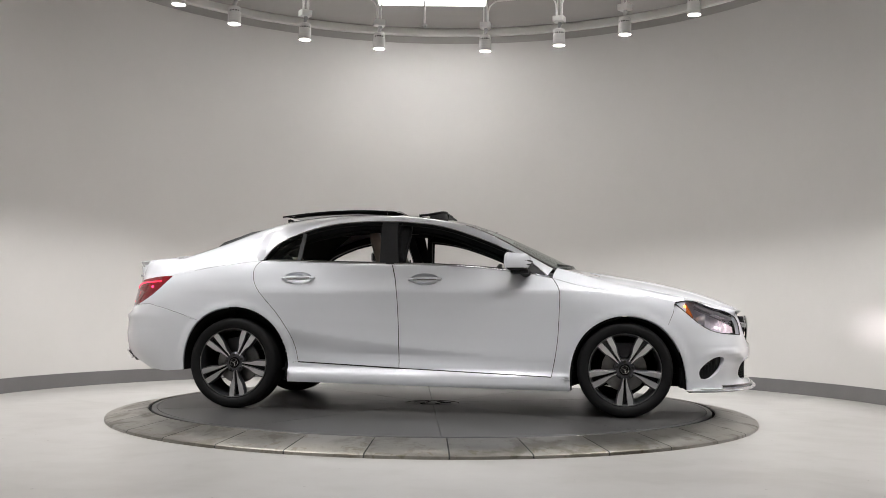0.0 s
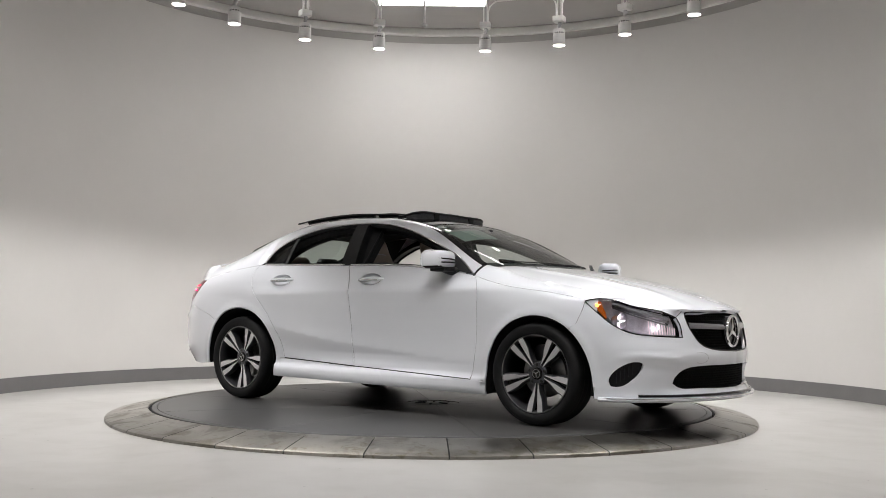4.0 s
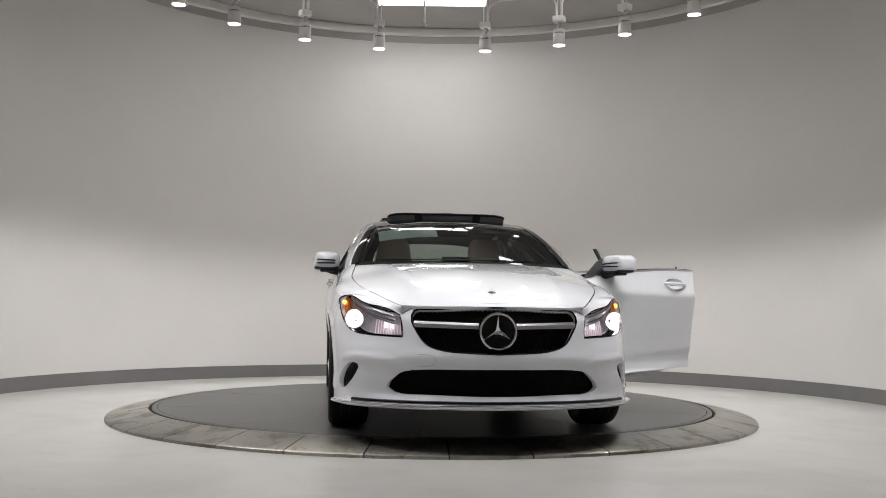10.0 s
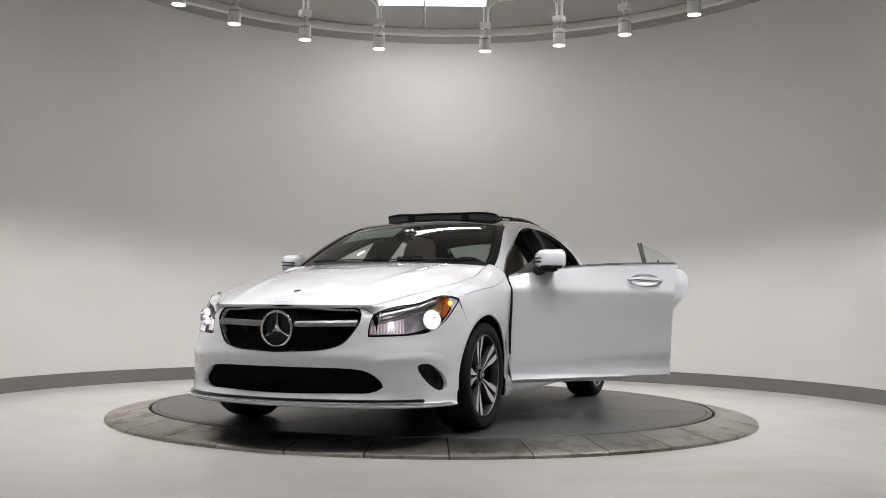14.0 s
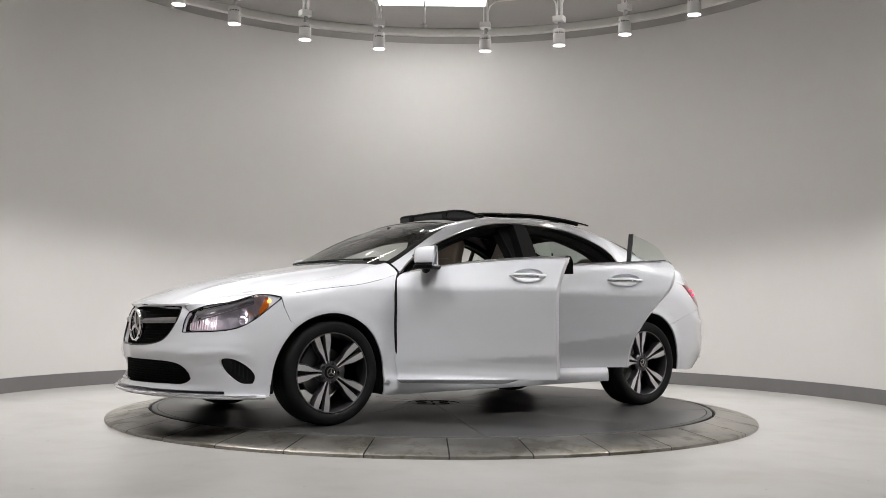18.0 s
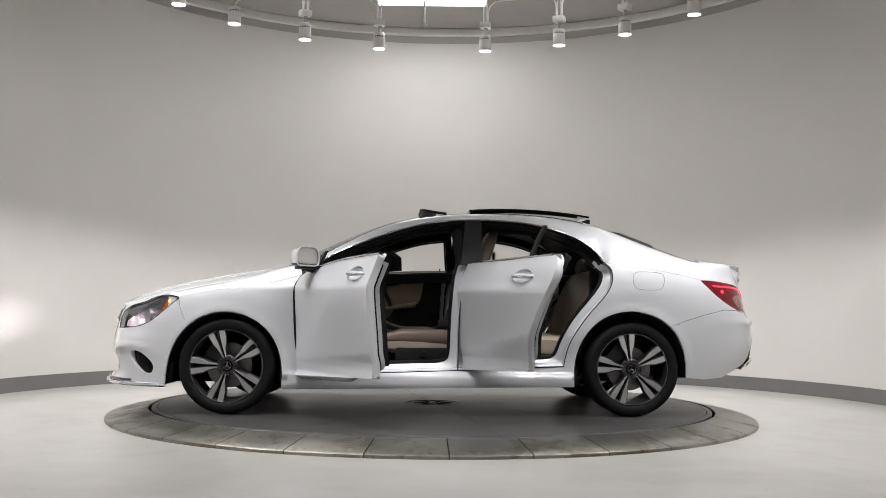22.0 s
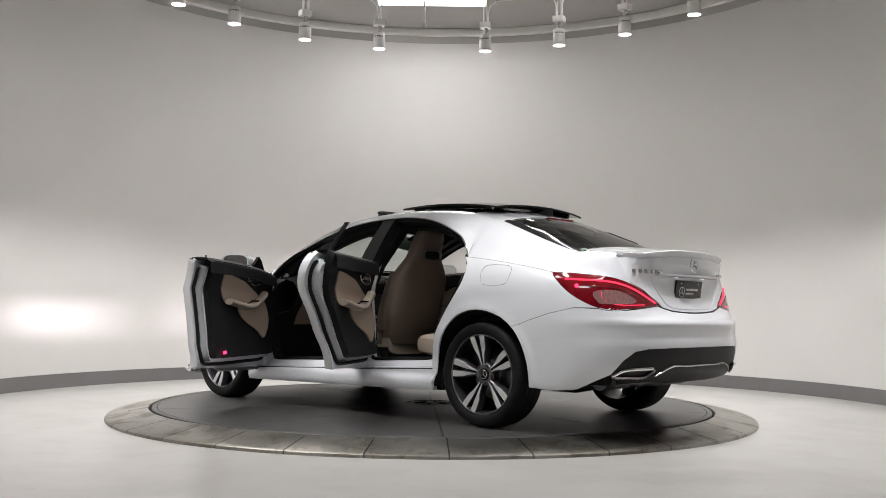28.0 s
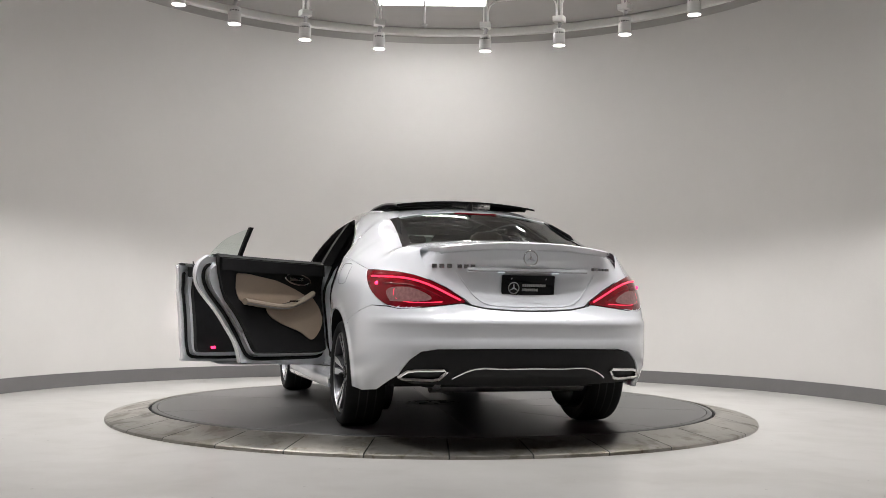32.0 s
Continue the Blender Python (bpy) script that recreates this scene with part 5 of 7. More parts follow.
def star_badge(name, parent, at, r, turn, disc):
    """A ring with three points, as a plain chrome ornament."""
    m = Matrix.Translation(at) @ turn
    bm = bmesh.new()
    ringed(bm, [(r + 0.09 * r * math.cos(a), 0.10 * r * math.sin(a)) for a in np.linspace(0, 2 * math.pi, 10)], 48)
    bmesh.ops.transform(bm, matrix=m, verts=bm.verts)
    b = part(name, fix(bm), M_CHROME, parent, "round chrome badge with three points")
    if disc:
        bm = bmesh.new()
        ringed(bm, ((0.0, -0.012), (r, -0.014), (r, -0.04)), 48)
        bmesh.ops.transform(bm, matrix=m, verts=bm.verts)
        part("badge_plate", fix(bm), M_GLOSS, b, "gloss black badge plate")
    for k in range(3):
        bm = bmesh.new()
        a = radians(90 + 120 * k)
        d, n = Vector((math.cos(a), math.sin(a), 0)), Vector((-math.sin(a), math.cos(a), 0))
        tip = d * r * 0.97
        top = bm.verts.new((0, 0, 0.012))
        v = [bm.verts.new(p) for p in (tip, n * r * 0.13 + d * 0.075 * r, -d * r * 0.14 * 0, -n * r * 0.13 + d * 0.075 * r)]
        lift = bm.verts.new(d * 0.3 * r + Vector((0, 0, 0.010)))
        bm.faces.new((v[0], v[1], lift)), bm.faces.new((v[1], v[2], lift)), bm.faces.new((v[2], v[3], lift)), bm.faces.new((v[3], v[0], lift))
        bm.verts.remove(top)
        bmesh.ops.transform(bm, matrix=m, verts=bm.verts)
        part("star_point", fix(bm), M_CHROME, b, smooth=False)
    return b


build_shell()


# ---- car: lamps ----
def build_lamps_car():
    for sd in (1, -1):
        loop = [tuple(p) for p in HEAD_TOP[:-1]] + [tuple(p) for p in HEAD_IN[:-1]] + [tuple(p) for p in HEAD_BOT[:-1]]
        head = panel("headlamp", loop, body, M_LAMPGLASS, CAR, "clear glowing headlamp with an amber corner", side=sd, gap=0.002, step=0.025, flange=0.01)
        panel("lamp_bowl", loop, lambda s, z: body(s, z, -0.085), M_LAMPIN, head, side=sd, gap=0.004, step=0.03, flange=-0.02)
        # amber corner
        o = crv([(sx(1.700), 0.758), (sx(1.73), 0.764), (sx(1.772), 0.760), (sx(1.785), 0.735), (sx(1.805), 0.700), (sx(1.815), 0.664), (sx(1.765), 0.704), (sx(1.700), 0.758)], 28)[:-1]
        panel("indicator", o, lambda s, z: body(s, z, -0.022), M_AMBER, head, "amber indicator lens", side=sd, gap=0, step=0.02, flange=0.03)
        bm = bmesh.new()
        bmesh.ops.create_uvsphere(bm, u_segments=12, v_segments=8, radius=0.013)
        bmesh.ops.translate(bm, verts=bm.verts, vec=body(sx(1.752), 0.738, -0.016))
        solid("indicator_bulb", bm, M_BULB, head, "glowing amber bulb", side=sd)
        # chrome brow
        s = np.linspace(sx(1.84), sy_front(0.57), 16)
        zz = np.interp(s, (sx(1.84), sx(1.96), sy_front(0.57)), (0.746, 0.708, 0.652))
        bm = bmesh.new()
        grid(bm, [body(s, zz + dz, l) for dz, l in ((0.020, -0.012), (0.012, -0.010), (0.0, -0.020), (-0.012, -0.055))])
        solid("lamp_brow", fix(bm), M_SILVER, head, side=sd)
        # two reflector bowls with their light sources
        for sc, zc, r, depth, lab in ((sx(1.905), 0.645, 0.050, 0.06, "projector"), (sy_front(0.615), 0.612, 0.042, 0.05, "reflector")):
            c = body(sc, zc, -0.022)
            nrm = Vector((1.0, 0.14, -0.03)).normalized()
            side_v = Vector((0, 0, 1)).cross(nrm).normalized()
            up_v = nrm.cross(side_v)
            m = Matrix.Translation(Vector(c)) @ Matrix((side_v, up_v, nrm)).transposed().to_4x4()
            bm = bmesh.new()
            ringed(bm, ((r + 0.006, 0.0), (r, 0.004), (r * 0.93, -0.006), (r * 0.8, -depth * 0.6), (r * 0.5, -depth), (0.0, -depth)), 28)
            bmesh.ops.transform(bm, matrix=m, verts=bm.verts)
            if lab == "projector":
                solid(lab, fix(bm), M_BOWL, head, side=sd)
            else:
                bm.free()
            bm = bmesh.new()
            r0, r1 = (0.0, 0.012) if lab == "reflector" else (0.0235, 0.034)
            ringed(bm, ((r0, -depth * 0.62), (r1, -depth * 0.66)), 24)
            bmesh.ops.transform(bm, matrix=m, verts=bm.verts)
            solid("light_source", fix(bm), M_LEDW, head, "bright white light source", side=sd)
            if lab == "projector":
                bm = bmesh.new()
                wv, hv, dv = 0.020, 0.0045, 0.055
                grid(bm, [[(-wv, -hv, z), (wv, -hv, z), (wv, hv, z), (-wv, hv, z)] for z in (0.004, -dv - 0.004)], closed_u=True)
                bm.faces.new([bm.verts.new((a * wv, b * hv, -dv - 0.004)) for a, b in ((-1, -1), (1, -1), (1, 1), (-1, 1))])
                grid(bm, [[(-a * wv * 1.1, -b * hv * 1.3, -dv + 0.0002) for a, b in ((-1, -1), (1, -1), (1, 1), (-1, 1))], [(-a * 0.012, -b * 0.003, -dv + 0.0002) for a, b in ((-1, -1), (1, -1), (1, 1), (-1, 1))]], closed_u=True)
                bmesh.ops.transform(bm, matrix=m, verts=bm.verts)
                solid("beam_tube", fix(bm), M_LINER, head, side=sd)
                bm = bmesh.new()
                bm.faces.new([bm.verts.new((a * 0.012, b * 0.003, -dv)) for a, b in ((-1, -1), (1, -1), (1, 1), (-1, 1))])
                bmesh.ops.transform(bm, matrix=m, verts=bm.verts)
                solid("beam_source", fix(bm), M_BEAM, head, "intense white beam source", side=sd)
        for k in range(11):
            s0 = sy_front(0.525 + 0.016 * k)
            ribbon("lamp_flute", body(np.full(4, s0), np.linspace(0.566, 0.606 + 0.004 * k, 4), -0.046), 0.0035, M_FLUTE, head, side=sd, n=5)
        # smoked bars under the brow
        for dz, l, rr in ((0.030, -0.016, 0.003), (-0.016, -0.030, 0.0045), (-0.030, -0.040, 0.0035)):
            ribbon("brow_bar", body(s, zz + dz * np.linspace(0.7, 1.0, len(s)), l), rr, M_SILVER if dz < 0 else M_GLOSS, head, side=sd, n=6)
        p = np.concatenate([HEAD_TOP, HEAD_IN[1:], HEAD_BOT[1:]])
        ribbon("lamp_gasket", body(p[:, 0], p[:, 1], -0.002), 0.0035, M_GLOSS, head, "black gasket round the lamp", side=sd, n=6)
        # tail lamp
        loop = [tuple(p) for p in TAIL_TOP] + [tuple(p) for p in TAIL_BOT[:-1]]
        tail = panel("tail_lamp", loop, body, M_RED, CAR, "red tail lamp with a glowing light strip", side=sd, gap=0.002, step=0.025, flange=0.02)
        g = crv([(sx(-1.93), 0.885), (sx(-2.03), 0.880), (sy_rear(0.70), 0.868), (sy_rear(0.60), 0.842), (sy_rear(0.48), 0.790), (sy_rear(0.40), 0.752)], 36)
        ribbon("light_guide", body(g[:, 0], g[:, 1], 0.001), 0.0055, M_REDGLOW, tail, "glowing red light guide", side=sd)
        g = crv([(sx(-2.135), 0.815), (sx(-2.14), 0.775), (sy_rear(0.70), 0.744), (sy_rear(0.60), 0.738), (sy_rear(0.50), 0.742)], 30)
        ribbon("lamp_edge_guide", body(g[:, 0], g[:, 1], -0.0005), 0.0026, M_REDGLOW, tail, "glowing red light guide", side=sd)
        for dz in (-0.026,):
            g = crv([(sx(-2.05), 0.872 + dz), (sy_rear(0.70), 0.862 + dz), (sy_rear(0.60), 0.836 + dz), (sy_rear(0.50), 0.790 + dz)], 20)
            ribbon("lamp_step", body(g[:, 0], g[:, 1], 0.0), 0.003, M_RED, tail, side=sd, n=5)
        o = crv([(sx(-2.125), 0.745), (sx(-2.09), 0.80), (sy_rear(0.715), 0.822), (sy_rear(0.62), 0.80), (sy_rear(0.56), 0.762), (sy_rear(0.66), 0.743), (sx(-2.125), 0.745)], 30)[:-1]
        panel("reversing_lens", o, body, M_GREYLENS, tail, "greyish clear reversing lens", side=sd, gap=0, step=0.03, flange=0.004, lift=0.002)
        bm = bmesh.new()
        bmesh.ops.create_uvsphere(bm, u_segments=10, v_segments=6, radius=0.011)
        bmesh.ops.translate(bm, verts=bm.verts, vec=body(sx(-2.0), 0.845, 0.0))
        solid("side_marker", bm, M_REDDOT, tail, "bright red marker light", side=sd)


# ---- car: doors ----
DOOR_F = sb(F_GAP) + sb([(x, float(BELT(x))) for x in np.linspace(0.82, -0.20, 22)]) + sb(B_GAP[::-1])
DOOR_R = sb(B_GAP) + sb([(x, float(BELT(x))) for x in np.linspace(-0.28, -1.13, 20)]) + sb(R_GAP[::-1])


def handle(parent, x0, x1, z, sd):
    """Pull handle over a shallow cup."""
    xs = np.linspace(x0, x1, 14)
    u = np.linspace(0, 1, 14)
    y = np.array([flank(x, z) for x in xs])
    bm = bmesh.new()
    rows = []
    for x, yy, t in zip(xs, y, u):
        h = 0.0155 * (0.55 + 0.45 * math.sin(math.pi * min(max(t, 0.05), 0.95)))
        out = 0.030 * math.sin(math.pi * t) ** 0.55
        rows.append([(x, yy + out - 0.006 + 0.012 * math.cos(a), z + 0.006 * (t - 0.5) + h * math.sin(a)) for a in np.linspace(0, 2 * math.pi, 9)[:-1]])
    vs = grid(bm, rows, closed_u=True)
    bm.faces.new(vs[0]), bm.faces.new(vs[-1])
    solid("door_handle", fix(bm), M_PAINT, parent, "white pull handle with a chrome strip", sd)
    ribbon("handle_strip", [(x, yy + 0.030 * math.sin(math.pi * t) ** 0.55 + 0.004, z - 0.002 + 0.006 * (t - 0.5)) for x, yy, t in zip(xs[2:-2], y[2:-2], u[2:-2])], 0.0045, M_CHROME, parent, side=sd)
    bm = bmesh.new()
    ring = np.array(cup_outline(x0, x1, z))
    c = ring.mean(0)
    grid(bm, [body(c[0] + (ring[:, 0] - c[0]) * rr, c[1] + (ring[:, 1] - c[1]) * rr, l) for rr, l in ((1.02, 0.0005), (0.97, -0.004), (0.88, -0.014), (0.7, -0.024), (0.4, -0.028), (0.02, -0.028))], closed_u=True)
    solid("handle_cup", fix(bm), M_PAINT, parent, "hollow handle recess", sd)


def cup_outline(x0, x1, z):
    cx, w = (x0 + x1) / 2, abs(x1 - x0) * 0.41
    return [(sx(cx + w * math.cos(a)), z + 0.040 * math.sin(a)) for a in np.linspace(0, 2 * math.pi, 33)[:-1]]


def mirror(parent, sd):
    bm = bmesh.new()
    rows = []
    xs = np.linspace(0, 1, 12)
    for t in xs:
        x = 0.585 + 0.145 * t
        r = (math.sin(math.pi * min(0.5, 0.30 + 0.36 * (1 - t))) if t < 0.7 else math.sin(math.pi * 0.408) * (1 - ((t - 0.7) / 0.3) ** 2.2 * 0.92))
        yc, zc = 0.906 - 0.010 * t, 1.031
        hw, hh = 0.089 * r, 0.060 * r
        ring = []
        for a in np.linspace(0, 2 * math.pi, 37)[:-1]:
            c, s_ = math.cos(a), math.sin(a)
            up = hh * math.copysign(abs(s_) ** 0.45, s_)
            taper = 1 - 0.22 * max(up / 0.060, 0) ** 2
            ring.append((x - 0.03 * c * (1 - t), yc + hw * taper * math.copysign(abs(c) ** 0.38, c), zc + up))
        rows.append(ring)
    vs = grid(bm, rows, closed_u=True)
    bm.faces.new(vs[-1])
    fix(bm)
    for f in bm.faces:
        f.material_index = 1 if f.calc_center_median().z < 0.988 else 0
    solid("mirror_housing", bm, (M_PAINT, M_BLACK), parent, "white door mirror housing with a black underside", sd)
    bm = bmesh.new()
    c = np.mean(np.array(rows[0]), 0)
    ring = [((p[0] + 0.006), (p[1] - c[1]) * 0.93 + c[1], (p[2] - c[2]) * 0.90 + c[2]) for p in rows[0]]
    f = bm.faces.new([bm.verts.new(p) for p in ring])
    solid("mirror_glass", fix(bm), M_CHROME, parent, "mirror glass", sd)
    ribbon("mirror_rim", rows[0] + [rows[0][0]], 0.005, M_PAINT, parent, side=sd)
    bm = bmesh.new()
    box(bm, (0.590, 0.812, 0.952), (0.712, 0.945, 0.974), 0.010)
    solid("mirror_base", fix(bm), M_BLACK, parent, "black mirror underside", sd)
    bm = bmesh.new()
    tube(bm, crv([(0.70, 0.80, 0.955), (0.68, 0.84, 0.955), (0.665, 0.90, 0.968)], 8), [0.030, 0.029, 0.027, 0.025, 0.023, 0.022, 0.021, 0.020], 10)
    solid("mirror_arm", fix(bm), M_BLACK, parent, "black mirror arm", sd)
    for dz in (0.020, -0.002):
        ys = np.linspace(0.845, 0.975, 8)
        ribbon("repeater_line", [(0.7335 - 9.0 * max(y - 0.903, 0) ** 2 - 2.0 * min(y - 0.903, 0) ** 2, y, 1.012 + dz + (0.06 if dz > 0 else 0.0) * (y - 0.91)) for y in ys], 0.0052, M_BLACK, parent, side=sd)
    # sail
    bm = bmesh.new()
    pts = [(0.835, 0.94), (0.69, 1.050), (0.64, 1.075), (0.62, 0.968), (0.72, 0.955)]
    top = [tuple(side_glass(x, z, 0.004)) for x, z in pts]
    back = [tuple(side_glass(x, z, -0.018)) for x, z in pts]
    a, b = [bm.verts.new(p) for p in top], [bm.verts.new(p) for p in back]
    bm.faces.new(a), bm.faces.new(b[::-1])
    for i in range(5):
        bm.faces.new((a[i], a[(i + 1) % 5], b[(i + 1) % 5], b[i]))
    solid("mirror_sail", fix(bm), M_BLACK, parent, "black triangular mirror sail", sd)


def chaikin(pts, n):
    """Round the corners of a closed outline."""
    p = np.array(pts, float)
    for _ in range(n):
        q = np.roll(p, -1, axis=0)
        p = np.stack([p * 0.75 + q * 0.25, p * 0.25 + q * 0.75], 1).reshape(-1, 2)
    return p


def even(poly, step):
    """Walk a closed outline at even steps."""
    p = np.concatenate([poly, poly[:1]])
    s = np.r_[0, np.cumsum(np.linalg.norm(np.diff(p, axis=0), axis=1))]
    q = np.linspace(0, s[-1], int(s[-1] / step) + 1)[:-1]
    return np.stack([np.interp(q, s, p[:, 0]), np.interp(q, s, p[:, 1])], 1)


def xz_panel(name, pts, lift, mat, parent, label="", sd=1, step=0.03, flange=0.012, smooth_n=0):
    o = chaikin(even(np.array(pts, float), 0.045), smooth_n) if smooth_n else pts
    return panel(name, sb(o), lambda s, z: body(s, z, lift), mat, parent, label, side=sd, gap=0.0, step=step, flange=-flange)


def door(front, sd):
    out = DOOR_F if front else DOOR_R
    nm = "front_door" if front else "rear_door"
    opened = sd > 0
    lab = ("white front door " if front else "white rear door ") + ("standing wide open" if opened else "closed with its window lowered")
    d = panel(nm, out, body, M_PAINT, CAR, lab, side=sd, gap=0.003, step=0.018, flange=0.045, holes=(cup_outline(*((-0.117, 0.114, 0.908) if front else (-1.010, -0.775, 0.912))),))
    poly = dense(clean(np.array(out)), 0.03)
    # frame, inner shell, seal, trim
    zmin = float(poly[:, 1].min())

    def ring_in(side_d, low_d):
        q = inset(poly, side_d)
        q[:, 1] = np.clip(q[:, 1], zmin + low_d, BELT(PX(q[:, 0])) - 0.02)
        q = even(clean(q), 0.05)
        for _ in range(3):
            q = 0.5 * q + 0.25 * (np.roll(q, 1, 0) + np.roll(q, -1, 0))
        return chaikin(q, 1)
    panel("door_frame", inset(poly, 0.003), lambda s, z: body(s, z, -0.050), M_PAINT, d, "white inner door frame", side=sd, gap=0.0, step=0.06, flange=-0.02)
    panel("door_inner", ring_in(0.046, 0.080), lambda s, z: body(s, z, -0.108), M_PAINT, d, side=sd, gap=0.0, step=0.06, flange=-0.055)
    seal = ring_in(0.030, 0.058)
    zlim = 0.955 if front else 0.975
    pts = body(seal[:, 0], np.minimum(seal[:, 1], zlim), -0.060)
    ribbon("door_seal", np.concatenate([pts, pts[:1]]), 0.012, M_RUBBER, d, "black rubber door seal", side=sd)
    trim = ring_in(0.066, 0.104)
    k = np.clip((trim[:, 1] - 0.75) / 0.13, 0, 1)
    trim[:, 1] = np.minimum(trim[:, 1] + 0.10 * k, BELT(PX(trim[:, 0])) - 0.006)
    panel("door_trim", trim, lambda s, z: body(s, z, -0.150), M_TRIMB, d, "black door trim", side=sd, gap=0.0, step=0.05, flange=-0.05)
    # top cap at the belt
    xs = np.linspace(0.80, -0.22, 20) if front else np.linspace(-0.28, -1.12, 18)
    bm = bmesh.new()
    zb = BELT(xs)
    s = np.array([sx(x) for x in xs])
    b0 = body(s, zb)
    grid(bm, [b0 + np.array((0, dy, dz)) for dy, dz in ((-0.012, 0.001), (-0.016, 0.010), (-0.05, 0.016), (-0.11, 0.012), (-0.152, -0.015), (-0.156, -0.09))])
    solid("belt_cap", fix(bm), M_TRIMB, d, "black belt moulding", side=sd)
    ribbon("belt_strip", b0 + np.array((0, 0.001, 0.004)), 0.0055, M_CHROME, d, "chrome belt strip", side=sd)
    if front:
        shift, hx = 1.00, 0.44
    else:
        shift, hx = 0.0, -0.52
    up = [(x + shift, z) for x, z in ((-0.985, 0.925), (-0.90, 0.925), (-0.66, 0.885), (-0.50, 0.835), (-0.40, 0.79), (-0.48, 0.755), (-0.64, 0.725), (-0.93, 0.735), (-0.965, 0.80))]
    lo = [(x + shift, z) for x, z in ((-0.74, 0.70), (-0.52, 0.705), (-0.35, 0.785), (-0.285, 0.70), (-0.262, 0.61), (-0.31, 0.52), (-0.37, 0.475), (-0.46, 0.54), (-0.62, 0.595), (-0.71, 0.645))]
    arm = [(x + shift, z) for x, z in ((-0.92, 0.742), (-0.76, 0.720), (-0.60, 0.710), (-0.48, 0.742), (-0.36, 0.802))]
    xz_panel("trim_insert", up, -0.158, M_DOORB, d, "beige leather trim insert", sd, smooth_n=2)
    xz_panel("door_pocket", lo, -0.162, M_DOORB, d, "beige door pocket", sd, smooth_n=2)
    a = crv(arm, 16)
    p = np.array([body(sx(x), z, -0.185) for x, z in a])
    bm = bmesh.new()
    rows = []
    for q in p:
        rows.append([(q[0], q[1] + 0.032 * math.cos(t), q[2] + 0.022 * math.sin(t)) for t in np.linspace(0, 2 * math.pi, 11)[:-1]])
    vs = grid(bm, rows, closed_u=True)
    bm.faces.new(vs[0]), bm.faces.new(vs[-1])
    solid("armrest", fix(bm), M_BEIGEL, d, "light beige armrest", sd)
    ribbon("armrest_strip", p + np.array((0, -0.026, -0.010)), 0.005, M_SILVER, d, side=sd)
    bm = bmesh.new()
    k = p[11]
    box(bm, (k[0] - 0.05, k[1] - 0.022, k[2] + 0.010), (k[0] + 0.05, k[1] + 0.020, k[2] + 0.020), 0.003)
    solid("window_switch", bm, M_GLOSS, d, "gloss black window switches", sd)
    # inner release lever in its bezel
    c = body(sx(hx + 0.03), 0.900, -0.160)
    loop = [(c[0] + 0.105 * math.cos(t), c[1] - 0.004, c[2] + 0.036 * math.sin(t) - 0.12 * 0.105 * math.cos(t)) for t in np.linspace(0, 2 * math.pi, 25)]
    ribbon("lever_bezel", loop, 0.006, M_CHROME, d, "chrome lever bezel", side=sd)
    bm = bmesh.new()
    box(bm, (c[0] - 0.075, c[1] - 0.018, c[2] - 0.012), (c[0] + 0.035, c[1] - 0.004, c[2] + 0.012), 0.005)
    solid("release_lever", bm, M_CHROME, d, "chrome release lever", sd)
    # latch on the free edge
    gap_line = B_GAP if front else R_GAP
    zl = 0.80
    for nm2, dz, hz, mt in (("latch", 0.0, 0.035, M_BRAKE), ("latch_slot", -0.01, 0.012, M_GAP), ("latch_plug", -0.085, 0.010, M_GAP)):
        bm = bmesh.new()
        w = 0.022 if nm2 == "latch" else 0.010
        xl = float(np.interp(zl + dz - hz, gap_line[:, 1], gap_line[:, 0])) + 0.062
        y = flank(xl, zl)
        box(bm, (xl - (0.004 if nm2 != "latch" else 0), y - 0.080 - w, zl + dz - hz), (xl + 0.03, y - 0.080 + w, zl + dz + hz), 0.002)
        solid(nm2, bm, mt, d, side=sd)
    if front:
        c = body(sx(0.02), 0.40, -0.156)
        bm = bmesh.new()
        box(bm, (c[0] - 0.018, c[1] - 0.004, c[2] - 0.010), (c[0] + 0.018, c[1] + 0.006, c[2] + 0.010), 0.004)
        solid("door_warning_lamp", bm, M_REDDOT if opened else M_RED, d, "glowing red door lamp", sd)
        bm = bmesh.new()
        tube(bm, [(-0.12, flank(-0.12, 0.99) - 0.07, 1.0), (-0.12, flank(-0.12, 0.99) - 0.07, 1.045)], 0.005, 8)
        solid("lock_pin", fix(bm), M_BLACK, d, side=sd)
        mirror(d, sd)
        handle(d, -0.117, 0.114, 0.908, sd)
    else:
        handle(d, -1.010, -0.775, 0.912, sd)
        # fixed quarter glass with its bar
        bar0 = (-0.905, float(BELT(-0.905)))
        wt = crv(WTOP, 120)
        arc = [(x, z - 0.006) for x, z in wt if x < -0.90]
        loop = [bar0, (-0.895, 1.232)] + arc + [(-1.15, 1.034)]
        panel("quarter_glass", loop, side_glass, M_QGLASS, d, "clear greenish quarter glass", side=sd, gap=0.004, step=0.05, flange=0.004, lift=-0.012)
        bm = bmesh.new()
        pts = [side_glass(x, z, -0.010) for x, z in ((-0.905, 1.02), (-0.898, 1.13), (-0.892, 1.232))]
        grid(bm, [[p + np.array((dx, dy, 0)) for p in pts] for dx, dy in ((0.014, -0.012), (0.014, 0.010), (-0.014, 0.010), (-0.014, -0.012), (0.014, -0.012))])
        solid("window_bar", fix(bm), M_BLACK, d, "black window divider bar", sd)
    if opened:
        hx, hy, ang = (0.895, 0.84, 61.3) if front else (-0.212, 0.842, 60.5)
        d.matrix_basis = Matrix.Translation((hx, hy, 0)) @ Matrix.Rotation(radians(-ang), 4, "Z") @ Matrix.Translation((-hx, -hy, 0))
    return d


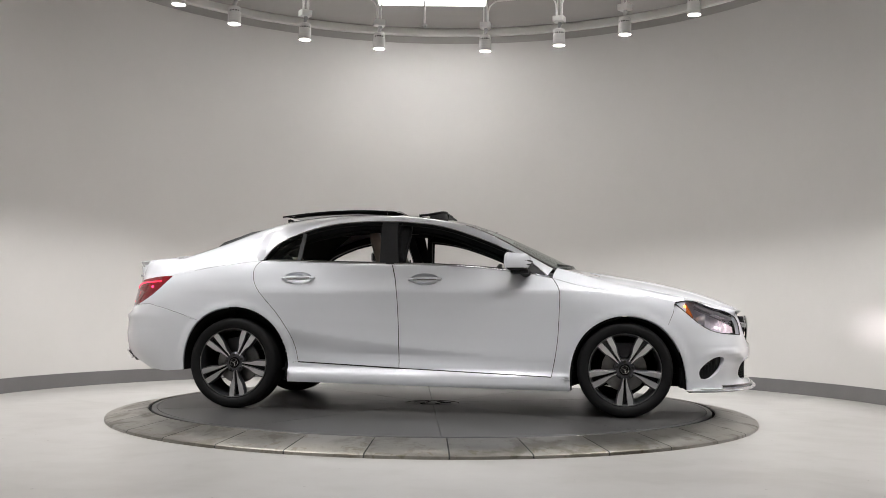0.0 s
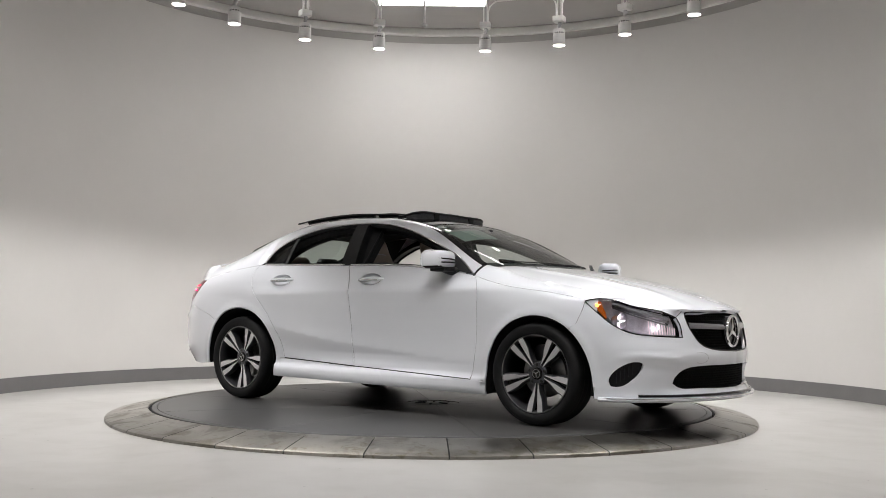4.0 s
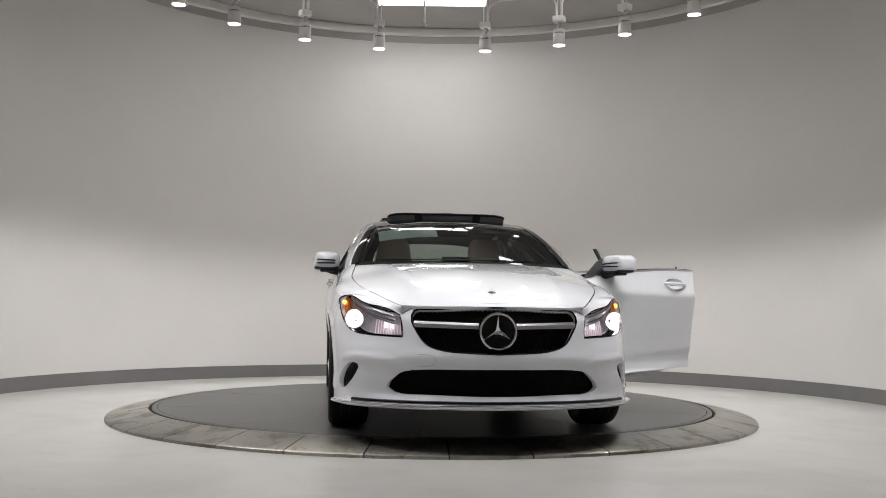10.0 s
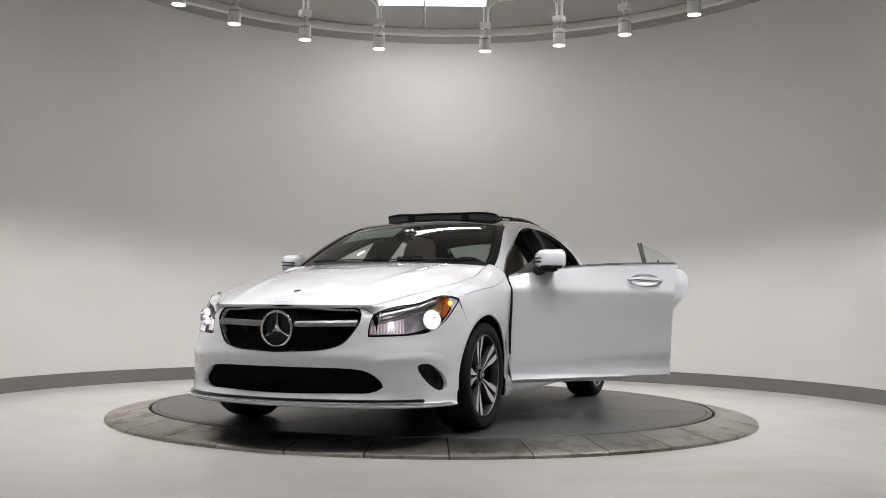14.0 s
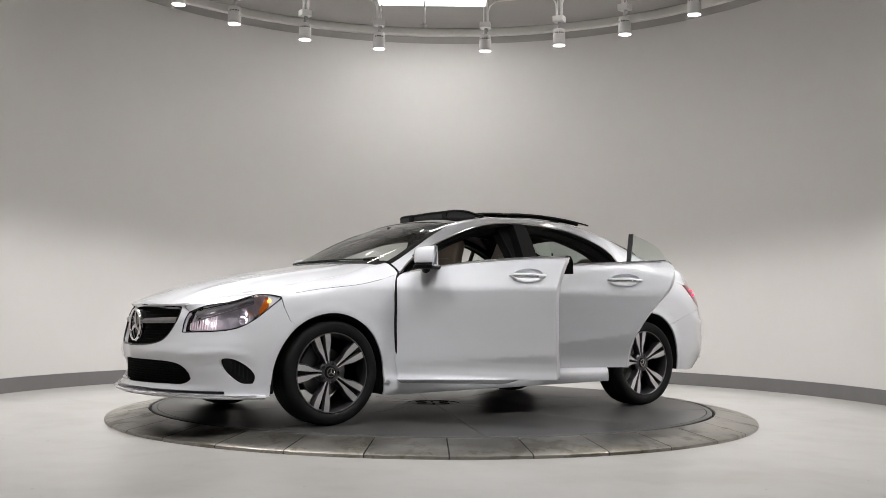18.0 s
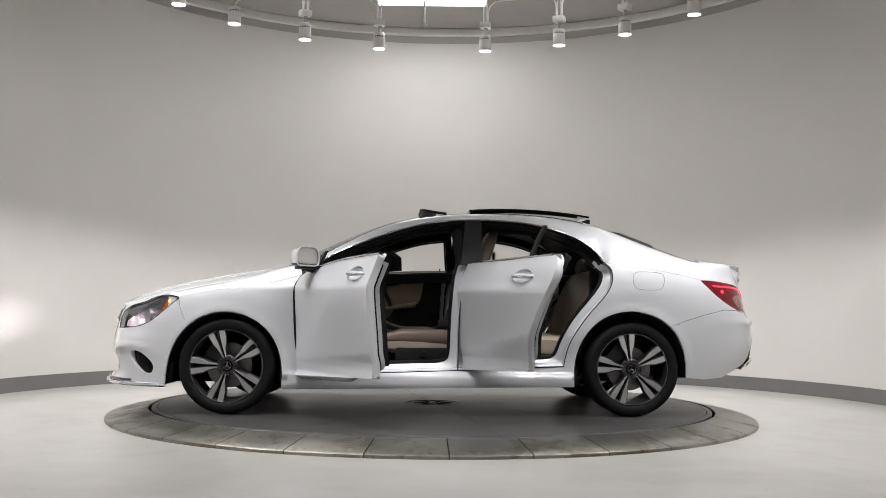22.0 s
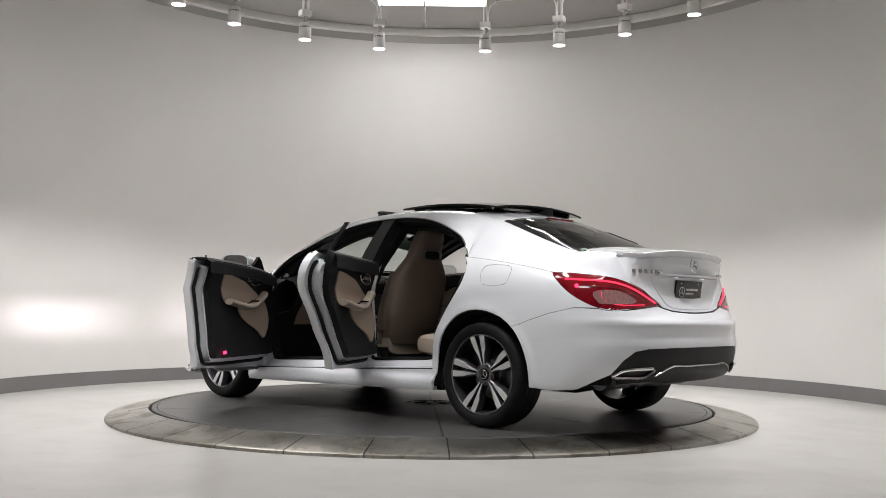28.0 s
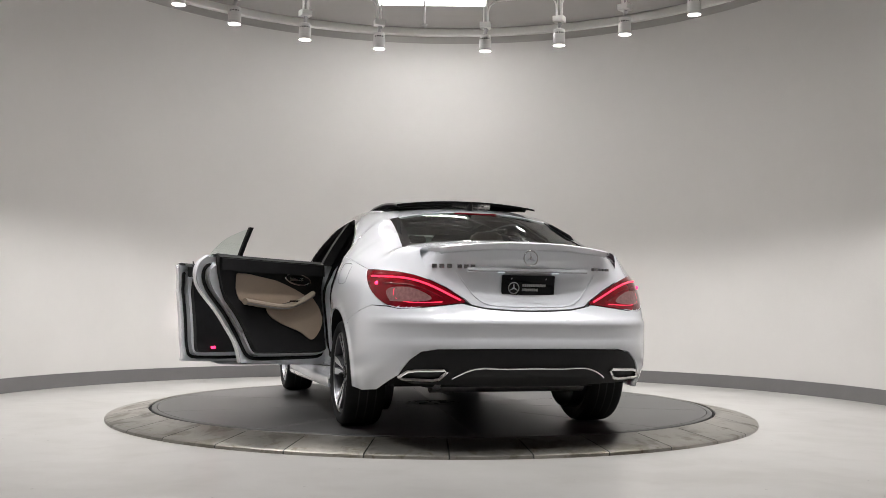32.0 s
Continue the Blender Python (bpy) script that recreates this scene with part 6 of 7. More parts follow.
def build_doors():
    for sd in (1, -1):
        door(True, sd)
        door(False, sd)


# ---- car: door openings and pillars ----
def round_ring(p, n):
    """Ease the corners of a closed line below the belt."""
    keep = np.clip((p[:, 1:2] - 0.80) / 0.15, 0, 1)
    q = p.copy()
    for _ in range(n):
        q = 0.5 * q + 0.25 * (np.roll(q, 1, 0) + np.roll(q, -1, 0))
    return p * keep + q * (1 - keep)


def build_openings():
    wt = crv(WTOP, 80)
    for sd in (1, -1):
        # front and rear aperture rings: flank edge, jamb and inner rim
        for front in (True, False):
            if front:
                low = [(x, z) for x, z in B_GAP[::-1]] + [(x, 0.298 - 0.036 * (x + 0.178) / 1.04) for x in np.linspace(-0.17, 0.85, 14)] + [tuple(p) for p in F_GAP]
                up = [(x, z) for x, z in wt if -0.215 < x < 0.83]
            else:
                low = [tuple(p) for p in R_GAP[::-1]] + [(x, 0.331 - 0.031 * (x + 0.893) / 0.715) for x in np.linspace(-0.88, -0.19, 10)] + [tuple(p) for p in B_GAP]
                up = [(x, z) for x, z in wt if -1.165 < x < -0.29]
            outer = [body(sx(x), z, -0.004) for x, z in low] + [side_glass(x, z, -0.004) for x, z in up]
            flat = np.array([(p[0], p[2]) for p in outer])
            i1, i2 = round_ring(inset(flat, 0.030), 4), round_ring(inset(flat, 0.062), 14)
            y0 = np.array([p[1] for p in outer])
            r0 = np.array(outer)
            r1 = np.stack([i1[:, 0] * 0.25 + flat[:, 0] * 0.75, y0 - 0.055, i1[:, 1] * 0.25 + flat[:, 1] * 0.75], 1)
            r2 = np.stack([i1[:, 0], y0 - 0.066, i1[:, 1]], 1)
            r3 = np.stack([i2[:, 0], y0 - 0.085, i2[:, 1]], 1)
            r4 = np.stack([i2[:, 0], y0 - 0.16, i2[:, 1]], 1)
            bm = bmesh.new()
            grid(bm, [r0, r1, r2, r3], closed_u=True)
            fix(bm)
            for f in bm.faces:
                c = f.calc_center_median()
                f.material_index = 1 if c.z > float(BELT(c.x)) + 0.004 else 0
            ob = solid("door_jamb", bm, (M_PAINT, M_TRIMB), CAR, "white door opening frame, black above the belt", sd)
            bm = bmesh.new()
            tube(bm, np.concatenate([r3, r3[:1]]), 0.012, 8, cap=False)
            solid("body_seal", fix(bm), M_RUBBER, ob, "black rubber body seal", sd)
            bm = bmesh.new()
            grid(bm, [r3, r4], closed_u=True)
            solid("aperture_trim", fix(bm), M_TRIMB, ob, "black inner aperture trim", sd)
        # black centre pillar above the belt
        bm = bmesh.new()
        rows = []
        for t in np.linspace(0, 1, 8):
            z = 1.005 + 0.322 * t
            rows.append([side_glass(x, z, l) for x, l in ((-0.335 - 0.01 * t, -0.07), (-0.325 - 0.02 * t, -0.002), (-0.19 - 0.045 * t, -0.002), (-0.18 - 0.045 * t, -0.07))])
        grid(bm, rows)
        solid("centre_pillar", fix(bm), M_BLACK, CAR, "black centre pillar", sd)
        # lower centre pillar behind the doors
        bm = bmesh.new()
        rows = []
        for t in np.linspace(0, 1, 10):
            z = 0.27 + 0.76 * t
            y = flank(-0.2, z)
            rows.append([(-0.27 - 0.03 * t, y - 0.12, z), (-0.25 - 0.03 * t, y - 0.090, z), (-0.13 - 0.08 * t, y - 0.090, z), (-0.11 - 0.09 * t, y - 0.12, z)])
        grid(bm, rows)
        solid("pillar_foot", fix(bm), M_PAINT, CAR, "white lower centre pillar", sd)
        # chrome over the windows
        p = side_glass(wt[:, 0], wt[:, 1], 0.004)
        ribbon("window_chrome", p, 0.0055, M_CHROME, CAR, "slim chrome window surround", side=sd)
        bm = bmesh.new()
        p2 = np.array([side_glass(x, z, l) for x, z, l in [(a, b, 0) for a, b in wt]])
        grid(bm, [p2 + np.array((0, -0.003, 0.0)), p2 + np.array((0, -0.010, -0.022)), p2 + np.array((0, -0.05, -0.024)), p2 + np.array((0, -0.09, 0.0))])
        solid("window_seal", fix(bm), M_RUBBER, CAR, "black window rubber", sd)
        # quarter shut line: fuel flap on the right rear of a left-hand-drive car sits by the driver's rear wheel
    fl = chaikin([(-1.350, 0.972), (-1.46, 0.974), (-1.572, 0.966), (-1.568, 0.90), (-1.545, 0.852), (-1.45, 0.848), (-1.352, 0.856)], 3)
    loop = np.array(sb(list(fl) + [fl[0]]))
    ribbon("fuel_flap_line", body(loop[:, 0], loop[:, 1], -0.0008), 0.0015, M_GAP, CAR, "thin dark outline of the fuel flap", n=4)
    # tow cover line on the front bumper
    tow = crv([(0.42, 0.462), (0.365, 0.462), (0.335, 0.448), (0.328, 0.425), (0.345, 0.408), (0.42, 0.404)], 20)
    s, z = np.array([2 * SLEN - sy_front(y) for y in tow[:, 0]]), tow[:, 1]
    ribbon("tow_cover_line", body(s, z, -0.0004), 0.0012, M_SILVER, CAR, n=4)


# ---- car: wheels and underside ----
def build_wheels():
    bm = bmesh.new()
    ringed(bm, ((0.226, -0.20), (0.226, -0.02), (0.222, 0.0), (0.225, 0.050), (0.231, 0.072), (0.235, 0.083), (0.241, 0.080), (0.241, 0.06)), 56, axis="y")
    wheel = part("wheel", fix(bm), M_ALLOYD, CAR, "two-tone twin-spoke alloy wheel with a low tyre")
    bm = bmesh.new()
    prof = [(0.232, 0.060), (0.240, 0.080), (0.258, 0.094), (0.285, 0.098), (0.303, 0.090), (0.312, 0.074), (0.3165, 0.05), (0.3175, 0.0), (0.3175, -0.05), (0.3165, -0.09), (0.312, -0.114), (0.300, -0.13), (0.27, -0.138), (0.235, -0.12)]
    ringed(bm, prof, 64, axis="y")
    part("tyre", fix(bm), M_RUBBER, wheel, "black low-profile tyre")
    for y in (-0.075, -0.025, 0.025):
        bm = bmesh.new()
        ringed(bm, ((0.3182, y - 0.004), (0.3182, y + 0.004)), 64, axis="y")
        part("tread_groove", fix(bm), M_GAP, wheel)
    bm = bmesh.new()
    ringed(bm, ((0.2335, 0.0800), (0.2355, 0.0856), (0.2385, 0.0856), (0.241, 0.082)), 56, axis="y")
    part("rim_lip", fix(bm), M_BRAKE, wheel, "bright machined rim edge")
    spoke_line = ((0.046, 0.0045, 0.0150, 0.054), (0.085, 0.0055, 0.0225, 0.058), (0.118, 0.0065, 0.0310, 0.062), (0.138, 0.0075, 0.0400, 0.064), (0.152, 0.0085, 0.0470, 0.066),
                  (0.172, 0.0105, 0.0520, 0.070), (0.200, 0.0135, 0.0575, 0.075), (0.2365, 0.0170, 0.0625, 0.080))
    for k in range(5):
        for sgn in (-1, 1):
            a0 = radians(72 * k)
            bm = bmesh.new()
            rows = []
            for r, inner, outer, y in spoke_line:
                row = []
                for t, yy in ((inner - 0.001, y - 0.050), (inner, y - 0.003), (inner + 0.0022, y), (outer - 0.006, y), (outer - 0.002, y - 0.003), (outer + 0.004, y - 0.026), (outer + 0.002, y - 0.050)):
                    t *= sgn
                    row.append((r * math.cos(a0) - t * math.sin(a0), yy, r * math.sin(a0) + t * math.cos(a0)))
                rows.append(row)
            vs = grid(bm, rows, closed_u=True)
            bm.faces.new(vs[0]), bm.faces.new(vs[-1])
            fix(bm)
            for f in bm.faces:
                f.material_index = 0 if f.normal.y > 0.80 else 1
            part("spoke", bm, (M_ALLOY, M_ALLOYD), wheel, smooth=False)
        # dark floor of the slot between the two blades
        bm = bmesh.new()
        rows = []
        for r, inner, outer, y in spoke_line:
            rows.append([(r * math.cos(a0) - t * math.sin(a0), y - 0.030, r * math.sin(a0) + t * math.cos(a0)) for t in (-inner - 0.002, inner + 0.002)])
        grid(bm, rows)
        part("spoke_slot", fix(bm), M_GLOSS, wheel, smooth=False)
    bm = bmesh.new()
    ringed(bm, ((0.072, 0.0), (0.070, 0.046), (0.060, 0.055), (0.040, 0.056), (0.038, 0.052)), 40, axis="y")
    part("hub", fix(bm), M_ALLOYD, wheel)
    bm = bmesh.new()
    ringed(bm, ((0.038, 0.050), (0.036, 0.060), (0.030, 0.0625), (0.0, 0.063)), 32, axis="y")
    part("hub_cap", fix(bm), M_GLOSS, wheel, "dark hub cap with a chrome badge")
    bm = bmesh.new()
    ringed(bm, [(0.026 + 0.0022 * math.cos(a), 0.0635 + 0.002 * math.sin(a)) for a in np.linspace(0, 2 * math.pi, 7)], 32, axis="y")
    for k in range(3):
        a = radians(90 + 120 * k)
        tube(bm, [(0, 0.064, 0), (0.026 * math.cos(a), 0.0635, 0.026 * math.sin(a))], [0.005, 0.001], 6)
    part("cap_badge", fix(bm), M_CHROME, wheel)
    for k in range(5):
        a = radians(36 + 72 * k)
        bm = bmesh.new()
        ringed(bm, ((0.011, 0.03), (0.011, 0.054), (0.008, 0.058), (0.0, 0.058)), 6, c=(0.055 * math.cos(a), 0.055 * math.sin(a)), axis="y")
        part("wheel_bolt", fix(bm), M_GAP, wheel, smooth=False)
    bm = bmesh.new()
    ringed(bm, ((0.0, -0.01), (0.06, -0.005), (0.062, -0.035), (0.15, -0.035), (0.15, -0.06), (0.06, -0.06)), 48, axis="y")
    part("brake_disc", fix(bm), M_BRAKE, wheel, "grey steel brake disc")
    bm = bmesh.new()
    box(bm, (0.075, -0.085, -0.06), (0.175, -0.015, 0.075), 0.012, Matrix.Rotation(radians(-35), 4, "Y"))
    part("brake_caliper", bm, M_ALLOYD, wheel)
    first = True
    for x, sd, turned in ((1.349, 1, 0), (-1.349, 1, 8), (1.349, -1, 54), (-1.349, -1, 46)):
        m = Matrix.Translation((x, sd * 0.780, 0.3172)) @ Matrix.Rotation(0 if sd > 0 else math.pi, 4, "Z") @ Matrix.Rotation(radians(-turned), 4, "Y")
        if first:
            wheel.matrix_basis = m
            first = False
        else:
            copy_thing(wheel, m)
    for x, arch in ((1.36, F_ARCH), (-1.34, R_ARCH)):
        for sd in (1, -1):
            bm = bmesh.new()
            rows = []
            for ax, az in arch:
                d = Vector((ax - x, az - 0.315)).normalized() * 0.005
                q = body(sx(ax), az, -0.006)
                p, low = (ax - d.x, az - d.y), (ax - d.x * 3, az - d.y * 3)
                rows.append([(p[0], q[1], p[1]), (low[0], q[1] - 0.03, low[1]), (low[0], 0.50, low[1]), (x + 0.1 * (ax - x), 0.50, 0.315 + 0.1 * (az - 0.315))])
            grid(bm, rows)
            solid("arch_liner", fix(bm), M_LINER, CAR, "black wheel arch liner", sd)
            for xx, w in (((x + 0.37, 0.02), (x - 0.37, 0.02)) if x > 0 else ((x + 0.37, 0.02),)):
                bm = bmesh.new()
                box(bm, (xx - w, 0.60, 0.20), (xx + w, 0.81, 0.33), 0.008)
                solid("mud_flap", bm, M_LINER, CAR, side=sd)
    bm = bmesh.new()
    box(bm, (-0.97, -0.80, 0.195), (0.99, 0.80, 0.27), 0.01)
    box(bm, (0.97, -0.52, 0.19), (2.12, 0.52, 0.28), 0.02)
    box(bm, (-2.0, -0.52, 0.27), (-0.95, 0.52, 0.34), 0.02)
    part("underbody", bm, M_LINER, CAR, "black underbody")
    for x in (1.35, -1.35):
        bm = bmesh.new()
        tube(bm, [(x, -0.70, 0.30), (x, 0.70, 0.30)], 0.03, 10)
        part("axle", fix(bm), M_LINER, CAR)
    bm = bmesh.new()
    tube(bm, [(-0.9, 0.2, 0.22), (-1.6, 0.25, 0.22), (-2.0, 0.45, 0.29)], 0.03, 10)
    part("exhaust_pipe", fix(bm), M_BRAKE, CAR, "dull steel exhaust pipe")
    bm = bmesh.new()
    tube(bm, [(-1.92, -0.46, 0.29), (-1.92, 0.46, 0.29)], 0.055, 14)
    part("silencer", fix(bm), M_BRAKE, CAR, "dull steel silencer")
    # bulkheads that close the shell
    for nm, lo, hi in (("bulkhead", (0.93, -0.78, 0.25), (0.96, 0.78, 0.93)), ("boot_wall", (-1.45, -0.70, 0.30), (-1.40, 0.70, 1.0)), ("radiator_wall", (2.02, -0.5, 0.22), (2.05, 0.5, 0.70))):
        bm = bmesh.new()
        box(bm, lo, hi, 0.01)
        part(nm, bm, M_CARPET, CAR)


build_lamps_car()
build_doors()
build_openings()
build_wheels()


# ---- car: interior ----
def rounded(cx, cy, hx, hy, n=20, p=0.55):
    out = []
    for a in np.linspace(0, 2 * math.pi, n + 1)[:-1]:
        c, s = math.cos(a), math.sin(a)
        out.append((cx + hx * math.copysign(abs(c) ** p, c), cy + hy * math.copysign(abs(s) ** p, s)))
    return out


def skin(sections, cap=True):
    """Closed skin over a row of equal loops."""
    bm = bmesh.new()
    vs = grid(bm, sections, closed_u=True)
    if cap:
        bm.faces.new(vs[0][::-1])
        bm.faces.new(vs[-1])
    return fix(bm)


def front_seat(y0, label):
    st = ((0.46, 0.20, 0.075), (0.55, 0.235, 0.085), (0.68, 0.255, 0.085), (0.82, 0.262, 0.080), (0.93, 0.250, 0.072), (1.00, 0.205, 0.062), (1.06, 0.158, 0.055), (1.13, 0.138, 0.052), (1.20, 0.132, 0.050), (1.25, 0.115, 0.042), (1.275, 0.075, 0.025))
    sec = []
    for z, hw, th in st:
        t = (z - 0.46) / 0.815
        xc = -0.215 - 0.235 * t + 0.02 * math.sin(math.pi * t)
        sec.append([(x, y, z) for x, y in rounded(xc, y0, th, hw)])
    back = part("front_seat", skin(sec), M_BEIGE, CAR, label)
    st = ((-0.26, 0.22, 0.46, 0.075), (-0.15, 0.245, 0.455, 0.08), (0.05, 0.255, 0.46, 0.08), (0.20, 0.255, 0.468, 0.078), (0.29, 0.245, 0.468, 0.068), (0.335, 0.22, 0.46, 0.04))
    sec = [[(x, y, z) for y, z in rounded(y0, zc, hw, hh)] for x, hw, zc, hh in st]
    part("seat_cushion", skin(sec), M_BEIGEL, back, "light beige seat cushion")
    for s in (-1, 1):
        st = ((-0.20, 0.035, 0.50, 0.05), (0.0, 0.045, 0.512, 0.055), (0.20, 0.045, 0.515, 0.05), (0.31, 0.03, 0.50, 0.03))
        part("seat_bolster", skin([[(x, y, z) for y, z in rounded(y0 + s * 0.215, zc, hw, hh, 14, 0.8)] for x, hw, zc, hh in st]), M_BEIGE, back)
        st = ((0.56, 0.045, 0.05), (0.70, 0.05, 0.06), (0.85, 0.045, 0.055), (0.96, 0.03, 0.035))
        sec = []
        for z, hw, th in st:
            t = (z - 0.46) / 0.815
            sec.append([(x, y, z) for x, y in rounded(-0.165 - 0.235 * t, y0 + s * 0.215, th, hw, 14, 0.8)])
        part("back_bolster", skin(sec), M_BEIGE, back)
    # headrest opening with its bright frame, on both faces
    for dx in (-0.062, 0.052):
        xc = -0.215 - 0.235 * 0.77
        loop = [(xc + dx, y0 + 0.076 * math.copysign(abs(math.cos(a)) ** 0.5, math.cos(a)), 1.085 + 0.030 * math.copysign(abs(math.sin(a)) ** 0.5, math.sin(a))) for a in np.linspace(0, 2 * math.pi, 25)]
        bm = bmesh.new()
        tube(bm, loop, 0.005, 6)
        part("slot_frame", fix(bm), M_SILVER, back, "silver headrest slot frame")
        bm = bmesh.new()
        bm.faces.new([bm.verts.new((p[0] + math.copysign(0.001, dx), p[1], p[2])) for p in loop[:-1]])
        part("slot", fix(bm), M_TRIMB, back, smooth=False)
    for s in (-1, 1):
        bm = bmesh.new()
        box(bm, (-0.28, y0 + s * 0.255 - 0.02, 0.33), (0.24, y0 + s * 0.255 + 0.02, 0.44), 0.018)
        part("seat_side", bm, M_TRIMB, back)
    bm = bmesh.new()
    ringed(bm, ((0.0, 0.012), (0.020, 0.012), (0.024, 0.0)), 20, axis="y")
    bmesh.ops.transform(bm, matrix=Matrix.Translation((0.05, y0 + (0.276 if y0 > 0 else -0.288), 0.395)), verts=bm.verts)
    part("seat_knob", fix(bm), M_BLACK, back)
    bm = bmesh.new()
    box(bm, (-0.25, y0 - 0.20, 0.27), (0.22, y0 + 0.20, 0.40), 0.01)
    part("seat_base", bm, M_BLACK, back)


def build_interior():
    front_seat(0.37, "beige leather sports seat behind the steering wheel")
    front_seat(-0.37, "beige leather passenger sports seat")
    # rear bench
    st = ((-0.55, 0.60, 0.47, 0.05), (-0.60, 0.64, 0.47, 0.075), (-0.80, 0.65, 0.455, 0.08), (-1.05, 0.62, 0.44, 0.08))
    bench = part("rear_bench", skin([[(x, y, z) for y, z in rounded(0, zc, hw, hh, 28, 0.35)] for x, hw, zc, hh in st]), M_BEIGEL, CAR, "beige rear bench seat")
    sec = []
    for z, hw, th in ((0.45, 0.58, 0.07), (0.60, 0.60, 0.085), (0.80, 0.60, 0.08), (0.95, 0.57, 0.06), (1.0, 0.54, 0.03)):
        xc = -1.03 - 0.33 * (z - 0.45)
        sec.append([(x, y, z) for x, y in rounded(xc, 0, th, hw, 28, 0.35)])
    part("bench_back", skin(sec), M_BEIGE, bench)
    for y0 in (-0.36, 0.0, 0.36):
        sec = [[(x, y, z) for x, y in rounded(-1.23 - 0.2 * (z - 1.0), y0, th, hw, 16, 0.5)] for z, hw, th in ((0.99, 0.09, 0.03), (1.03, 0.12, 0.045), (1.09, 0.12, 0.045), (1.12, 0.09, 0.025))]
        part("rear_headrest", skin(sec), M_BEIGE if y0 else M_TRIMB, bench)
    # floor, sills, shelf, lining
    bm = bmesh.new()
    box(bm, (-1.10, -0.74, 0.262), (0.95, 0.74, 0.285), 0.004)
    box(bm, (-1.10, -0.10, 0.28), (0.6, 0.10, 0.40), 0.02)
    part("cabin_floor", bm, M_CARPET, CAR, "black carpeted floor")
    for sd in (1, -1):
        bm = bmesh.new()
        rows = []
        for x in np.linspace(-0.93, 0.90, 20):
            z = 0.298 - 0.036 * (x + 0.178) / 1.04
            yo = flank(x, z - 0.012) - 0.012
            rows.append([(x, yo, z - 0.012), (x, yo - 0.012, z + 0.004), (x, 0.797, z + 0.006), (x, 0.792, z + 0.016), (x, 0.765, z + 0.018), (x, 0.758, z + 0.034), (x, 0.70, z + 0.034), (x, 0.70, 0.27)])
        grid(bm, rows)
        sill = solid("door_sill", fix(bm), M_PAINT, CAR, "white stepped door sill", sd)
        bm = bmesh.new()
        box(bm, (-0.06, 0.715, 0.330), (0.80, 0.752, 0.333), 0.001)
        solid("sill_plate", bm, M_BLACK, sill, "black sill plate", sd)
        # cabin side lining below the rear window
        bm = bmesh.new()
        box(bm, (-1.40, 0.60, 0.40), (-1.10, 0.66, 0.99), 0.02)
        solid("side_lining", bm, M_TRIMB, CAR, side=sd)
    bm = bmesh.new()
    box(bm, (-1.90, -0.56, 0.985), (-1.20, 0.56, 1.005), 0.008)
    part("parcel_shelf", bm, M_TRIMB, CAR, "black rear parcel shelf")
    half = [(0.26, 0), (0.25, 0.3), (0.235, 0.52), (0.0, 0.515), (-0.5, 0.505), (-1.0, 0.50), (-1.22, 0.49), (-1.24, 0)]
    hole = [(0.05, -0.40), (0.05, 0.40), (-0.32, 0.40), (-0.32, -0.40)]
    panel("headlining", half + [(x, -y) for x, y in half[::-1][1:-1]], lambda x, y: CABIN(x, y, -0.055), M_TRIMB, CAR, "dark headlining round the open sunroof", gap=0.0, step=0.08, holes=(hole,), flange=-0.03)
    for sd in (1, -1):
        xs = np.linspace(0.25, -1.2, 24)
        bm = bmesh.new()
        grid(bm, [CABIN(xs, CY(xs) - d, l) for d, l in ((0.03, -0.03), (0.05, -0.055), (0.08, -0.058))])
        solid("roof_lining_edge", fix(bm), M_TRIMB, CAR, side=sd)
        xs = np.linspace(0.90, 0.25, 14)
        bm = bmesh.new()
        grid(bm, [CABIN(xs, CY(xs) - d, l) for d, l in ((0.005, -0.012), (0.03, -0.045), (0.065, -0.03), (0.068, -0.008))])
        solid("screen_pillar_trim", fix(bm), M_TRIMB, CAR, "black pillar trim", side=sd)
        # inner face of the rear pillar
        bm = bmesh.new()
        grid(bm, [[(-1.12, 0.70, 1.0), (-1.30, 0.66, 1.0), (-1.75, 0.60, 1.01)], [(-1.0, 0.62, 1.2), (-1.2, 0.58, 1.2), (-1.55, 0.55, 1.18)], [(-0.85, 0.55, 1.31), (-1.1, 0.53, 1.30), (-1.35, 0.51, 1.26)]])
        solid("pillar_lining", fix(bm), M_TRIMB, CAR, "black rear pillar lining", side=sd)
    # dashboard
    prof = ((0.97, 0.965), (0.80, 0.985), (0.66, 0.978), (0.57, 0.955), (0.525, 0.905), (0.53, 0.83), (0.565, 0.76), (0.62, 0.72), (0.80, 0.70))
    bm = bmesh.new()
    rows = []
    for y in np.linspace(-0.76, 0.76, 25):
        k = 1 - 0.06 * (abs(y) / 0.76) ** 4
        rows.append([(x + 0.03 * (abs(y) / 0.76) ** 3, y, z * k + (0.030 * math.exp(-((y - 0.37) / 0.17) ** 4) if 0.6 < x < 0.9 else 0)) for x, z in prof])
    grid(bm, rows)
    dash = part("dashboard", fix(bm), M_TRIMB, CAR, "black dashboard with a beige lower panel")
    for lo, hi in (((0.17, 0.47), (0.60, 0.80)), ((0.56, 0.47), (0.72, 0.80)), ((-0.70, 0.55), (-0.25, 0.80))):
        y0, y1 = lo[0], hi[0]
        bm = bmesh.new()
        grid(bm, [[(0.525, y, 0.79), (0.545, y, 0.73), (0.60, y, 0.66), (0.64, y, 0.58)] for y in np.linspace(y0, y1, 6)])
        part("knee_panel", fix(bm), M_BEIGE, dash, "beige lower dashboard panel")
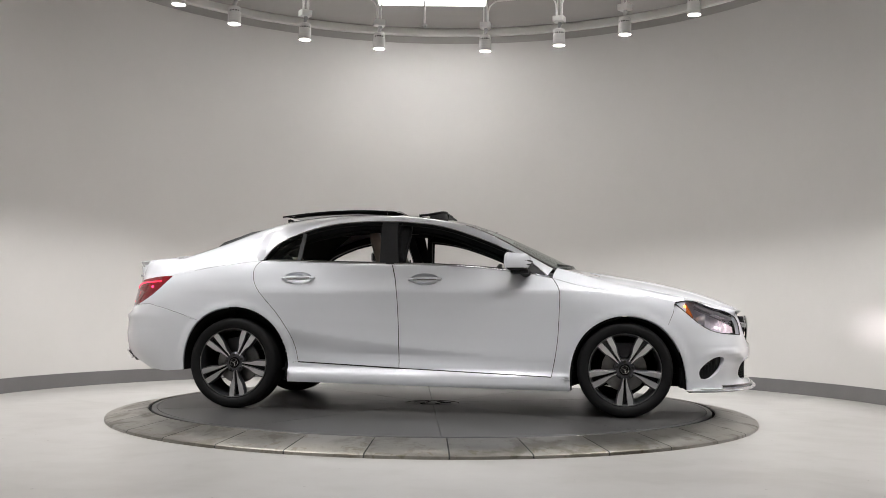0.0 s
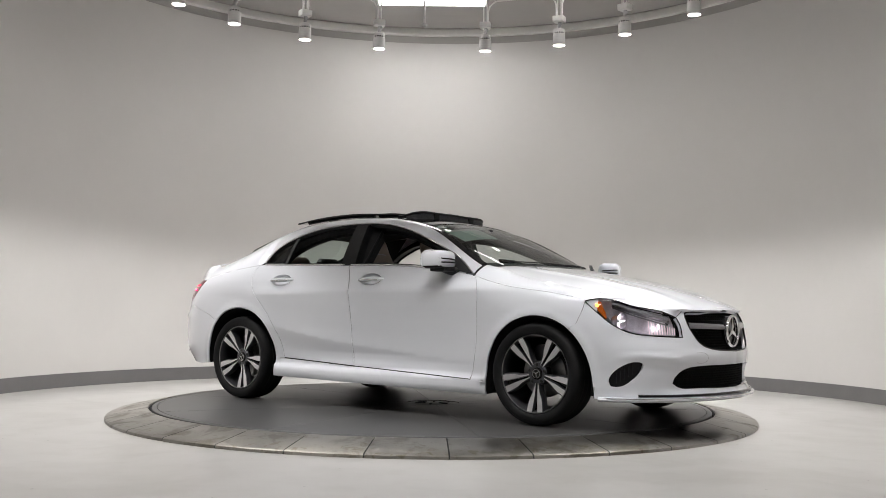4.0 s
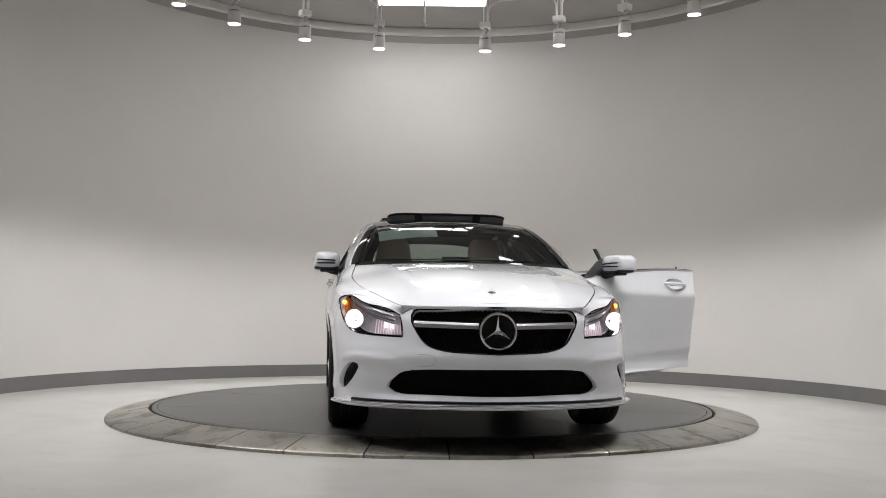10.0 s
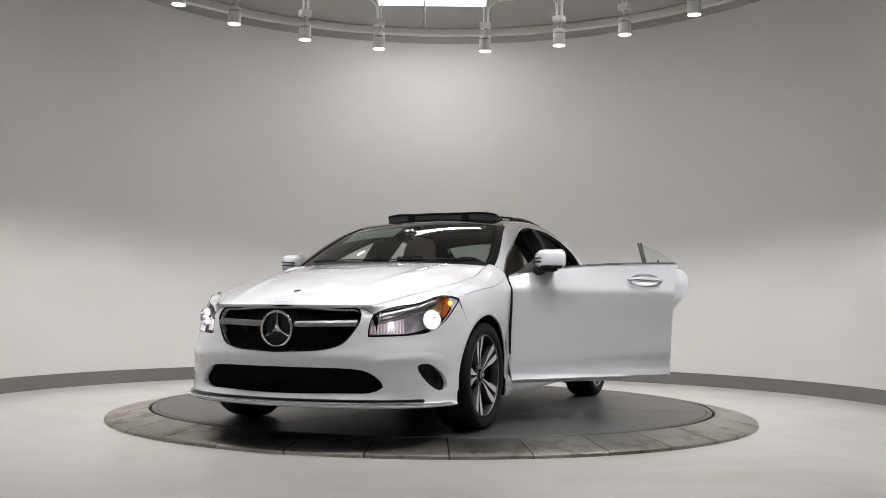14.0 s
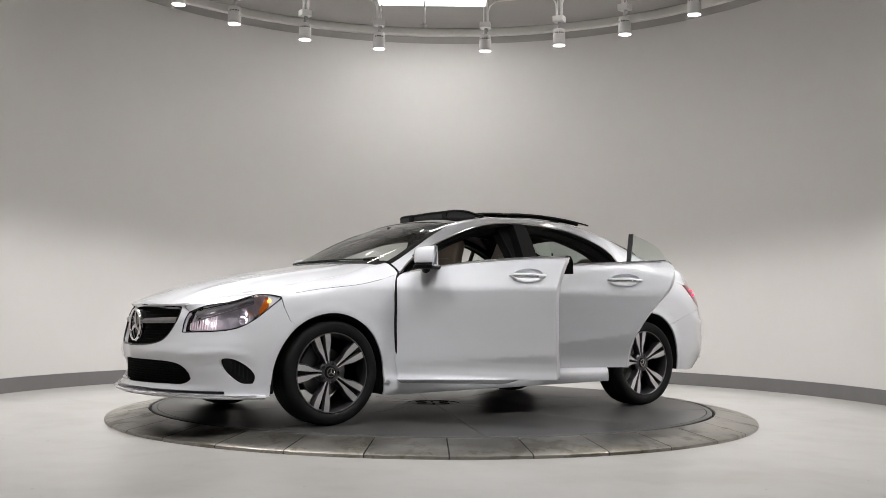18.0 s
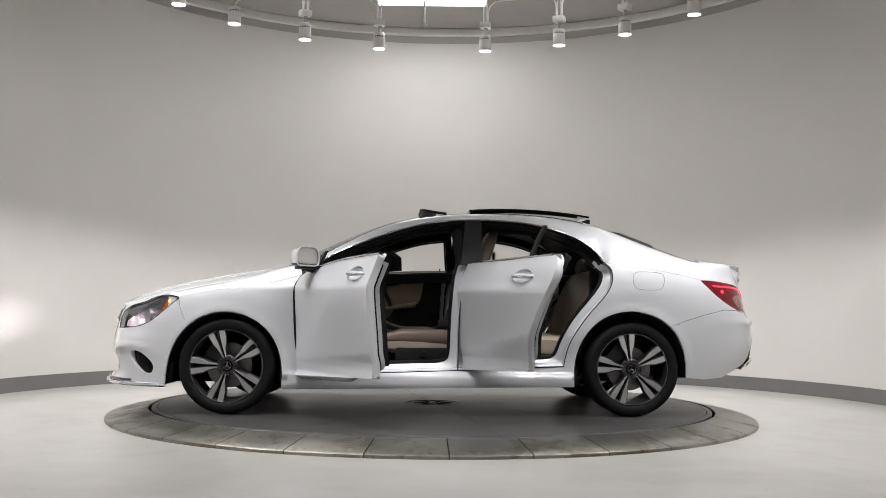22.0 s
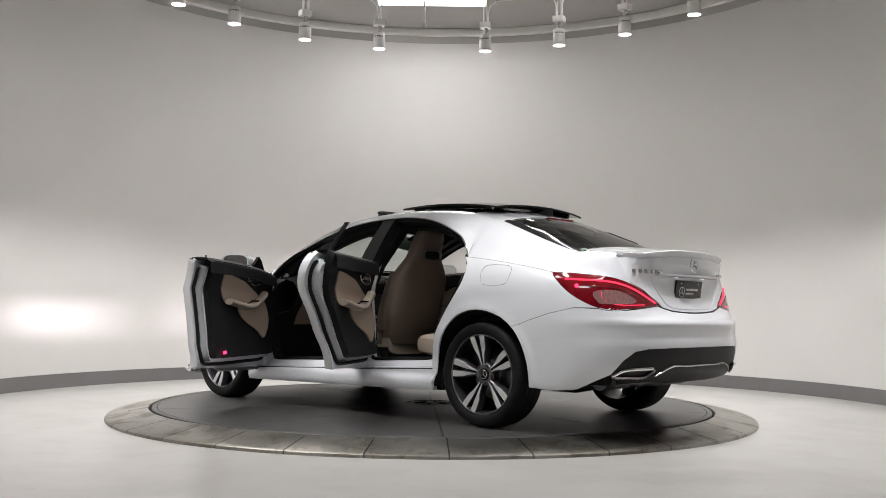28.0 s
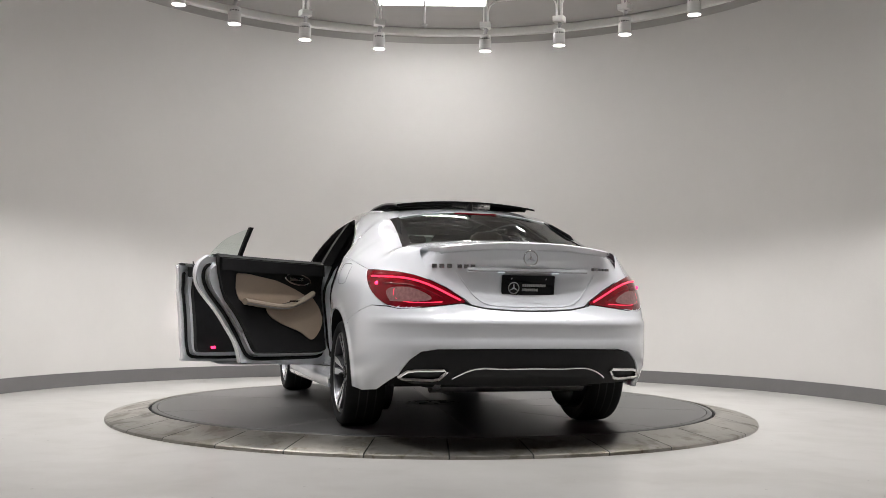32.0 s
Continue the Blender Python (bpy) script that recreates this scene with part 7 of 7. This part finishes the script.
    for y in (0.64, 0.13, -0.13, -0.62):
        bm = bmesh.new()
        tube(bm, [(0.535, y + 0.048 * math.cos(a), 0.895 + 0.048 * math.sin(a)) for a in np.linspace(0, 2 * math.pi, 25)], 0.008, 6)
        v = part("air_vent", fix(bm), M_CHROME, dash, "round chrome air vent")
        bm = bmesh.new()
        for a in (0, math.pi / 2):
            tube(bm, [(0.537, y - 0.04 * math.cos(a), 0.895 - 0.04 * math.sin(a)), (0.537, y + 0.04 * math.cos(a), 0.895 + 0.04 * math.sin(a))], 0.005, 6)
        part("vent_cross", fix(bm), M_SILVER, dash)
    for y in (0.31, 0.43):
        bm = bmesh.new()
        ringed(bm, ((0.0, 0.0), (0.052, 0.0), (0.058, -0.01), (0.062, 0.0), (0.062, 0.03)), 28, axis="x", c=(y, 0.935))
        bmesh.ops.translate(bm, verts=bm.verts, vec=(0.575, 0, 0))
        part("instrument_dial", fix(bm), M_SILVER, dash)
    bm = bmesh.new()
    box(bm, (0.56, -0.10, 0.965), (0.575, 0.10, 1.075), 0.004)
    part("display_frame", bm, M_GLOSS, dash, "freestanding dashboard display")
    bm = bmesh.new()
    box(bm, (0.557, -0.092, 0.972), (0.5595, 0.092, 1.068))
    part("display_glass", bm, M_SCREEN, dash, smooth=False)
    # steering wheel
    m = Matrix.Translation((0.355, 0.37, 0.90)) @ Matrix.Rotation(radians(-66), 4, "Y")
    bm = bmesh.new()
    ringed(bm, [(0.178 + 0.016 * math.cos(a), 0.016 * math.sin(a)) for a in np.linspace(0, 2 * math.pi, 11)], 44)
    bmesh.ops.transform(bm, matrix=m, verts=bm.verts)
    sw = part("steering_wheel", fix(bm), M_TRIMB, CAR, "black leather three-spoke steering wheel")
    bm = bmesh.new()
    ringed(bm, ((0.0, 0.035), (0.05, 0.032), (0.07, 0.02), (0.075, -0.01), (0.05, -0.05)), 28)
    bmesh.ops.transform(bm, matrix=m, verts=bm.verts)
    part("wheel_boss", fix(bm), M_TRIMB, sw)
    for a in (0, 180, 250, 290):
        bm = bmesh.new()
        box(bm, (0.06, -0.022, -0.006), (0.172, 0.022, 0.008), 0.004, m @ Matrix.Rotation(radians(a + 90), 4, "Z"))
        part("wheel_spoke", bm, M_SILVER, sw)
    bm = bmesh.new()
    tube(bm, [(0.37, 0.37, 0.89), (0.60, 0.37, 0.82)], 0.04, 12)
    part("steering_column", fix(bm), M_TRIMB, sw)
    for s in (-1, 1):
        bm = bmesh.new()
        tube(bm, [(0.42, 0.37 + s * 0.04, 0.885), (0.40, 0.37 + s * 0.17, 0.90)], 0.009, 8)
        part("stalk", fix(bm), M_BLACK, sw)
    # centre console
    sec = [[(x, y, z) for y, z in rounded(0, zc, hw, hh, 18, 0.4)] for x, hw, zc, hh in ((-0.42, 0.10, 0.46, 0.12), (-0.10, 0.11, 0.46, 0.13), (0.05, 0.11, 0.42, 0.13), (0.30, 0.115, 0.44, 0.15), (0.45, 0.12, 0.54, 0.20), (0.58, 0.13, 0.64, 0.24))]
    con = part("centre_console", skin(sec), M_TRIMB, CAR, "black centre console with beige flanks")
    for sd in (1, -1):
        bm = bmesh.new()
        grid(bm, [[(0.10, 0.125, 0.52), (0.10, 0.128, 0.30)], [(0.32, 0.13, 0.56), (0.32, 0.132, 0.30)], [(0.48, 0.137, 0.68), (0.48, 0.14, 0.30)], [(0.62, 0.15, 0.76), (0.66, 0.15, 0.30)]])
        solid("console_flank", fix(bm), M_BEIGE, con, side=sd)
        ribbon("console_rail", crv([(0.05, 0.122, 0.56), (0.30, 0.128, 0.60), (0.46, 0.13, 0.74)], 10), 0.007, M_SILVER, con, side=sd)
    bm = bmesh.new()
    box(bm, (-0.40, -0.085, 0.57), (-0.08, 0.085, 0.625), 0.02)
    part("console_armrest", bm, M_BEIGE, con, "beige centre armrest")
    # mirror and sun visors
    bm = bmesh.new()
    sec = [[(x, y, z) for x, z in rounded(0.36, 1.262, 0.016, hh, 14, 0.6)] for y, hh in ((-0.12, 0.016), (-0.10, 0.032), (0.0, 0.036), (0.10, 0.032), (0.12, 0.016))]
    mir = part("interior_mirror", skin(sec), M_BLACK, CAR, "black interior mirror")
    bm = bmesh.new()
    tube(bm, [(0.37, 0, 1.29), (0.43, 0, 1.286)], 0.014, 8)
    part("mirror_stem", fix(bm), M_BLACK, mir)
    for sd in (1, -1):
        bm = bmesh.new()
        box(bm, (-0.075, -0.17, -0.008), (0.075, 0.17, 0.008), 0.006, Matrix.Translation((0.26, 0.33, 1.282)) @ Matrix.Rotation(radians(18), 4, "Y"))
        solid("sun_visor", bm, M_TRIMB, CAR, "dark folded sun visor", sd)
    # paper sticker behind the windscreen, with plain bars for its small print
    def on_screen(x0, x1, y0, y1, lift, nm, mat, par, lab=""):
        bm = bmesh.new()
        xs, ys = np.linspace(x0, x1, 6), np.linspace(y0, y1, 8)
        grid(bm, [[CABIN(x, y, lift) for y in ys] for x in xs])
        return part(nm, fix(bm), mat, par, lab)
    st = on_screen(0.40, 0.58, -0.54, -0.13, -0.014, "window_sticker", M_PAPER, CAR, "pale green printed paper sticker behind the windscreen")
    for k in range(7):
        on_screen(0.425 + 0.018 * k, 0.431 + 0.018 * k, -0.30 + 0.015 * (k % 3), -0.15, -0.0115, "print_bar", M_GREY, st)
    on_screen(0.40, 0.43, -0.53, -0.145, -0.0115, "print_bar", M_GREY, st)
    st = on_screen(0.305, 0.345, -0.545, -0.44, -0.0115, "corner_label", M_WHITE, CAR, "small white label in the windscreen corner")
    for k in range(5):
        on_screen(0.315, 0.335, -0.535 + 0.018 * k, -0.525 + 0.018 * k, -0.009, "print_bar", M_GREY, st)
    on_screen(-1.815, -1.845, 0.46, 0.53, -0.012, "rear_paper", M_WHITE, CAR, "small white paper behind the rear window")
    # wipers
    for y0, y1 in ((0.55, -0.05), (-0.05, -0.58)):
        pts = [CABIN(1.03 - 0.18 * (abs(y) / 0.72) ** 2 - 0.015, y, 0.001) for y in np.linspace(y0, y1, 10)]
        ribbon("wiper", pts, 0.0042, M_BLACK, CAR, "black windscreen wiper")


def build_tail_details():
    # black dealer plate with plain bars for its lettering
    plate = bmesh.new()
    box(plate, (-0.006, -0.153, -0.073), (0.006, 0.153, 0.073), 0.004)
    m = Matrix.Translation((-2.246, 0, 0.820)) @ Matrix.Rotation(radians(-8), 4, "Y")
    bmesh.ops.transform(plate, matrix=m, verts=plate.verts)
    p = part("number_plate", plate, M_GLOSS, CAR, "black dealer plate with pale lettering")

    def bar(y0, y1, z0, z1, mat, nm="plate_bar"):
        bm = bmesh.new()
        box(bm, (-0.0085, -y1, z0), (-0.005, -y0, z1))
        bmesh.ops.transform(bm, matrix=m, verts=bm.verts)
        part(nm, bm, mat, p, smooth=False)
    for k, (w, z) in enumerate(((0.13, 0.012), (0.09, -0.012))):
        y = -0.035
        while y < -0.035 + w:
            bar(y, y + 0.008, z, z + 0.014, M_GREY)
            y += 0.0115
    for k in range(14):
        bar(-0.07 + 0.0105 * k, -0.063 + 0.0105 * k, -0.046, -0.037, M_GREY)
    bm = bmesh.new()
    ringed(bm, [(0.030 + 0.0025 * math.cos(a), -0.008 + 0.002 * math.sin(a)) for a in np.linspace(0, 2 * math.pi, 7)], 32, axis="x", c=(0.085, 0.004))
    for k in range(3):
        a = radians(90 + 120 * k)
        tube(bm, [(-0.008, 0.085, 0.004), (-0.008, 0.085 + 0.03 * math.cos(a), 0.004 + 0.03 * math.sin(a))], [0.005, 0.001], 5)
    bmesh.ops.transform(bm, matrix=m, verts=bm.verts)
    part("plate_emblem", fix(bm), M_GREY, p, "pale ring emblem")
    for y in (-0.10, 0.10):
        for z in (-0.055, 0.055):
            bm = bmesh.new()
            ringed(bm, ((0.0, -0.011), (0.004, -0.010), (0.005, -0.006)), 10, axis="x", c=(y, z))
            bmesh.ops.transform(bm, matrix=m, verts=bm.verts)
            part("plate_screw", fix(bm), M_CHROME, p)
    # recess line and lamp bar over the plate
    pts = crv([(0.42, 0.905), (0.34, 0.80), (0.27, 0.742), (0.15, 0.722), (0.0, 0.718)], 24)
    pts = np.concatenate([pts, [(-a, b) for a, b in pts[::-1][1:]]])
    s = np.array([math.copysign(sy_rear(abs(y)), y) for y, z in pts])
    ribbon("recess_edge", body(s, pts[:, 1], 0.0005), 0.003, M_PAINT, CAR, n=5)
    ys = np.linspace(-0.36, 0.36, 24)
    s = np.array([math.copysign(sy_rear(abs(y)), y) for y in ys])
    bm = bmesh.new()
    grid(bm, [body(s, 0.922 + dz + 0 * ys, l) for dz, l in ((0.010, 0.002), (0.006, 0.016), (-0.006, 0.018), (-0.016, 0.004))])
    bar_ = part("plate_light_bar", fix(bm), M_PAINT, CAR, "white handle bar over the plate with a chrome edge")
    ribbon("bar_edge", body(s, 0.912 + 0 * ys, 0.014), 0.002, M_SILVER, bar_)
    for y in (-0.16, 0.16):
        q = body(math.copysign(sy_rear(abs(y)), y), 0.907, 0.010)
        bm = bmesh.new()
        box(bm, (q[0] - 0.006, q[1] - 0.018, q[2] - 0.004), (q[0] + 0.006, q[1] + 0.018, q[2] + 0.002), 0.001)
        part("plate_lamp", bm, M_PLATEW, bar_, "small white plate lamp")
    # model badges as plain chrome shapes
    for y0, n, w, hh, z in ((0.565, 3, 0.036, 0.030, 0.936), (0.420, 3, 0.032, 0.030, 0.934), (-0.395, 5, 0.022, 0.020, 0.934)):
        for k in range(n):
            y = y0 - k * (w + 0.006)
            q = body(math.copysign(sy_rear(abs(y)), y), z, 0.003)
            e = body(math.copysign(sy_rear(abs(y - w)), y - w), z, 0.003)
            bm = bmesh.new()
            tube(bm, [q * 0.92 + e * 0.08, e * 0.92 + q * 0.08], hh * 0.5, 4)
            bmesh.ops.scale(bm, vec=(0.5, 1, 1), verts=bm.verts, space=Matrix.Translation(-Vector(q)))
            part("badge_bar", fix(bm), M_BADGE, CAR, smooth=False)
    # roof fin
    bm = bmesh.new()
    sec = []
    z0 = float(CZ(-1.17))
    for t, w, h in ((0.0, 0.004, 0.004), (0.25, 0.018, 0.018), (0.6, 0.022, 0.042), (0.85, 0.016, 0.062), (1.0, 0.006, 0.062)):
        x = -1.10 - 0.13 * t
        zb = float(CZ(x)) - 0.004
        sec.append([(x, -w, zb), (x, -w * 0.4, zb + h), (x, w * 0.4, zb + h), (x, w, zb)])
    part("roof_fin", skin(sec), M_BLACK, CAR, "black shark fin aerial")
    bm = bmesh.new()
    box(bm, (-1.305, -0.14, 1.312), (-1.285, 0.14, 1.322), 0.003)
    part("brake_light", bm, M_RED, CAR, "high red brake light")


def build_gap_lines():
    """Dark rubber behind the shut lines."""
    for sd in (1, -1):
        for line, only in ((F_GAP, 0), (B_GAP, 0), (R_GAP, 0), (np.array([(x, 0.297 - 0.036 * (x + 0.178) / 1.04) for x in np.linspace(-0.178, 0.863, 12)]), 0), (np.array([(-0.893, 0.329), (-0.5, 0.3125), (-0.178, 0.297)]), 0)):
            p = np.array([body(sx(x), z, -0.007) for x, z in line])
            ribbon("shut_line", p, 0.0042, M_GAP, CAR, side=sd, n=5)
        hx = np.linspace(1.80, 0.965, 20)
        ribbon("bonnet_gap", HOOD(hx, HY(hx) + 0.002, -0.006), 0.005, M_GAP, CAR, side=sd, n=5)
        p = np.array([body(sx(x), z, -0.004) for x, z in CUT_F + [(1.606, 0.585)]])
        ribbon("wing_gap", p, 0.0018, M_GAP, CAR, side=sd, n=5)
        p = np.array([body(sx(x), z, -0.004) for x, z in CUT_R + [(-1.612, 0.600)]])
        ribbon("quarter_gap", p, 0.0020, M_GAP, CAR, side=sd, n=5)
        if sd > 0:
            p = np.array([body(sx(x - 0.004), z, float(np.interp(z, (0.26, 0.6, 0.9), (0.006, 0.005, 0.0)))) for x, z in F_GAP])
            ribbon("hinge_seal", p, 0.009, M_RUBBER, CAR, "black rubber at the door hinge", side=sd)
        pe = body(S_LID, 0.995)
        dx = np.linspace(-1.95, float(pe[0]) + 0.02, 10)
        dy = np.interp(dx, (float(pe[0]), -1.96), (float(pe[1]), float(DY(-1.96))))
        ribbon("boot_gap", DECK(dx, dy - 0.001, -0.005), 0.003, M_GAP, CAR, side=sd, n=5)
        ys = np.linspace(0.0, 0.372, 12)
        z = np.interp(ys, (0, 0.12, 0.25, 0.335, 0.372), (0.698, 0.701, 0.709, 0.725, 0.748))
        ribbon("lid_gap", body(np.array([sy_rear(y) for y in ys]), z, -0.004), 0.004, M_GAP, CAR, side=sd, n=5)


build_interior()
build_tail_details()
build_gap_lines()


# ---- motion ----
def motions():
    rows_d, rows_c = [], []
    for t, a in TURN:
        rows_d.append((t, pose(0, 0, 0, 0, 0, a)))
        ca, sa = math.cos(radians(a)), math.sin(radians(a))
        rows_c.append((t, pose(AXLE[0] * ca - AXLE[1] * sa, AXLE[0] * sa + AXLE[1] * ca, 0, 0, 0, a)))
    walk(DISC, rows_d)
    walk(CAR, rows_c)


motions()
